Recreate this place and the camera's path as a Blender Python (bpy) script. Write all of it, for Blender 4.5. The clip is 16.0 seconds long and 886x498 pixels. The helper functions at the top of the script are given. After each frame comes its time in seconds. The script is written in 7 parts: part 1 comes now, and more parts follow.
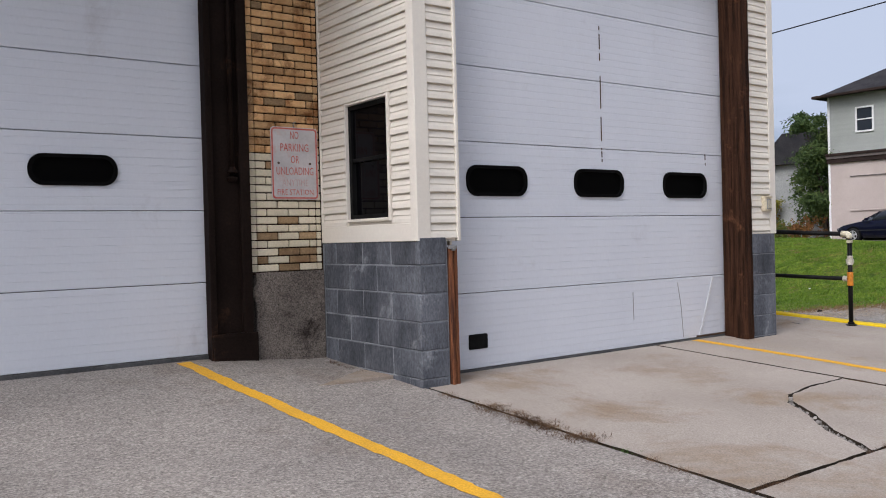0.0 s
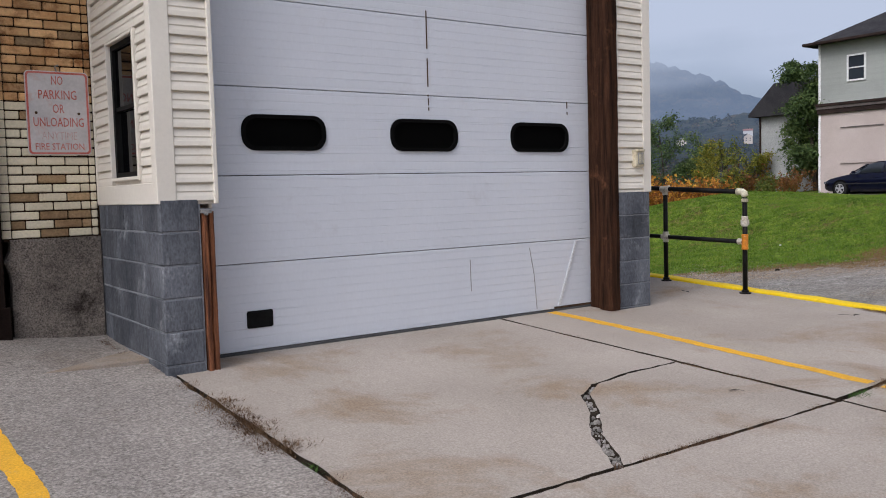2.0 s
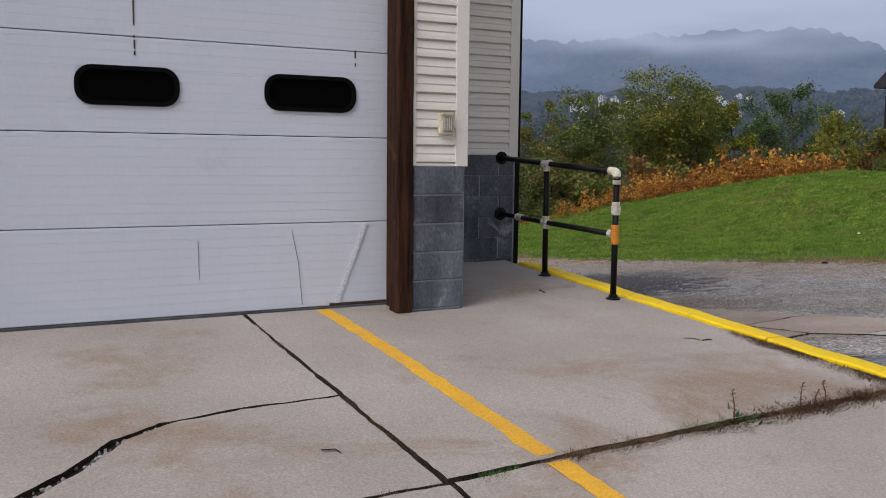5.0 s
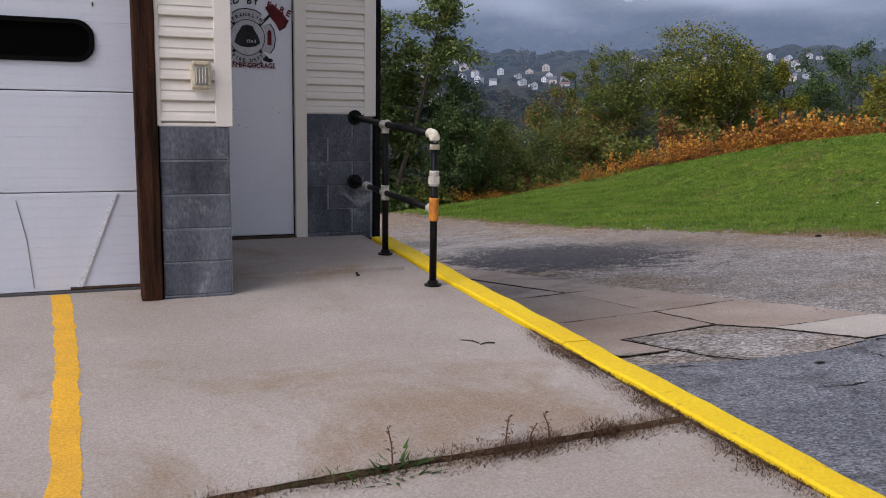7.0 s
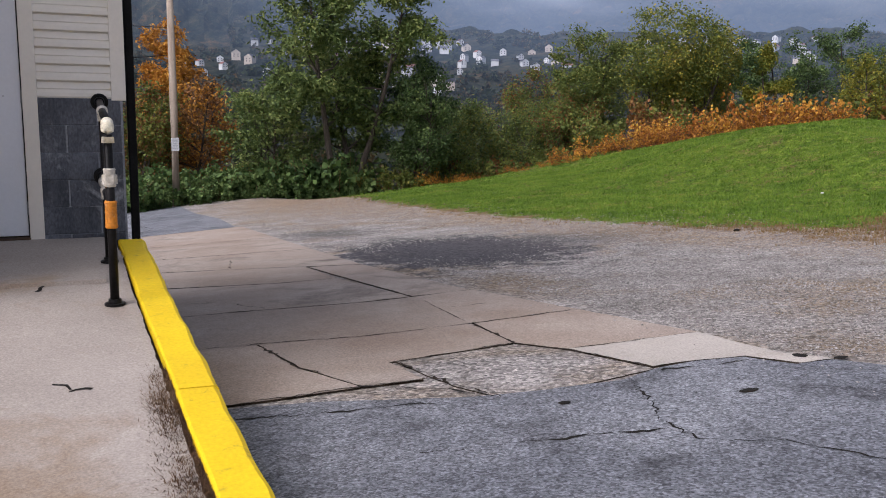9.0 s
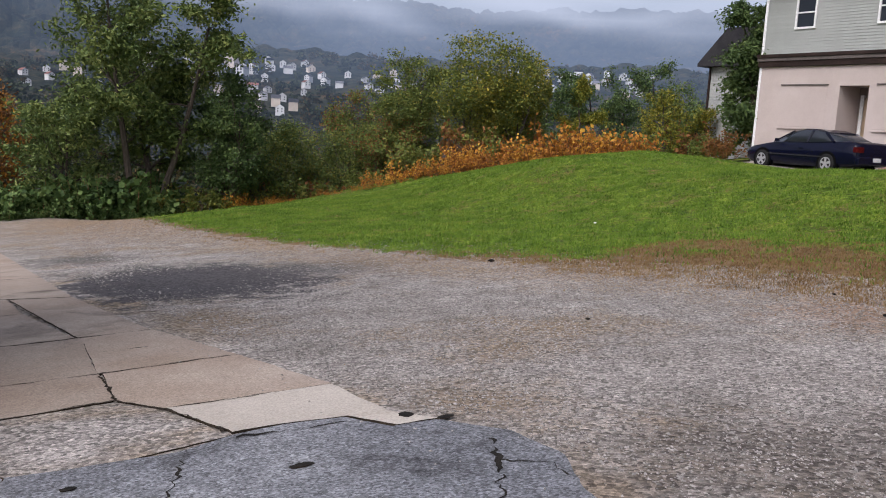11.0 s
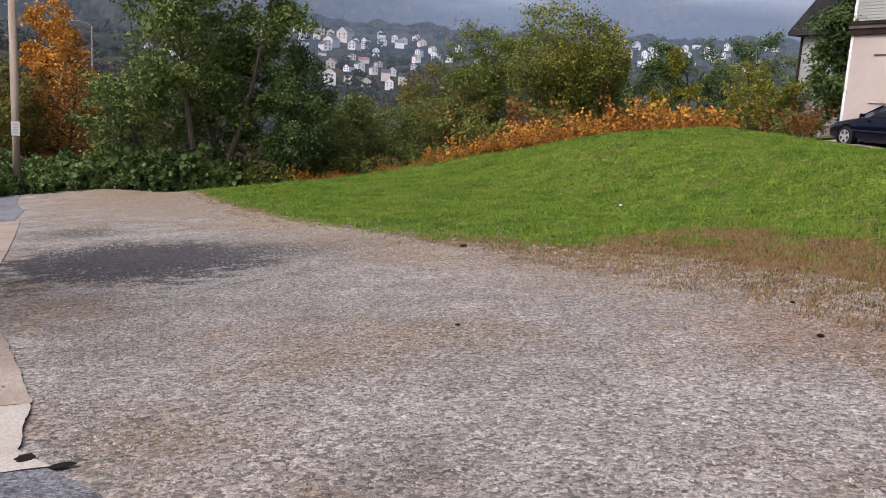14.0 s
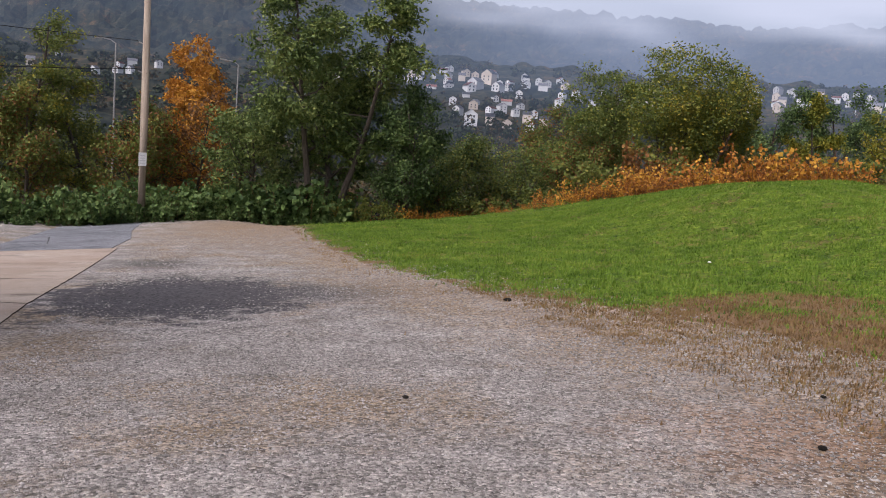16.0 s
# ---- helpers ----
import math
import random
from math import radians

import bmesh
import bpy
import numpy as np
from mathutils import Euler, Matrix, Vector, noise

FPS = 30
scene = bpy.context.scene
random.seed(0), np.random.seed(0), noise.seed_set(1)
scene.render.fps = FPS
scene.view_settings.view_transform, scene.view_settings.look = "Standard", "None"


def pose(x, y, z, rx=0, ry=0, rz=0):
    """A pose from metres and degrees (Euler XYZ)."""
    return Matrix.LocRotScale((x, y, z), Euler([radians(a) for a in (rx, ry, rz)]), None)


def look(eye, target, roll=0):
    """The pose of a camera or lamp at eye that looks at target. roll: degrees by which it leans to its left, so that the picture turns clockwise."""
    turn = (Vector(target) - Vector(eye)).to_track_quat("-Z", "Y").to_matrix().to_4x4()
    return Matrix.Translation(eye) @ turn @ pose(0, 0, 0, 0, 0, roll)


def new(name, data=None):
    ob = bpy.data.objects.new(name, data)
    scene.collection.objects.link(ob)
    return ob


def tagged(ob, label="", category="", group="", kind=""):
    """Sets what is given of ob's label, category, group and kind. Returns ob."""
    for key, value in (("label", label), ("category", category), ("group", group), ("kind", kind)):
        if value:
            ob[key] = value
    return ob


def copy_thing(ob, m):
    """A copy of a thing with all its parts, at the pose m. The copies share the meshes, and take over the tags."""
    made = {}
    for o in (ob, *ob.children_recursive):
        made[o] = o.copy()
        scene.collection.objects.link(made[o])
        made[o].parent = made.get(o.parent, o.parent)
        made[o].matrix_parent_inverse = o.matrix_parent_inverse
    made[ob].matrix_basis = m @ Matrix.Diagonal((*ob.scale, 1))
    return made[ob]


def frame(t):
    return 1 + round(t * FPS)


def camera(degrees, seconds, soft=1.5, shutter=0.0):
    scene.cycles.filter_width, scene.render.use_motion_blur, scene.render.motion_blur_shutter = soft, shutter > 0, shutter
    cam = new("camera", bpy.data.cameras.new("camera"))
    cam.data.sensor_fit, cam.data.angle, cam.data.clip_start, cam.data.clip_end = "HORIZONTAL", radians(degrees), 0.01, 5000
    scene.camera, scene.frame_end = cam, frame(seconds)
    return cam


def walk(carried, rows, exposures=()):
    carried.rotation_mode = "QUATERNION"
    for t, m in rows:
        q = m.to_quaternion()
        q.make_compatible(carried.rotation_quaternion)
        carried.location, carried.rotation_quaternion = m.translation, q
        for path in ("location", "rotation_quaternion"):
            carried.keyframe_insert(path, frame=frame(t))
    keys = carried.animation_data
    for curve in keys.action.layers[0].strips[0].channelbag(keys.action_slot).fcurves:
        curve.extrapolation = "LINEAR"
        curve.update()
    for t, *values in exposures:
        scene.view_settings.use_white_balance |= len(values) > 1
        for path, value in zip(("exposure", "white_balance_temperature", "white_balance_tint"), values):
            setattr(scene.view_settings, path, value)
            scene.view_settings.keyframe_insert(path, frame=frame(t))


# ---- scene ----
import functools

cam = camera(54.4, 16.0, soft=1.0)
PATH = [
    (0, (0.405, 0.264, 1.048), (1.591, 1.874, 1.024), -1.5),
    (0.5, (0.878, 0.172, 1.053), (2.065, 1.781, 1.034), -3.5),
    (1, (1.352, 0.167, 1.052), (2.57, 1.75, 0.957), -3.7),
    (1.5, (1.777, 0.126, 1.053), (2.96, 1.732, 0.905), -2.4),
    (2, (2.233, 0.069, 1.062), (3.392, 1.694, 0.93), -1.6),
    (2.5, (2.744, 0.047, 1.074), (3.9, 1.675, 0.958), -1.3),
    (3, (3.229, -0.041, 1.053), (4.325, 1.627, 0.935), -1.3),
    (3.2, (3.423, -0.055, 1.022), (4.495, 1.63, 0.905), -1.4),
    (5.3, (5.608, -0.193, 1.09), (6.486, 1.588, 0.851), 0.9),
    (5.5, (5.804, -0.182, 1.052), (6.685, 1.596, 0.799), 1.0),
    (6, (6.357, -0.138, 1.089), (7.283, 1.615, 0.823), 1.4),
    (6.5, (6.866, -0.11, 1.101), (7.819, 1.627, 0.824), 1.6),
    (7, (7.368, -0.013, 1.098), (8.125, 1.813, 0.793), 0.9),
    (7.5, (7.918, -0.02, 1.106), (8.668, 1.808, 0.799), 0.8),
    (8, (8.38, 0.023, 1.105), (9.127, 1.848, 0.777), 0.8),
    (8.2, (8.586, 0.105, 1.12), (9.334, 1.93, 0.788), 0.9),
    (10.3, (10.407, 0.214, 1.188), (11.165, 2.028, 0.822), 2.1),
    (10.5, (10.568, 0.198, 1.193), (11.381, 1.991, 0.842), 2.1),
    (11, (11.028, 0.189, 1.218), (12.092, 1.858, 0.935), 3.3),
    (11.5, (11.432, 0.07, 1.23), (12.563, 1.698, 0.961), 3.8),
    (12, (11.81, 0.078, 1.212), (12.939, 1.693, 0.87), 4.1),
    (12.5, (12.235, 0.098, 1.244), (13.306, 1.752, 0.904), 3.9),
    (13, (12.621, 0.096, 1.276), (13.543, 1.835, 0.919), 3.3),
    (13.5, (13.061, 0.193, 1.27), (13.975, 1.937, 0.921), 3.7),
    (14, (13.424, 0.263, 1.271), (14.263, 2.044, 0.917), 3.5),
    (14.5, (13.79, 0.284, 1.319), (14.591, 2.089, 0.998), 4.3),
    (15, (14.202, 0.39, 1.347), (14.985, 2.216, 1.116), 7.3),
    (15.5, (14.58, 0.462, 1.368), (15.231, 2.334, 1.097), 5.5),
    (16, (14.881, 0.553, 1.365), (15.422, 2.457, 1.081), 4.9),
]
EXPOSURES = [(0.0, 0.06, 6150, 13.5), (1.0, 0.0, 6150, 13.5), (2.0, -0.06, 6150, 13.5), (3.0, -0.18, 6150, 13.5), (5.5, -0.22, 6100, 15), (7.0, -0.10, 6100, 18), (8.0, 0.08, 6100, 19),
             (10.5, 0.32, 6300, 16), (11.0, 0.16, 6300, 16), (11.5, 0.06, 6300, 16), (12.0, 0.34, 6450, 14.5), (12.5, 0.5, 6500, 14), (13.5, 0.42, 6500, 15), (14.0, 0.38, 6500, 18), (14.5, 0.34, 6480, 18), (15.0, 0.18, 6450, 18), (16.0, 0.26, 6450, 19)]
walk(cam, [(t, look(eye, to, roll)) for t, eye, to, roll in PATH], EXPOSURES)

# ---- world, sun, exposure ----
SUN_EL, SUN_AZ = radians(48), radians(250)
world = bpy.data.worlds.new("overcast_sky")
scene.world = world
world.use_nodes = True
wn, wl = world.node_tree.nodes, world.node_tree.links
sky = wn.new("ShaderNodeTexSky")
sky.sky_type, sky.sun_disc = "NISHITA", False
sky.sun_elevation, sky.sun_rotation = SUN_EL, SUN_AZ
sky.air_density, sky.dust_density, sky.ozone_density = 1.0, 4.0, 1.0
soft_sky = wn.new("ShaderNodeHueSaturation")
soft_sky.inputs["Saturation"].default_value = 0.48
wl.new(sky.outputs[0], soft_sky.inputs["Color"])
wl.new(soft_sky.outputs[0], wn["Background"].inputs["Color"])
wn["Background"].inputs["Strength"].default_value = 0.145
sun = new("sun", bpy.data.lights.new("sun", "SUN"))
sun.data.energy, sun.data.angle, sun.data.color = 1.5, radians(35), (1.0, 0.985, 0.965)
sun.matrix_world = look((0, 0, 30), (0 - math.sin(SUN_AZ) * math.cos(SUN_EL), 0 - math.cos(SUN_AZ) * math.cos(SUN_EL), 30 - math.sin(SUN_EL)))


# ---- materials ----
def node(nt, kind, **inputs):
    n = nt.nodes.new("ShaderNode" + kind)
    for k, v in inputs.items():
        n.inputs[k.replace("_", " ")].default_value = v
    return n


def rgb(c):
    return (c[0], c[1], c[2], 1.0)


def surface(name, c1, c2, big=1.2, fine=60.0, rough=0.75, bump=0.3, metal=0.0, vary=0.0, island=0.0, grain=0.25,
            stain=None, stain_scale=0.8, stain_at=0.62, stretch=(1, 1, 1), depth=0.004, spec=0.15):
    """A weathered surface: two tones on a broad noise, fine grain with relief, optional stains, tone by object or by island."""
    m = bpy.data.materials.new(name)
    m.use_nodes = True
    nt = m.node_tree
    b = nt.nodes["Principled BSDF"]
    b.inputs["Roughness"].default_value, b.inputs["Metallic"].default_value = rough, metal
    b.inputs["Specular IOR Level"].default_value = spec
    geo = node(nt, "NewGeometry")
    sc = node(nt, "VectorMath")
    sc.operation = "MULTIPLY"
    sc.inputs[1].default_value = stretch
    nt.links.new(geo.outputs["Position"], sc.inputs[0])
    n1 = node(nt, "TexNoise", Scale=big, Detail=6.0, Roughness=0.6)
    n2 = node(nt, "TexNoise", Scale=fine, Detail=4.0, Roughness=0.65)
    nt.links.new(sc.outputs[0], n1.inputs["Vector"])
    nt.links.new(sc.outputs[0], n2.inputs["Vector"])
    r1 = node(nt, "MapRange")
    r1.inputs["From Min"].default_value, r1.inputs["From Max"].default_value = 0.35, 0.65
    nt.links.new(n1.outputs["Fac"], r1.inputs["Value"])
    mix = node(nt, "Mix")
    mix.data_type = "RGBA"
    mix.inputs[6].default_value, mix.inputs[7].default_value = rgb(c1), rgb(c2)
    nt.links.new(r1.outputs[0], mix.inputs[0])
    col = mix.outputs[2]
    if stain:
        n3 = node(nt, "TexNoise", Scale=stain_scale, Detail=8.0, Roughness=0.7, Distortion=0.4)
        nt.links.new(geo.outputs["Position"], n3.inputs["Vector"])
        r3 = node(nt, "MapRange")
        r3.inputs["From Min"].default_value, r3.inputs["From Max"].default_value = stain_at - 0.06, stain_at + 0.08
        nt.links.new(n3.outputs["Fac"], r3.inputs["Value"])
        m3 = node(nt, "Mix")
        m3.data_type = "RGBA"
        m3.inputs[7].default_value = rgb(stain)
        nt.links.new(r3.outputs[0], m3.inputs[0])
        nt.links.new(col, m3.inputs[6])
        col = m3.outputs[2]
    r2 = node(nt, "MapRange")
    r2.inputs["From Min"].default_value, r2.inputs["From Max"].default_value = 0.3, 0.7
    r2.inputs["To Min"].default_value, r2.inputs["To Max"].default_value = 1 - grain, 1 + grain
    nt.links.new(n2.outputs["Fac"], r2.inputs["Value"])
    value = r2.outputs[0]
    for amount, kind, sock in ((vary, "ObjectInfo", "Random"), (island, "NewGeometry", "Random Per Island")):
        if amount:
            src = node(nt, kind)
            r = node(nt, "MapRange")
            r.inputs["To Min"].default_value, r.inputs["To Max"].default_value = 1 - amount, 1 + amount
            nt.links.new(src.outputs[sock], r.inputs["Value"])
            mu = node(nt, "Math")
            mu.operation = "MULTIPLY"
            nt.links.new(value, mu.inputs[0])
            nt.links.new(r.outputs[0], mu.inputs[1])
            value = mu.outputs[0]
    sv = node(nt, "VectorMath")
    sv.operation = "SCALE"
    nt.links.new(col, sv.inputs[0])
    nt.links.new(value, sv.inputs["Scale"])
    nt.links.new(sv.outputs[0], b.inputs["Base Color"])
    if bump:
        bp = node(nt, "Bump", Strength=bump, Distance=depth)
        nt.links.new(n2.outputs["Fac"], bp.inputs["Height"])
        nt.links.new(bp.outputs[0], b.inputs["Normal"])
    return m


def leafy(name, tones, rough=0.6, patch=0.5):
    """Leaves: a tone for each leaf out of a ramp, shifted by broad patches, slightly translucent."""
    m = bpy.data.materials.new(name)
    m.use_nodes = True
    nt = m.node_tree
    b = nt.nodes["Principled BSDF"]
    b.inputs["Roughness"].default_value = rough
    b.inputs["Specular IOR Level"].default_value = 0.18
    geo = node(nt, "NewGeometry")
    n = node(nt, "TexNoise", Scale=patch, Detail=3.0)
    nt.links.new(geo.outputs["Position"], n.inputs["Vector"])
    add = node(nt, "Math")
    add.operation = "MULTIPLY_ADD"
    add.inputs[1].default_value = 0.55
    nt.links.new(geo.outputs["Random Per Island"], add.inputs[0])
    half = node(nt, "MapRange")
    half.inputs["From Min"].default_value, half.inputs["From Max"].default_value = 0.3, 0.7
    half.inputs["To Max"].default_value = 0.45
    nt.links.new(n.outputs["Fac"], half.inputs["Value"])
    nt.links.new(half.outputs[0], add.inputs[2])
    ramp = node(nt, "ValToRGB")
    el = ramp.color_ramp.elements
    el[0].color, el[1].color = rgb(tones[0]), rgb(tones[-1])
    for i, c in enumerate(tones[1:-1]):
        el.new((i + 1) / (len(tones) - 1)).color = rgb(c)
    nt.links.new(add.outputs[0], ramp.inputs[0])
    nt.links.new(ramp.outputs[0], b.inputs["Base Color"])
    tr = node(nt, "BsdfTranslucent")
    nt.links.new(ramp.outputs[0], tr.inputs["Color"])
    mx = node(nt, "MixShader", Fac=0.2)
    nt.links.new(b.outputs[0], mx.inputs[1])
    nt.links.new(tr.outputs[0], mx.inputs[2])
    nt.links.new(mx.outputs[0], nt.nodes["Material Output"].inputs["Surface"])
    return m


def ribbed(m, spacing, strength):
    """Adds shallow level ribs to a material's relief."""
    nt = m.node_tree
    geo = node(nt, "NewGeometry")
    sep = node(nt, "SeparateXYZ")
    nt.links.new(geo.outputs["Position"], sep.inputs[0])
    mu = node(nt, "Math")
    mu.operation = "MODULO"
    mu.inputs[1].default_value = spacing
    nt.links.new(sep.outputs[2], mu.inputs[0])
    lt = node(nt, "Math")
    lt.operation = "LESS_THAN"
    lt.inputs[1].default_value = 0.009
    nt.links.new(mu.outputs[0], lt.inputs[0])
    inv = node(nt, "Math")
    inv.operation = "SUBTRACT"
    inv.inputs[0].default_value = 1
    nt.links.new(lt.outputs[0], inv.inputs[1])
    b = nt.nodes["Principled BSDF"]
    prev = b.inputs["Normal"].links[0].from_socket
    bp = node(nt, "Bump", Strength=strength, Distance=0.004)
    nt.links.new(inv.outputs[0], bp.inputs["Height"])
    nt.links.new(prev, bp.inputs["Normal"])
    nt.links.new(bp.outputs[0], b.inputs["Normal"])
    return m


def speckle(m, scale, lo, hi):
    """Breaks a material's colour up into small grains of their own tone."""
    nt = m.node_tree
    b = nt.nodes["Principled BSDF"]
    base = b.inputs["Base Color"].links[0].from_socket
    geo = node(nt, "NewGeometry")
    vor = node(nt, "TexVoronoi", Scale=scale, Randomness=1.0)
    nt.links.new(geo.outputs["Position"], vor.inputs["Vector"])
    sep = node(nt, "SeparateColor")
    nt.links.new(vor.outputs["Color"], sep.inputs[0])
    r = node(nt, "MapRange")
    r.inputs["To Min"].default_value, r.inputs["To Max"].default_value = lo, hi
    nt.links.new(sep.outputs[0], r.inputs["Value"])
    sv = node(nt, "VectorMath")
    sv.operation = "SCALE"
    nt.links.new(base, sv.inputs[0])
    nt.links.new(r.outputs[0], sv.inputs["Scale"])
    nt.links.new(sv.outputs[0], b.inputs["Base Color"])
    return m


M = {}
M["apron"] = surface("worn_concrete", (0.33, 0.285, 0.245), (0.41, 0.36, 0.315), 0.7, 90, 0.85, 0.45, grain=0.22, stain=(0.29, 0.22, 0.16), stain_scale=0.8, stain_at=0.57)
M["apron_rough"] = surface("rough_concrete", (0.26, 0.235, 0.215), (0.345, 0.31, 0.28), 0.8, 75, 0.9, 0.9, grain=0.5, stain=(0.21, 0.175, 0.15), stain_scale=0.5, stain_at=0.62, depth=0.006)
M["road_slab"] = surface("brown_concrete", (0.275, 0.21, 0.165), (0.385, 0.325, 0.275), 0.6, 70, 0.85, 0.6, grain=0.28, vary=0.1, stain=(0.16, 0.13, 0.11), stain_scale=0.6, stain_at=0.63)
M["pale_slab"] = surface("pale_concrete", (0.43, 0.385, 0.335), (0.51, 0.465, 0.41), 1.0, 70, 0.85, 0.5, stain=(0.35, 0.30, 0.25), stain_at=0.64)
M["asphalt"] = surface("grey_asphalt", (0.14, 0.145, 0.16), (0.215, 0.22, 0.235), 0.9, 60, 0.85, 1.0, grain=0.55, stain=(0.06, 0.06, 0.065), stain_scale=1.3, stain_at=0.6, depth=0.008)
speckle(M["apron"], 140, 0.93, 1.07)
speckle(M["apron_rough"], 60, 0.78, 1.2)
speckle(M["road_slab"], 100, 0.82, 1.2)
speckle(speckle(M["asphalt"], 85, 0.55, 1.55), 30, 0.8, 1.2)
# soil in the joints; also darkens slab sides in place of shade
M["soil"] = surface("joint_soil_and_dark_sides", (0.018, 0.014, 0.010), (0.055, 0.040, 0.027), 9, 90, 0.95, 1.0, grain=0.5, depth=0.01)
M["crack"] = surface("crack_dark", (0.010, 0.009, 0.008), (0.024, 0.020, 0.016), 6, 90, 0.95, 0.8, grain=0.5)
M["paint_line"] = surface("faded_line_paint", (0.78, 0.42, 0.035), (0.66, 0.36, 0.045), 3, 90, 0.8, 0.4, grain=0.2, stain=(0.42, 0.31, 0.19), stain_scale=9, stain_at=0.66)
M["kerb"] = surface("kerb_paint", (0.85, 0.60, 0.012), (0.80, 0.53, 0.012), 2, 60, 0.6, 0.5, grain=0.1, stain=(0.40, 0.28, 0.05), stain_scale=9, stain_at=0.645)
M["siding"] = surface("cream_vinyl", (0.71, 0.66, 0.575), (0.76, 0.715, 0.63), 0.9, 40, 0.5, 0.08, grain=0.03, vary=0.02, stain=(0.62, 0.55, 0.45), stain_scale=2.5, stain_at=0.68)
M["trim"] = surface("cream_trim", (0.73, 0.68, 0.60), (0.78, 0.735, 0.65), 0.8, 40, 0.45, 0.06, grain=0.03)
M["block"] = surface("painted_block", (0.058, 0.063, 0.074), (0.14, 0.148, 0.168), 3.5, 70, 0.85, 0.8, grain=0.34, vary=0.22, stain=(0.27, 0.28, 0.30), stain_scale=3.5, stain_at=0.63, stretch=(1, 1, 0.45))
M["mortar"] = surface("grey_mortar", (0.17, 0.18, 0.20), (0.29, 0.30, 0.32), 4, 80, 0.9, 0.6)
M["door"] = ribbed(surface("white_steel_panel", (0.62, 0.645, 0.70), (0.665, 0.69, 0.745), 0.8, 60, 0.42, 0.12, grain=0.02, stain=(0.55, 0.56, 0.60), stain_scale=1.6, stain_at=0.66, stretch=(1, 1, 0.4)), 0.0585, 0.9)
# real rubber; also the black that paints dark gaps beside the doors
M["rubber"] = surface("black_rubber_and_gaps", (0.005, 0.005, 0.005), (0.008, 0.008, 0.008), 5, 60, 0.8, 0.1, spec=0.0)
M["seal"] = surface("grey_seal", (0.05, 0.05, 0.052), (0.10, 0.10, 0.10), 4, 60, 0.7, 0.2)
M["wood"] = surface("dark_stained_wood", (0.014, 0.008, 0.005), (0.062, 0.028, 0.016), 5, 45, 0.65, 0.7, grain=0.35, stain=(0.115, 0.05, 0.026), stain_scale=5, stain_at=0.64, stretch=(6, 6, 0.35), spec=0.05)
M["wood_red"] = surface("weathered_red_wood", (0.055, 0.022, 0.014), (0.26, 0.10, 0.045), 5, 45, 0.7, 0.7, grain=0.35, stretch=(8, 8, 0.5))
M["steel_brown"] = surface("brown_painted_steel", (0.009, 0.006, 0.005), (0.017, 0.011, 0.009), 2, 50, 0.6, 0.3, stain=(0.05, 0.026, 0.015), stain_scale=4, stain_at=0.67, spec=0.04)
M["brick"] = surface("glazed_buff_brick", (0.47, 0.25, 0.105), (0.68, 0.45, 0.23), 5, 60, 0.35, 0.25, grain=0.12, vary=0.24, stain=(0.20, 0.085, 0.03), stain_scale=4.5, stain_at=0.58)
M["brick_pale"] = surface("glazed_cream_brick", (0.66, 0.585, 0.43), (0.72, 0.65, 0.50), 5, 60, 0.35, 0.25, grain=0.1, vary=0.1, stain=(0.36, 0.24, 0.12), stain_scale=6, stain_at=0.68)
M["brick_brown"] = surface("chipped_brown_brick", (0.24, 0.15, 0.08), (0.36, 0.25, 0.14), 6, 60, 0.7, 0.5, vary=0.2)
M["brick_joint"] = surface("sooty_mortar", (0.018, 0.011, 0.007), (0.045, 0.026, 0.015), 6, 70, 0.9, 0.6)
M["plinth"] = surface("pebbled_concrete", (0.14, 0.12, 0.105), (0.22, 0.19, 0.165), 2, 95, 0.95, 1.0, grain=0.7, depth=0.012, stain=(0.05, 0.04, 0.035), stain_scale=2.5, stain_at=0.6)
M["sign_face"] = surface("faded_sign_face", (0.47, 0.46, 0.46), (0.58, 0.56, 0.56), 5, 50, 0.5, 0.1, grain=0.06, stain=(0.56, 0.40, 0.37), stain_scale=8, stain_at=0.62)
M["sign_red"] = surface("faded_red_print", (0.50, 0.115, 0.09), (0.56, 0.20, 0.17), 12, 60, 0.55, 0.05, grain=0.12)
M["sign_faint"] = surface("bleached_print", (0.53, 0.36, 0.34), (0.55, 0.46, 0.45), 14, 60, 0.55, 0.05)
M["metal_grey"] = surface("grey_cast_metal", (0.22, 0.22, 0.22), (0.34, 0.33, 0.31), 6, 60, 0.5, 0.3, metal=0.3)
M["alu"] = surface("dull_aluminium", (0.62, 0.64, 0.67), (0.74, 0.75, 0.78), 6, 60, 0.4, 0.2, metal=0.1)
M["lens"] = surface("yellowed_lens", (0.50, 0.44, 0.31), (0.60, 0.54, 0.40), 8, 40, 0.3, 0.1)
M["pipe"] = surface("black_pipe_paint", (0.006, 0.006, 0.006), (0.014, 0.013, 0.013), 6, 60, 0.4, 0.25, stain=(0.16, 0.15, 0.13), stain_scale=14, stain_at=0.74, spec=0.1)
M["fitting"] = surface("worn_pale_fitting", (0.60, 0.57, 0.50), (0.46, 0.42, 0.35), 22, 60, 0.5, 0.4, stain=(0.30, 0.20, 0.10), stain_scale=18, stain_at=0.66)
M["fitting_elbow"] = surface("worn_yellowed_fitting", (0.66, 0.60, 0.42), (0.70, 0.66, 0.55), 22, 60, 0.5, 0.4)
M["fitting_orange"] = surface("orange_fitting", (0.62, 0.22, 0.02), (0.50, 0.19, 0.035), 25, 60, 0.45, 0.3, stain=(0.66, 0.56, 0.42), stain_scale=22, stain_at=0.66)
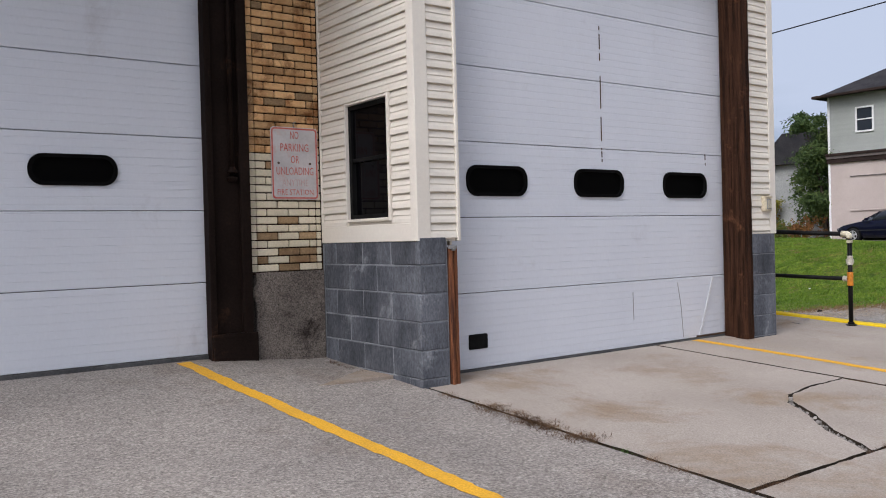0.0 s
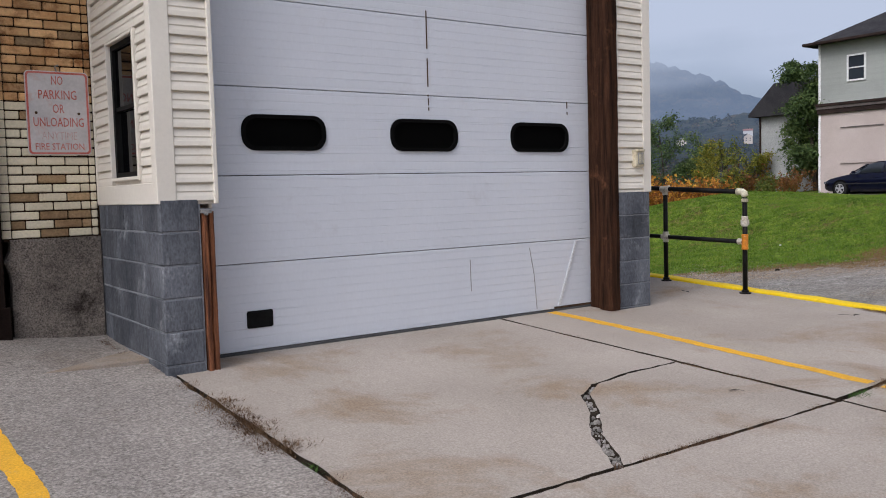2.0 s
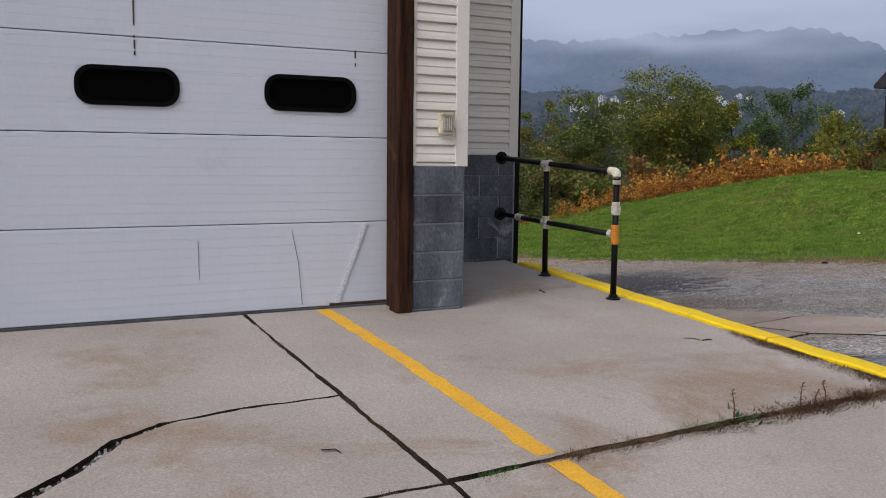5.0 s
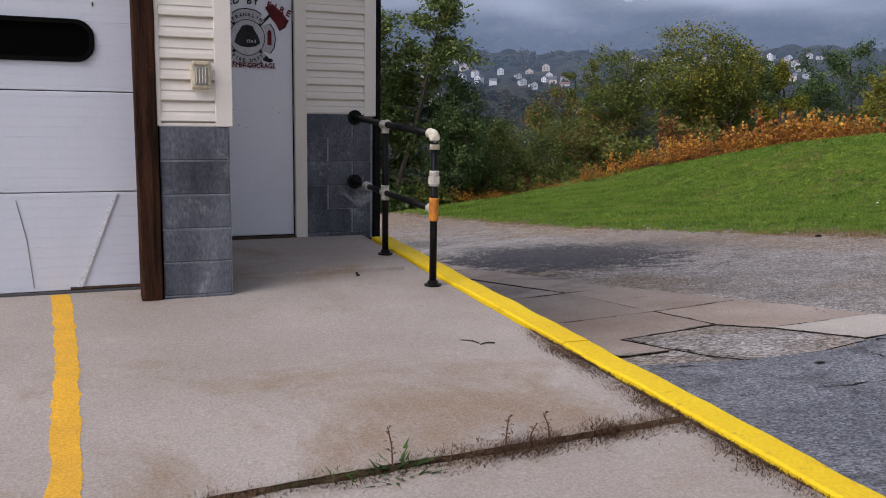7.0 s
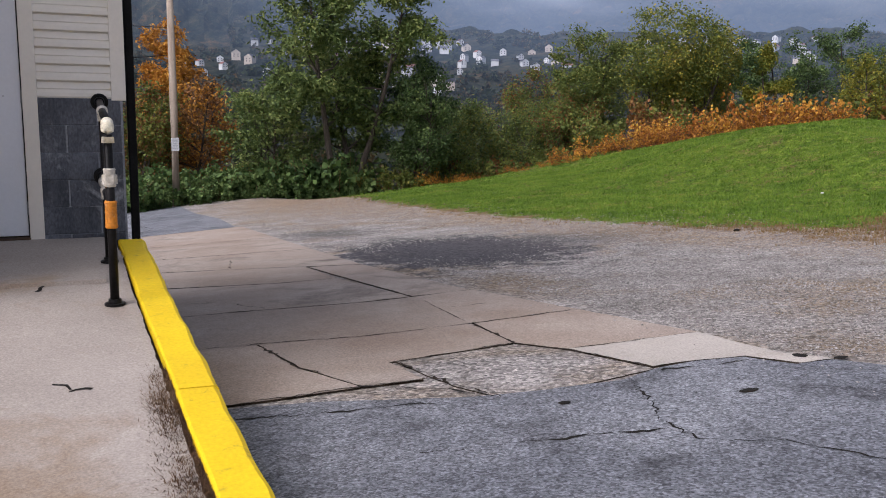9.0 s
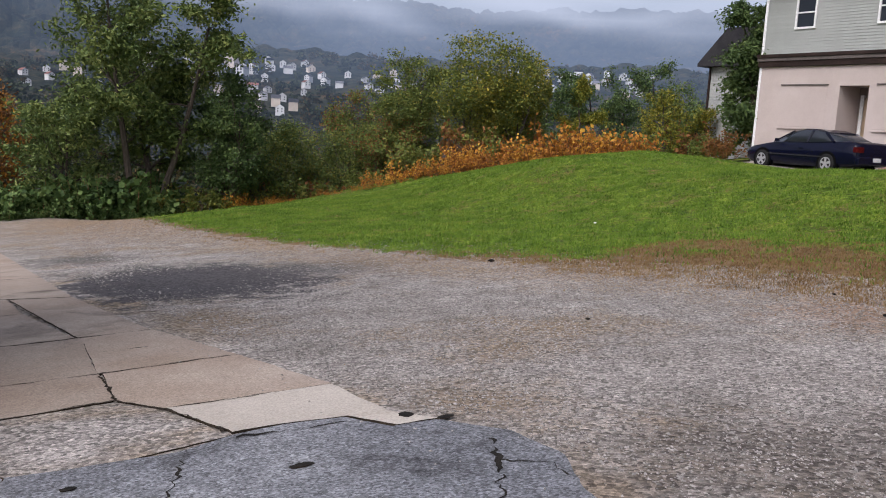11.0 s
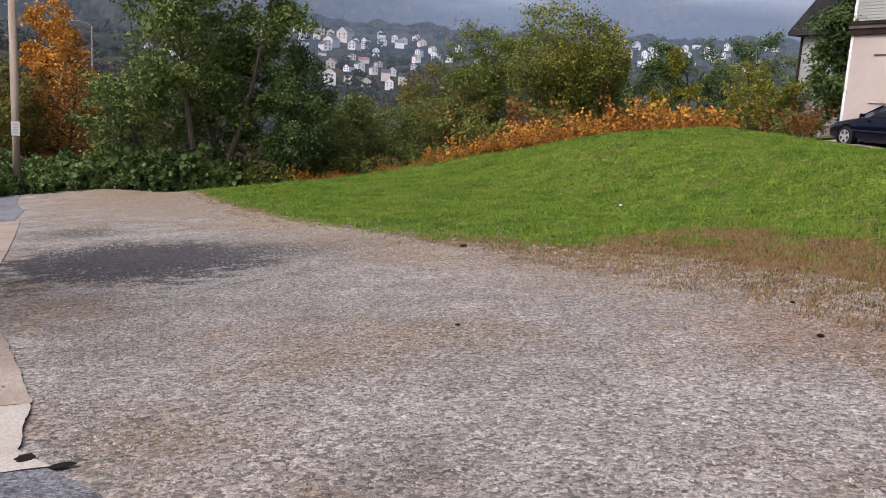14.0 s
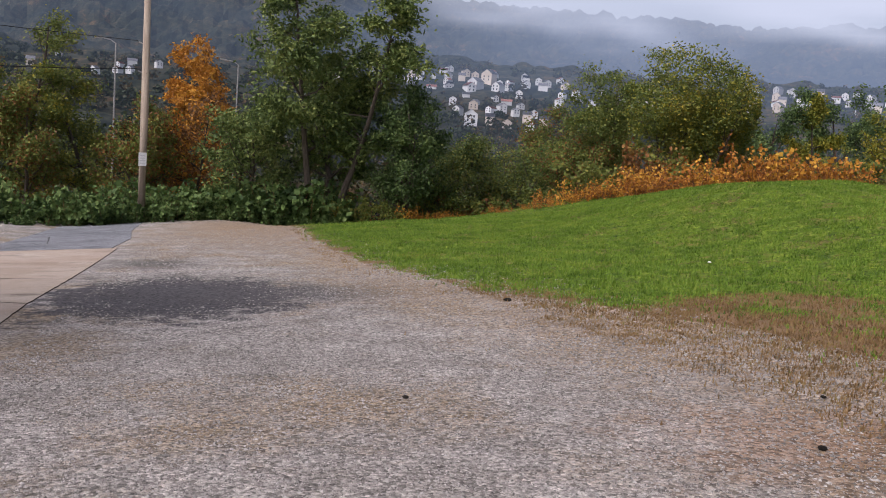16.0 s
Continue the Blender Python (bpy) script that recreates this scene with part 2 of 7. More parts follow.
M["entry_door"] = surface("white_entry_door", (0.70, 0.715, 0.75), (0.745, 0.76, 0.79), 1.2, 50, 0.45, 0.08, grain=0.025, stain=(0.52, 0.52, 0.54), stain_scale=5, stain_at=0.72)
M["black"] = surface("black_paint", (0.006, 0.006, 0.006), (0.011, 0.011, 0.011), 6, 60, 0.5, 0.15, spec=0.06)
M["print_black"] = surface("black_print", (0.015, 0.014, 0.015), (0.03, 0.028, 0.03), 10, 60, 0.5, 0.03)
M["print_red"] = surface("dark_red_print", (0.085, 0.010, 0.012), (0.14, 0.018, 0.02), 10, 60, 0.5, 0.03)
M["print_grey"] = surface("grey_print", (0.40, 0.40, 0.42), (0.48, 0.48, 0.50), 10, 60, 0.5, 0.03)
M["rust"] = surface("rust", (0.045, 0.03, 0.022), (0.10, 0.06, 0.035), 14, 60, 0.8, 0.4)
M["roof"] = surface("dark_shingle", (0.022, 0.022, 0.026), (0.045, 0.043, 0.046), 1.5, 20, 0.85, 0.5, grain=0.3, spec=0.2)
M["house_siding"] = surface("grey_house_siding", (0.31, 0.325, 0.305), (0.355, 0.37, 0.35), 0.7, 20, 0.6, 0.1, grain=0.04, vary=0.03)
M["house_stucco"] = surface("pinkish_stucco", (0.45, 0.38, 0.35), (0.51, 0.44, 0.41), 0.8, 30, 0.8, 0.3, grain=0.06, stain=(0.48, 0.40, 0.36), stain_scale=1.2, stain_at=0.66)
M["house_base"] = surface("reddish_house_base", (0.33, 0.20, 0.165), (0.42, 0.27, 0.23), 1.5, 30, 0.85, 0.3)
M["house_brick"] = speckle(surface("dark_brown_brick", (0.075, 0.045, 0.035), (0.13, 0.08, 0.06), 2, 30, 0.85, 0.4), 9, 0.6, 1.4)
M["fascia"] = surface("dark_brown_fascia", (0.022, 0.014, 0.012), (0.04, 0.026, 0.022), 2, 30, 0.6, 0.2)
M["fascia_light"] = surface("grey_brown_fascia", (0.10, 0.085, 0.08), (0.14, 0.12, 0.11), 2, 30, 0.6, 0.2)
M["win_white"] = surface("white_window_paint", (0.72, 0.72, 0.72), (0.78, 0.78, 0.78), 2, 30, 0.5, 0.1)
M["house_white"] = surface("off_white_siding", (0.33, 0.34, 0.33), (0.40, 0.41, 0.40), 0.7, 20, 0.6, 0.1, vary=0.05)
M["door_tan"] = surface("tan_door_paint", (0.33, 0.25, 0.17), (0.38, 0.29, 0.20), 2, 30, 0.5, 0.1)
M["recess"] = surface("brown_porch_back", (0.20, 0.16, 0.14), (0.25, 0.20, 0.18), 2, 30, 0.8, 0.1)
M["car_paint"] = surface("dark_blue_car_paint", (0.003, 0.004, 0.014), (0.004, 0.005, 0.017), 1, 30, 0.16, 0.0, grain=0.02, spec=0.22)
M["truck_paint"] = surface("blue_truck_paint", (0.004, 0.008, 0.036), (0.005, 0.010, 0.042), 1, 30, 0.2, 0.0, grain=0.02, spec=0.45)
M["tyre"] = surface("tyre_rubber", (0.014, 0.014, 0.014), (0.024, 0.023, 0.022), 6, 60, 0.85, 0.5)
M["rim"] = surface("silver_rim", (0.50, 0.50, 0.52), (0.58, 0.58, 0.60), 6, 60, 0.35, 0.1, metal=0.5)
M["plastic_grey"] = surface("dark_trim_plastic", (0.018, 0.018, 0.019), (0.03, 0.03, 0.031), 6, 60, 0.55, 0.2)
M["chrome"] = surface("chrome_trim", (0.60, 0.60, 0.62), (0.66, 0.66, 0.68), 6, 60, 0.15, 0.0, metal=0.9)
M["tail_red"] = surface("tail_lamp_red", (0.055, 0.004, 0.005), (0.075, 0.006, 0.006), 6, 40, 0.2, 0.0)
M["plate"] = surface("pale_plate", (0.55, 0.55, 0.55), (0.60, 0.60, 0.60), 6, 40, 0.5, 0.0)
M["bark"] = surface("grey_brown_bark", (0.05, 0.04, 0.032), (0.095, 0.078, 0.062), 5, 40, 0.9, 0.8, grain=0.35, stretch=(3, 3, 0.6))
M["pole"] = surface("weathered_pole_wood", (0.25, 0.195, 0.15), (0.37, 0.31, 0.25), 2, 40, 0.85, 0.6, grain=0.2, stretch=(5, 5, 0.3), stain=(0.15, 0.10, 0.07), stain_scale=2, stain_at=0.66)
M["stem"] = surface("dry_reddish_stem", (0.10, 0.045, 0.025), (0.17, 0.085, 0.045), 4, 40, 0.8, 0.3, island=0.3)
M["wire"] = surface("black_cable", (0.012, 0.012, 0.013), (0.02, 0.02, 0.02), 3, 40, 0.6, 0.1)


def glass(name, tint, rough=0.03, clear=0.0):
    m = bpy.data.materials.new(name)
    m.use_nodes = True
    b = m.node_tree.nodes["Principled BSDF"]
    b.inputs["Base Color"].default_value = rgb(tint)
    b.inputs["Roughness"].default_value = rough
    b.inputs["Transmission Weight"].default_value = clear
    b.inputs["IOR"].default_value = 1.45
    b.inputs["Specular IOR Level"].default_value = 0.5
    return m


M["dark_glass"] = glass("dark_window_glass", (0.003, 0.003, 0.004), 0.04)
M["dark_glass"].node_tree.nodes["Principled BSDF"].inputs["Specular IOR Level"].default_value = 0.07
M["door_glass"] = glass("dark_acrylic_window", (0.003, 0.003, 0.003), 0.12)
M["door_glass"].node_tree.nodes["Principled BSDF"].inputs["Specular IOR Level"].default_value = 0.01
M["house_glass"] = glass("house_window_glass", (0.03, 0.035, 0.045), 0.03)
M["lamp_glass"] = glass("clear_lamp_glass", (0.10, 0.105, 0.11), 0.08)

M["leaf_green"] = leafy("broad_green_leaves", [(0.030, 0.052, 0.018), (0.080, 0.122, 0.036), (0.165, 0.212, 0.058), (0.30, 0.31, 0.095)])
M["leaf_deep"] = leafy("deep_green_leaves", [(0.024, 0.044, 0.018), (0.058, 0.098, 0.034), (0.11, 0.165, 0.052), (0.20, 0.24, 0.08)])
M["leaf_olive"] = leafy("olive_leaves", [(0.045, 0.069, 0.020), (0.101, 0.134, 0.032), (0.173, 0.193, 0.041), (0.284, 0.234, 0.051)])
M["leaf_yellow"] = leafy("yellowing_leaves", [(0.068, 0.098, 0.018), (0.150, 0.173, 0.027), (0.285, 0.255, 0.033), (0.450, 0.345, 0.045)])
M["leaf_orange"] = leafy("orange_leaves", [(0.15, 0.07, 0.018), (0.36, 0.155, 0.025), (0.55, 0.26, 0.035), (0.66, 0.39, 0.06)])
M["leaf_knot"] = leafy("orange_yellow_knotweed_leaves", [(0.11, 0.045, 0.018), (0.34, 0.125, 0.025), (0.54, 0.26, 0.035), (0.66, 0.45, 0.07)])
M["leaf_brown"] = leafy("reddish_brown_leaves", [(0.075, 0.045, 0.021), (0.150, 0.075, 0.030), (0.255, 0.112, 0.033), (0.180, 0.150, 0.038)])
M["leaf_hedge"] = leafy("bright_vine_leaves", [(0.018, 0.036, 0.012), (0.048, 0.088, 0.026), (0.110, 0.175, 0.050), (0.22, 0.28, 0.09)])
M["blade"] = leafy("grass_blades", [(0.040, 0.085, 0.012), (0.110, 0.195, 0.022), (0.175, 0.275, 0.032), (0.270, 0.290, 0.050)], patch=1.1)
M["blade_dry"] = leafy("dry_grass_blades", [(0.09, 0.075, 0.026), (0.19, 0.115, 0.05), (0.29, 0.185, 0.085), (0.14, 0.15, 0.035)], patch=1.5)
M["weed_dry"] = leafy("dry_weeds", [(0.035, 0.020, 0.012), (0.085, 0.045, 0.025), (0.16, 0.095, 0.050), (0.27, 0.18, 0.10)], patch=3)
M["weed_green"] = leafy("green_weeds", [(0.022, 0.055, 0.013), (0.055, 0.110, 0.022), (0.088, 0.154, 0.033)], patch=3)


def gravel_material():
    """Grey crushed stone: a tone for each stone, dark tarry patch, brownish thin places."""
    m = surface("crushed_gravel", (0.22, 0.20, 0.18), (0.35, 0.322, 0.30), 1.2, 34, 0.9, 1.0, grain=0.4, depth=0.02,
                stain=(0.245, 0.19, 0.135), stain_scale=0.45, stain_at=0.56)
    speckle(m, 95, 0.72, 1.3)
    nt = m.node_tree
    b = nt.nodes["Principled BSDF"]
    base = b.inputs["Base Color"].links[0].from_socket
    geo = node(nt, "NewGeometry")
    vor = node(nt, "TexVoronoi", Scale=36.0, Randomness=1.0)
    nt.links.new(geo.outputs["Position"], vor.inputs["Vector"])
    sep = node(nt, "SeparateColor")
    nt.links.new(vor.outputs["Color"], sep.inputs[0])
    r = node(nt, "MapRange")
    r.inputs["To Min"].default_value, r.inputs["To Max"].default_value = 0.48, 1.60
    nt.links.new(sep.outputs[0], r.inputs["Value"])
    sv = node(nt, "VectorMath")
    sv.operation = "SCALE"
    nt.links.new(r.outputs[0], sv.inputs["Scale"])
    col = base

    def patch(col, centre, radii, dark, soft, wob, most=0.92):
        off = node(nt, "VectorMath")
        off.operation = "SUBTRACT"
        off.inputs[1].default_value = (*centre, 0)
        nt.links.new(geo.outputs["Position"], off.inputs[0])
        wobble = node(nt, "TexNoise", Scale=2.4, Detail=10.0, Roughness=0.8)
        nt.links.new(geo.outputs["Position"], wobble.inputs["Vector"])
        sc = node(nt, "VectorMath")
        sc.operation = "MULTIPLY"
        sc.inputs[1].default_value = (1 / radii[0], 1 / radii[1], 0)
        nt.links.new(off.outputs[0], sc.inputs[0])
        ln = node(nt, "VectorMath")
        ln.operation = "LENGTH"
        nt.links.new(sc.outputs[0], ln.inputs[0])
        ma = node(nt, "Math")
        ma.operation = "MULTIPLY_ADD"
        ma.inputs[1].default_value = wob
        nt.links.new(wobble.outputs["Fac"], ma.inputs[0])
        nt.links.new(ln.outputs["Value"], ma.inputs[2])
        mr = node(nt, "MapRange")
        mr.inputs["From Min"].default_value, mr.inputs["From Max"].default_value = 1 + wob * 0.5 - soft, 1 + wob * 0.5 + soft
        mr.inputs["To Min"].default_value, mr.inputs["To Max"].default_value = most, 0
        nt.links.new(ma.outputs[0], mr.inputs["Value"])
        mx = node(nt, "Mix")
        mx.data_type = "RGBA"
        mx.inputs[7].default_value = rgb(dark)
        nt.links.new(mr.outputs[0], mx.inputs[0])
        nt.links.new(col, mx.inputs[6])
        return mx.outputs[2]

    col = patch(col, (14.55, 12.5), (1.75, 2.7), (0.058, 0.056, 0.062), 0.13, 3.2, 0.93)
    col = patch(col, (16.2, 12.4), (1.7, 1.1), (0.085, 0.08, 0.082), 0.4, 3.0, 0.8)
    col = patch(col, (14.0, 18.0), (0.8, 1.1), (0.09, 0.085, 0.085), 0.5, 2.6, 0.8)
    col = patch(col, (14.35, 2.4), (0.75, 0.6), (0.085, 0.07, 0.058), 0.6, 2.8, 0.75)
    col = patch(col, (13.9, 4.1), (0.35, 0.5), (0.20, 0.145, 0.09), 0.6, 2.8, 0.7)
    col = patch(col, (13.6, 8.3), (0.5, 1.1), (0.22, 0.16, 0.10), 0.6, 2.8, 0.7)
    col = patch(col, (19.6, 8.2), (1.5, 4.2), (0.29, 0.20, 0.12), 0.7, 2.8, 0.7)
    col = patch(col, (17.7, 16.5), (0.75, 6.5), (0.28, 0.20, 0.125), 0.7, 2.6, 0.65)
    col = patch(col, (18.3, 4.4), (0.9, 0.8), (0.25, 0.15, 0.09), 0.5, 3.2, 0.7)
    col = patch(col, (16.4, 29.5), (2.6, 7.0), (0.25, 0.18, 0.12), 0.6, 2.2)
    nt.links.new(col, sv.inputs[0])
    nt.links.new(sv.outputs[0], b.inputs["Base Color"])
    bp = node(nt, "Bump", Strength=0.45, Distance=0.012)
    bp.invert = True
    nt.links.new(vor.outputs["Distance"], bp.inputs["Height"])
    nt.links.new(b.inputs["Normal"].links[0].from_socket, bp.inputs["Normal"])
    nt.links.new(bp.outputs[0], b.inputs["Normal"])
    return m


M["gravel"] = gravel_material()
M["stone"] = surface("loose_gravel_stone", (0.20, 0.185, 0.17), (0.32, 0.30, 0.282), 3, 60, 0.9, 0.4, grain=0.2, island=0.6)


def lawn_material():
    """Mown turf: green, fading by the stored distance to its edge into dry thatch."""
    m = surface("lawn_turf", (0.05, 0.10, 0.010), (0.165, 0.225, 0.022), 2.3, 14, 0.9, 1.0, grain=0.8, depth=0.08, stain=(0.16, 0.125, 0.04), stain_scale=0.9, stain_at=0.57)
    nt = m.node_tree
    b = nt.nodes["Principled BSDF"]
    base = b.inputs["Base Color"].links[0].from_socket
    at = node(nt, "Attribute")
    at.attribute_name = "inland"
    n = node(nt, "TexNoise", Scale=0.9, Detail=8.0, Roughness=0.7)
    geo = node(nt, "NewGeometry")
    nt.links.new(geo.outputs["Position"], n.inputs["Vector"])
    ma = node(nt, "Math")
    ma.operation = "MULTIPLY_ADD"
    ma.inputs[1].default_value = 2.4
    nt.links.new(n.outputs["Fac"], ma.inputs[0])
    nt.links.new(at.outputs["Fac"], ma.inputs[2])
    mr = node(nt, "MapRange")
    mr.inputs["From Min"].default_value, mr.inputs["From Max"].default_value = 1.5, 2.2
    nt.links.new(ma.outputs[0], mr.inputs["Value"])
    dry = node(nt, "TexNoise", Scale=14.0, Detail=6.0, Roughness=0.7)
    nt.links.new(geo.outputs["Position"], dry.inputs["Vector"])
    dm = node(nt, "Mix")
    dm.data_type = "RGBA"
    dm.inputs[6].default_value, dm.inputs[7].default_value = rgb((0.10, 0.062, 0.036)), rgb((0.34, 0.22, 0.12))
    nt.links.new(dry.outputs["Fac"], dm.inputs[0])
    mx = node(nt, "Mix")
    mx.data_type = "RGBA"
    nt.links.new(mr.outputs[0], mx.inputs[0])
    nt.links.new(dm.outputs[2], mx.inputs[6])
    nt.links.new(base, mx.inputs[7])
    nt.links.new(mx.outputs[2], b.inputs["Base Color"])
    return m


M["lawn"] = lawn_material()


# ---- builders ----
def mesh_from(name, verts, faces, smooth=False):
    me = bpy.data.meshes.new(name)
    me.from_pydata([tuple(v) for v in verts], [], [tuple(f) for f in faces])
    if smooth:
        me.polygons.foreach_set("use_smooth", [True] * len(me.polygons))
    me.update()
    return me


def quads(name, v, corners=4):
    """A mesh of loose polygons from an array of shape (n, corners, 3)."""
    n = len(v)
    me = bpy.data.meshes.new(name)
    me.vertices.add(n * corners)
    me.vertices.foreach_set("co", np.ascontiguousarray(v, dtype=np.float32).ravel())
    me.loops.add(n * corners)
    me.loops.foreach_set("vertex_index", np.arange(n * corners, dtype=np.int32))
    me.polygons.add(n)
    me.polygons.foreach_set("loop_start", np.arange(0, n * corners, corners, dtype=np.int32))
    me.update(calc_edges=True)
    return me


def thing(name, label, category, group="", kind="", at=(0, 0, 0), turn=0.0):
    ob = new(name)
    ob.empty_display_size = 0.1
    ob.matrix_basis = pose(*at, 0, 0, turn)
    return tagged(ob, label, category, group, kind)


def attach(ob, parent):
    ob.parent = parent
    return ob


def part(name, bm, material, parent=None, label="", smooth=False):
    """Links a bmesh (or a mesh) as one object under a thing or a part."""
    if isinstance(bm, bmesh.types.BMesh):
        me = bpy.data.meshes.new(name)
        bm.to_mesh(me)
        bm.free()
        if smooth:
            me.polygons.foreach_set("use_smooth", [True] * len(me.polygons))
    else:
        me = bm
    if material and not me.materials:
        me.materials.append(material)
    ob = new(name, me)
    if parent:
        ob.parent = parent
    if label:
        ob["label"] = label
    return ob


def block_into(bm, x0, x1, y0, y1, z0, z1, bevel=0.0, segments=1):
    r = bmesh.ops.create_cube(bm, size=1.0)
    for v in r["verts"]:
        v.co = Vector(((x0 + x1) / 2 + v.co.x * (x1 - x0), (y0 + y1) / 2 + v.co.y * (y1 - y0), (z0 + z1) / 2 + v.co.z * (z1 - z0)))
    if bevel:
        es = list({e for v in r["verts"] for e in v.link_edges})
        bmesh.ops.bevel(bm, geom=es, offset=bevel, segments=segments, affect="EDGES", profile=0.5)
    return bm


def box(x0, x1, y0, y1, z0, z1, bevel=0.0, segments=1):
    return block_into(bmesh.new(), x0, x1, y0, y1, z0, z1, bevel, segments)


def tube_into(bm, points, radii, sides=10, caps=True):
    """A round tapered bar along points."""
    pts = [Vector(p) for p in points]
    if not isinstance(radii, (list, tuple)):
        radii = [radii] * len(pts)
    rings = []
    for i, p in enumerate(pts):
        d = (pts[min(i + 1, len(pts) - 1)] - pts[max(i - 1, 0)]).normalized()
        q = d.to_track_quat("Z", "Y")
        rings.append([bm.verts.new(p + q @ Vector((radii[i] * math.cos(a), radii[i] * math.sin(a), 0))) for a in [2 * math.pi * k / sides for k in range(sides)]])
    for a, b in zip(rings, rings[1:]):
        for k in range(sides):
            bm.faces.new((a[k], a[(k + 1) % sides], b[(k + 1) % sides], b[k]))
    if caps:
        bm.faces.new(list(reversed(rings[0])))
        bm.faces.new(rings[-1])
    return bm


def tube(points, radii, sides=10):
    return tube_into(bmesh.new(), points, radii, sides)


def prism(outline, thickness, axis="y"):
    """A flat outline of (a, b) pairs drawn out along an axis: y gives (a, y, b), z gives (a, b, z)."""
    bm = bmesh.new()

    def at(p, d):
        return (p[0], d, p[1]) if axis == "y" else (p[0], p[1], d) if axis == "z" else (d, p[0], p[1])
    a = [bm.verts.new(at(p, 0)) for p in outline]
    b = [bm.verts.new(at(p, thickness)) for p in outline]
    n = len(outline)
    bm.faces.new(a)
    bm.faces.new(list(reversed(b)))
    for k in range(n):
        bm.faces.new((a[k], b[k], b[(k + 1) % n], a[(k + 1) % n]))
    bmesh.ops.recalc_face_normals(bm, faces=bm.faces[:])
    return bm


def rounded(x0, x1, z0, z1, r, n=6):
    pts = []
    for cx, cz, a0 in ((x1 - r, z1 - r, 0), (x0 + r, z1 - r, 90), (x0 + r, z0 + r, 180), (x1 - r, z0 + r, 270)):
        for k in range(n + 1):
            a = radians(a0 + 90 * k / n)
            pts.append((cx + r * math.cos(a), cz + r * math.sin(a)))
    return pts


def ring_prism(outer, inner, thickness):
    """A frame between two outlines with equal counts, drawn out along y."""
    bm = bmesh.new()
    n = len(outer)
    v = [[bm.verts.new((p[0], d, p[1])) for p in o] for o in (outer, inner) for d in (0, thickness)]
    for a, b in ((v[0], v[1]), (v[1], v[3]), (v[3], v[2]), (v[2], v[0])):
        for k in range(n):
            bm.faces.new((a[k], a[(k + 1) % n], b[(k + 1) % n], b[k]))
    bmesh.ops.recalc_face_normals(bm, faces=bm.faces[:])
    return bm


def moved(bm, m):
    bmesh.ops.transform(bm, matrix=m, verts=bm.verts[:])
    return bm


def written(text, size, material, parent, m, name="lettering", depth=0.0008, width=None, label="", bold=0.0):
    """Words in the built-in font as a mesh, centred at the pose m, facing its -y side when m stands upright."""
    cu = bpy.data.curves.new(name, "FONT")
    cu.body, cu.size, cu.align_x, cu.align_y, cu.extrude, cu.resolution_u = text, size, "CENTER", "CENTER", depth, 2
    cu.offset = bold * size
    tmp = bpy.data.objects.new(name, cu)
    scene.collection.objects.link(tmp)
    bpy.context.view_layer.update()
    me = bpy.data.meshes.new_from_object(tmp.evaluated_get(bpy.context.evaluated_depsgraph_get()))
    bpy.data.objects.remove(tmp)
    if width:
        xs = [v.co.x for v in me.vertices]
        s = width / (max(xs) - min(xs))
        for v in me.vertices:
            v.co.x *= s
    me.transform(m)
    me.materials.clear()
    me.materials.append(material)
    return part(name, me, None, parent, label)


# ---- the lie of the land ----
def step(a, b, v):
    t = np.clip((np.asarray(v, dtype=float) - a) / (b - a), 0, 1)
    return t * t * (3 - 2 * t)


def apron_z(x, y):
    return -0.0615 * (5.2 - np.clip(y, -14.0, 7.2)) + 0.085 * step(4.6, 6.6, y) * step(-3.9, -2.7, -np.asarray(x, dtype=float))


def lot_z(x, y):
    x, y = np.asarray(x, dtype=float), np.asarray(y, dtype=float)
    yc, xc = np.clip(y, -4.0, 45.0), np.clip(x, 5.0, 45.0)
    f = -0.35457 + 0.03462 * xc - 0.14116 * yc + 0.00173 * xc * yc + 0.00059 * yc * yc
    g = apron_z(x, y)
    f = f - np.maximum(0, f - g) * (1 - step(9.9, 13.0, x))
    f = f + 0.95 * step(23, 30, x) * (1 - step(21, 33, y))
    f = f - 0.60 * step(15, 20, x) * (1 - step(22.5, 30, x)) * step(30, 37, y)
    f = f + 0.47 * step(26, 30.5, x) * (1 - step(32.5, 37, x)) * step(17, 22.5, y) * (1 - step(31, 39, y))
    f = f - 0.38 * step(30, 34.5, x) * (1 - step(13, 20, y))
    crest = np.where(x < 20, 38.5, np.maximum(38.5 - 0.5 * (x - 20), 29.5))
    return f - 0.33 * np.clip(y - crest, 0, 80) - 0.05 * np.clip(x - 48, 0, 200)


def lot(x, y):
    return float(lot_z(x, y))


def apron(x, y):
    return float(apron_z(x, y))


def spans(*stretches):
    out = []
    for a, b, n in stretches:
        out += list(np.linspace(a, b, n, endpoint=False))
    return np.array(out + [stretches[-1][1]])


gx = spans((-2500, -60, 12), (-60, 9.58, 60), (9.58, 9.64, 1), (9.64, 24, 57), (24, 60, 60), (60, 300, 24), (300, 2500, 12))
gy = spans((-2500, -30, 10), (-30, 0, 24), (0, 16, 64), (16, 60, 110), (60, 200, 20), (200, 2500, 16))
GX, GY = np.meshgrid(gx, gy)
GZ = np.where(GX < 9.61, np.where(GY < 12, apron_z(GX, np.minimum(GY, 7)) - 0.09, -1.2 - 0.08 * (np.clip(GY, 12, 60) - 12)), lot_z(GX, GY))
GZ = np.where((GX < 9.61) & (GY > 7), np.minimum(GZ, lot_z(np.full_like(GX, 9.9), GY)), GZ)
nx = len(gx)
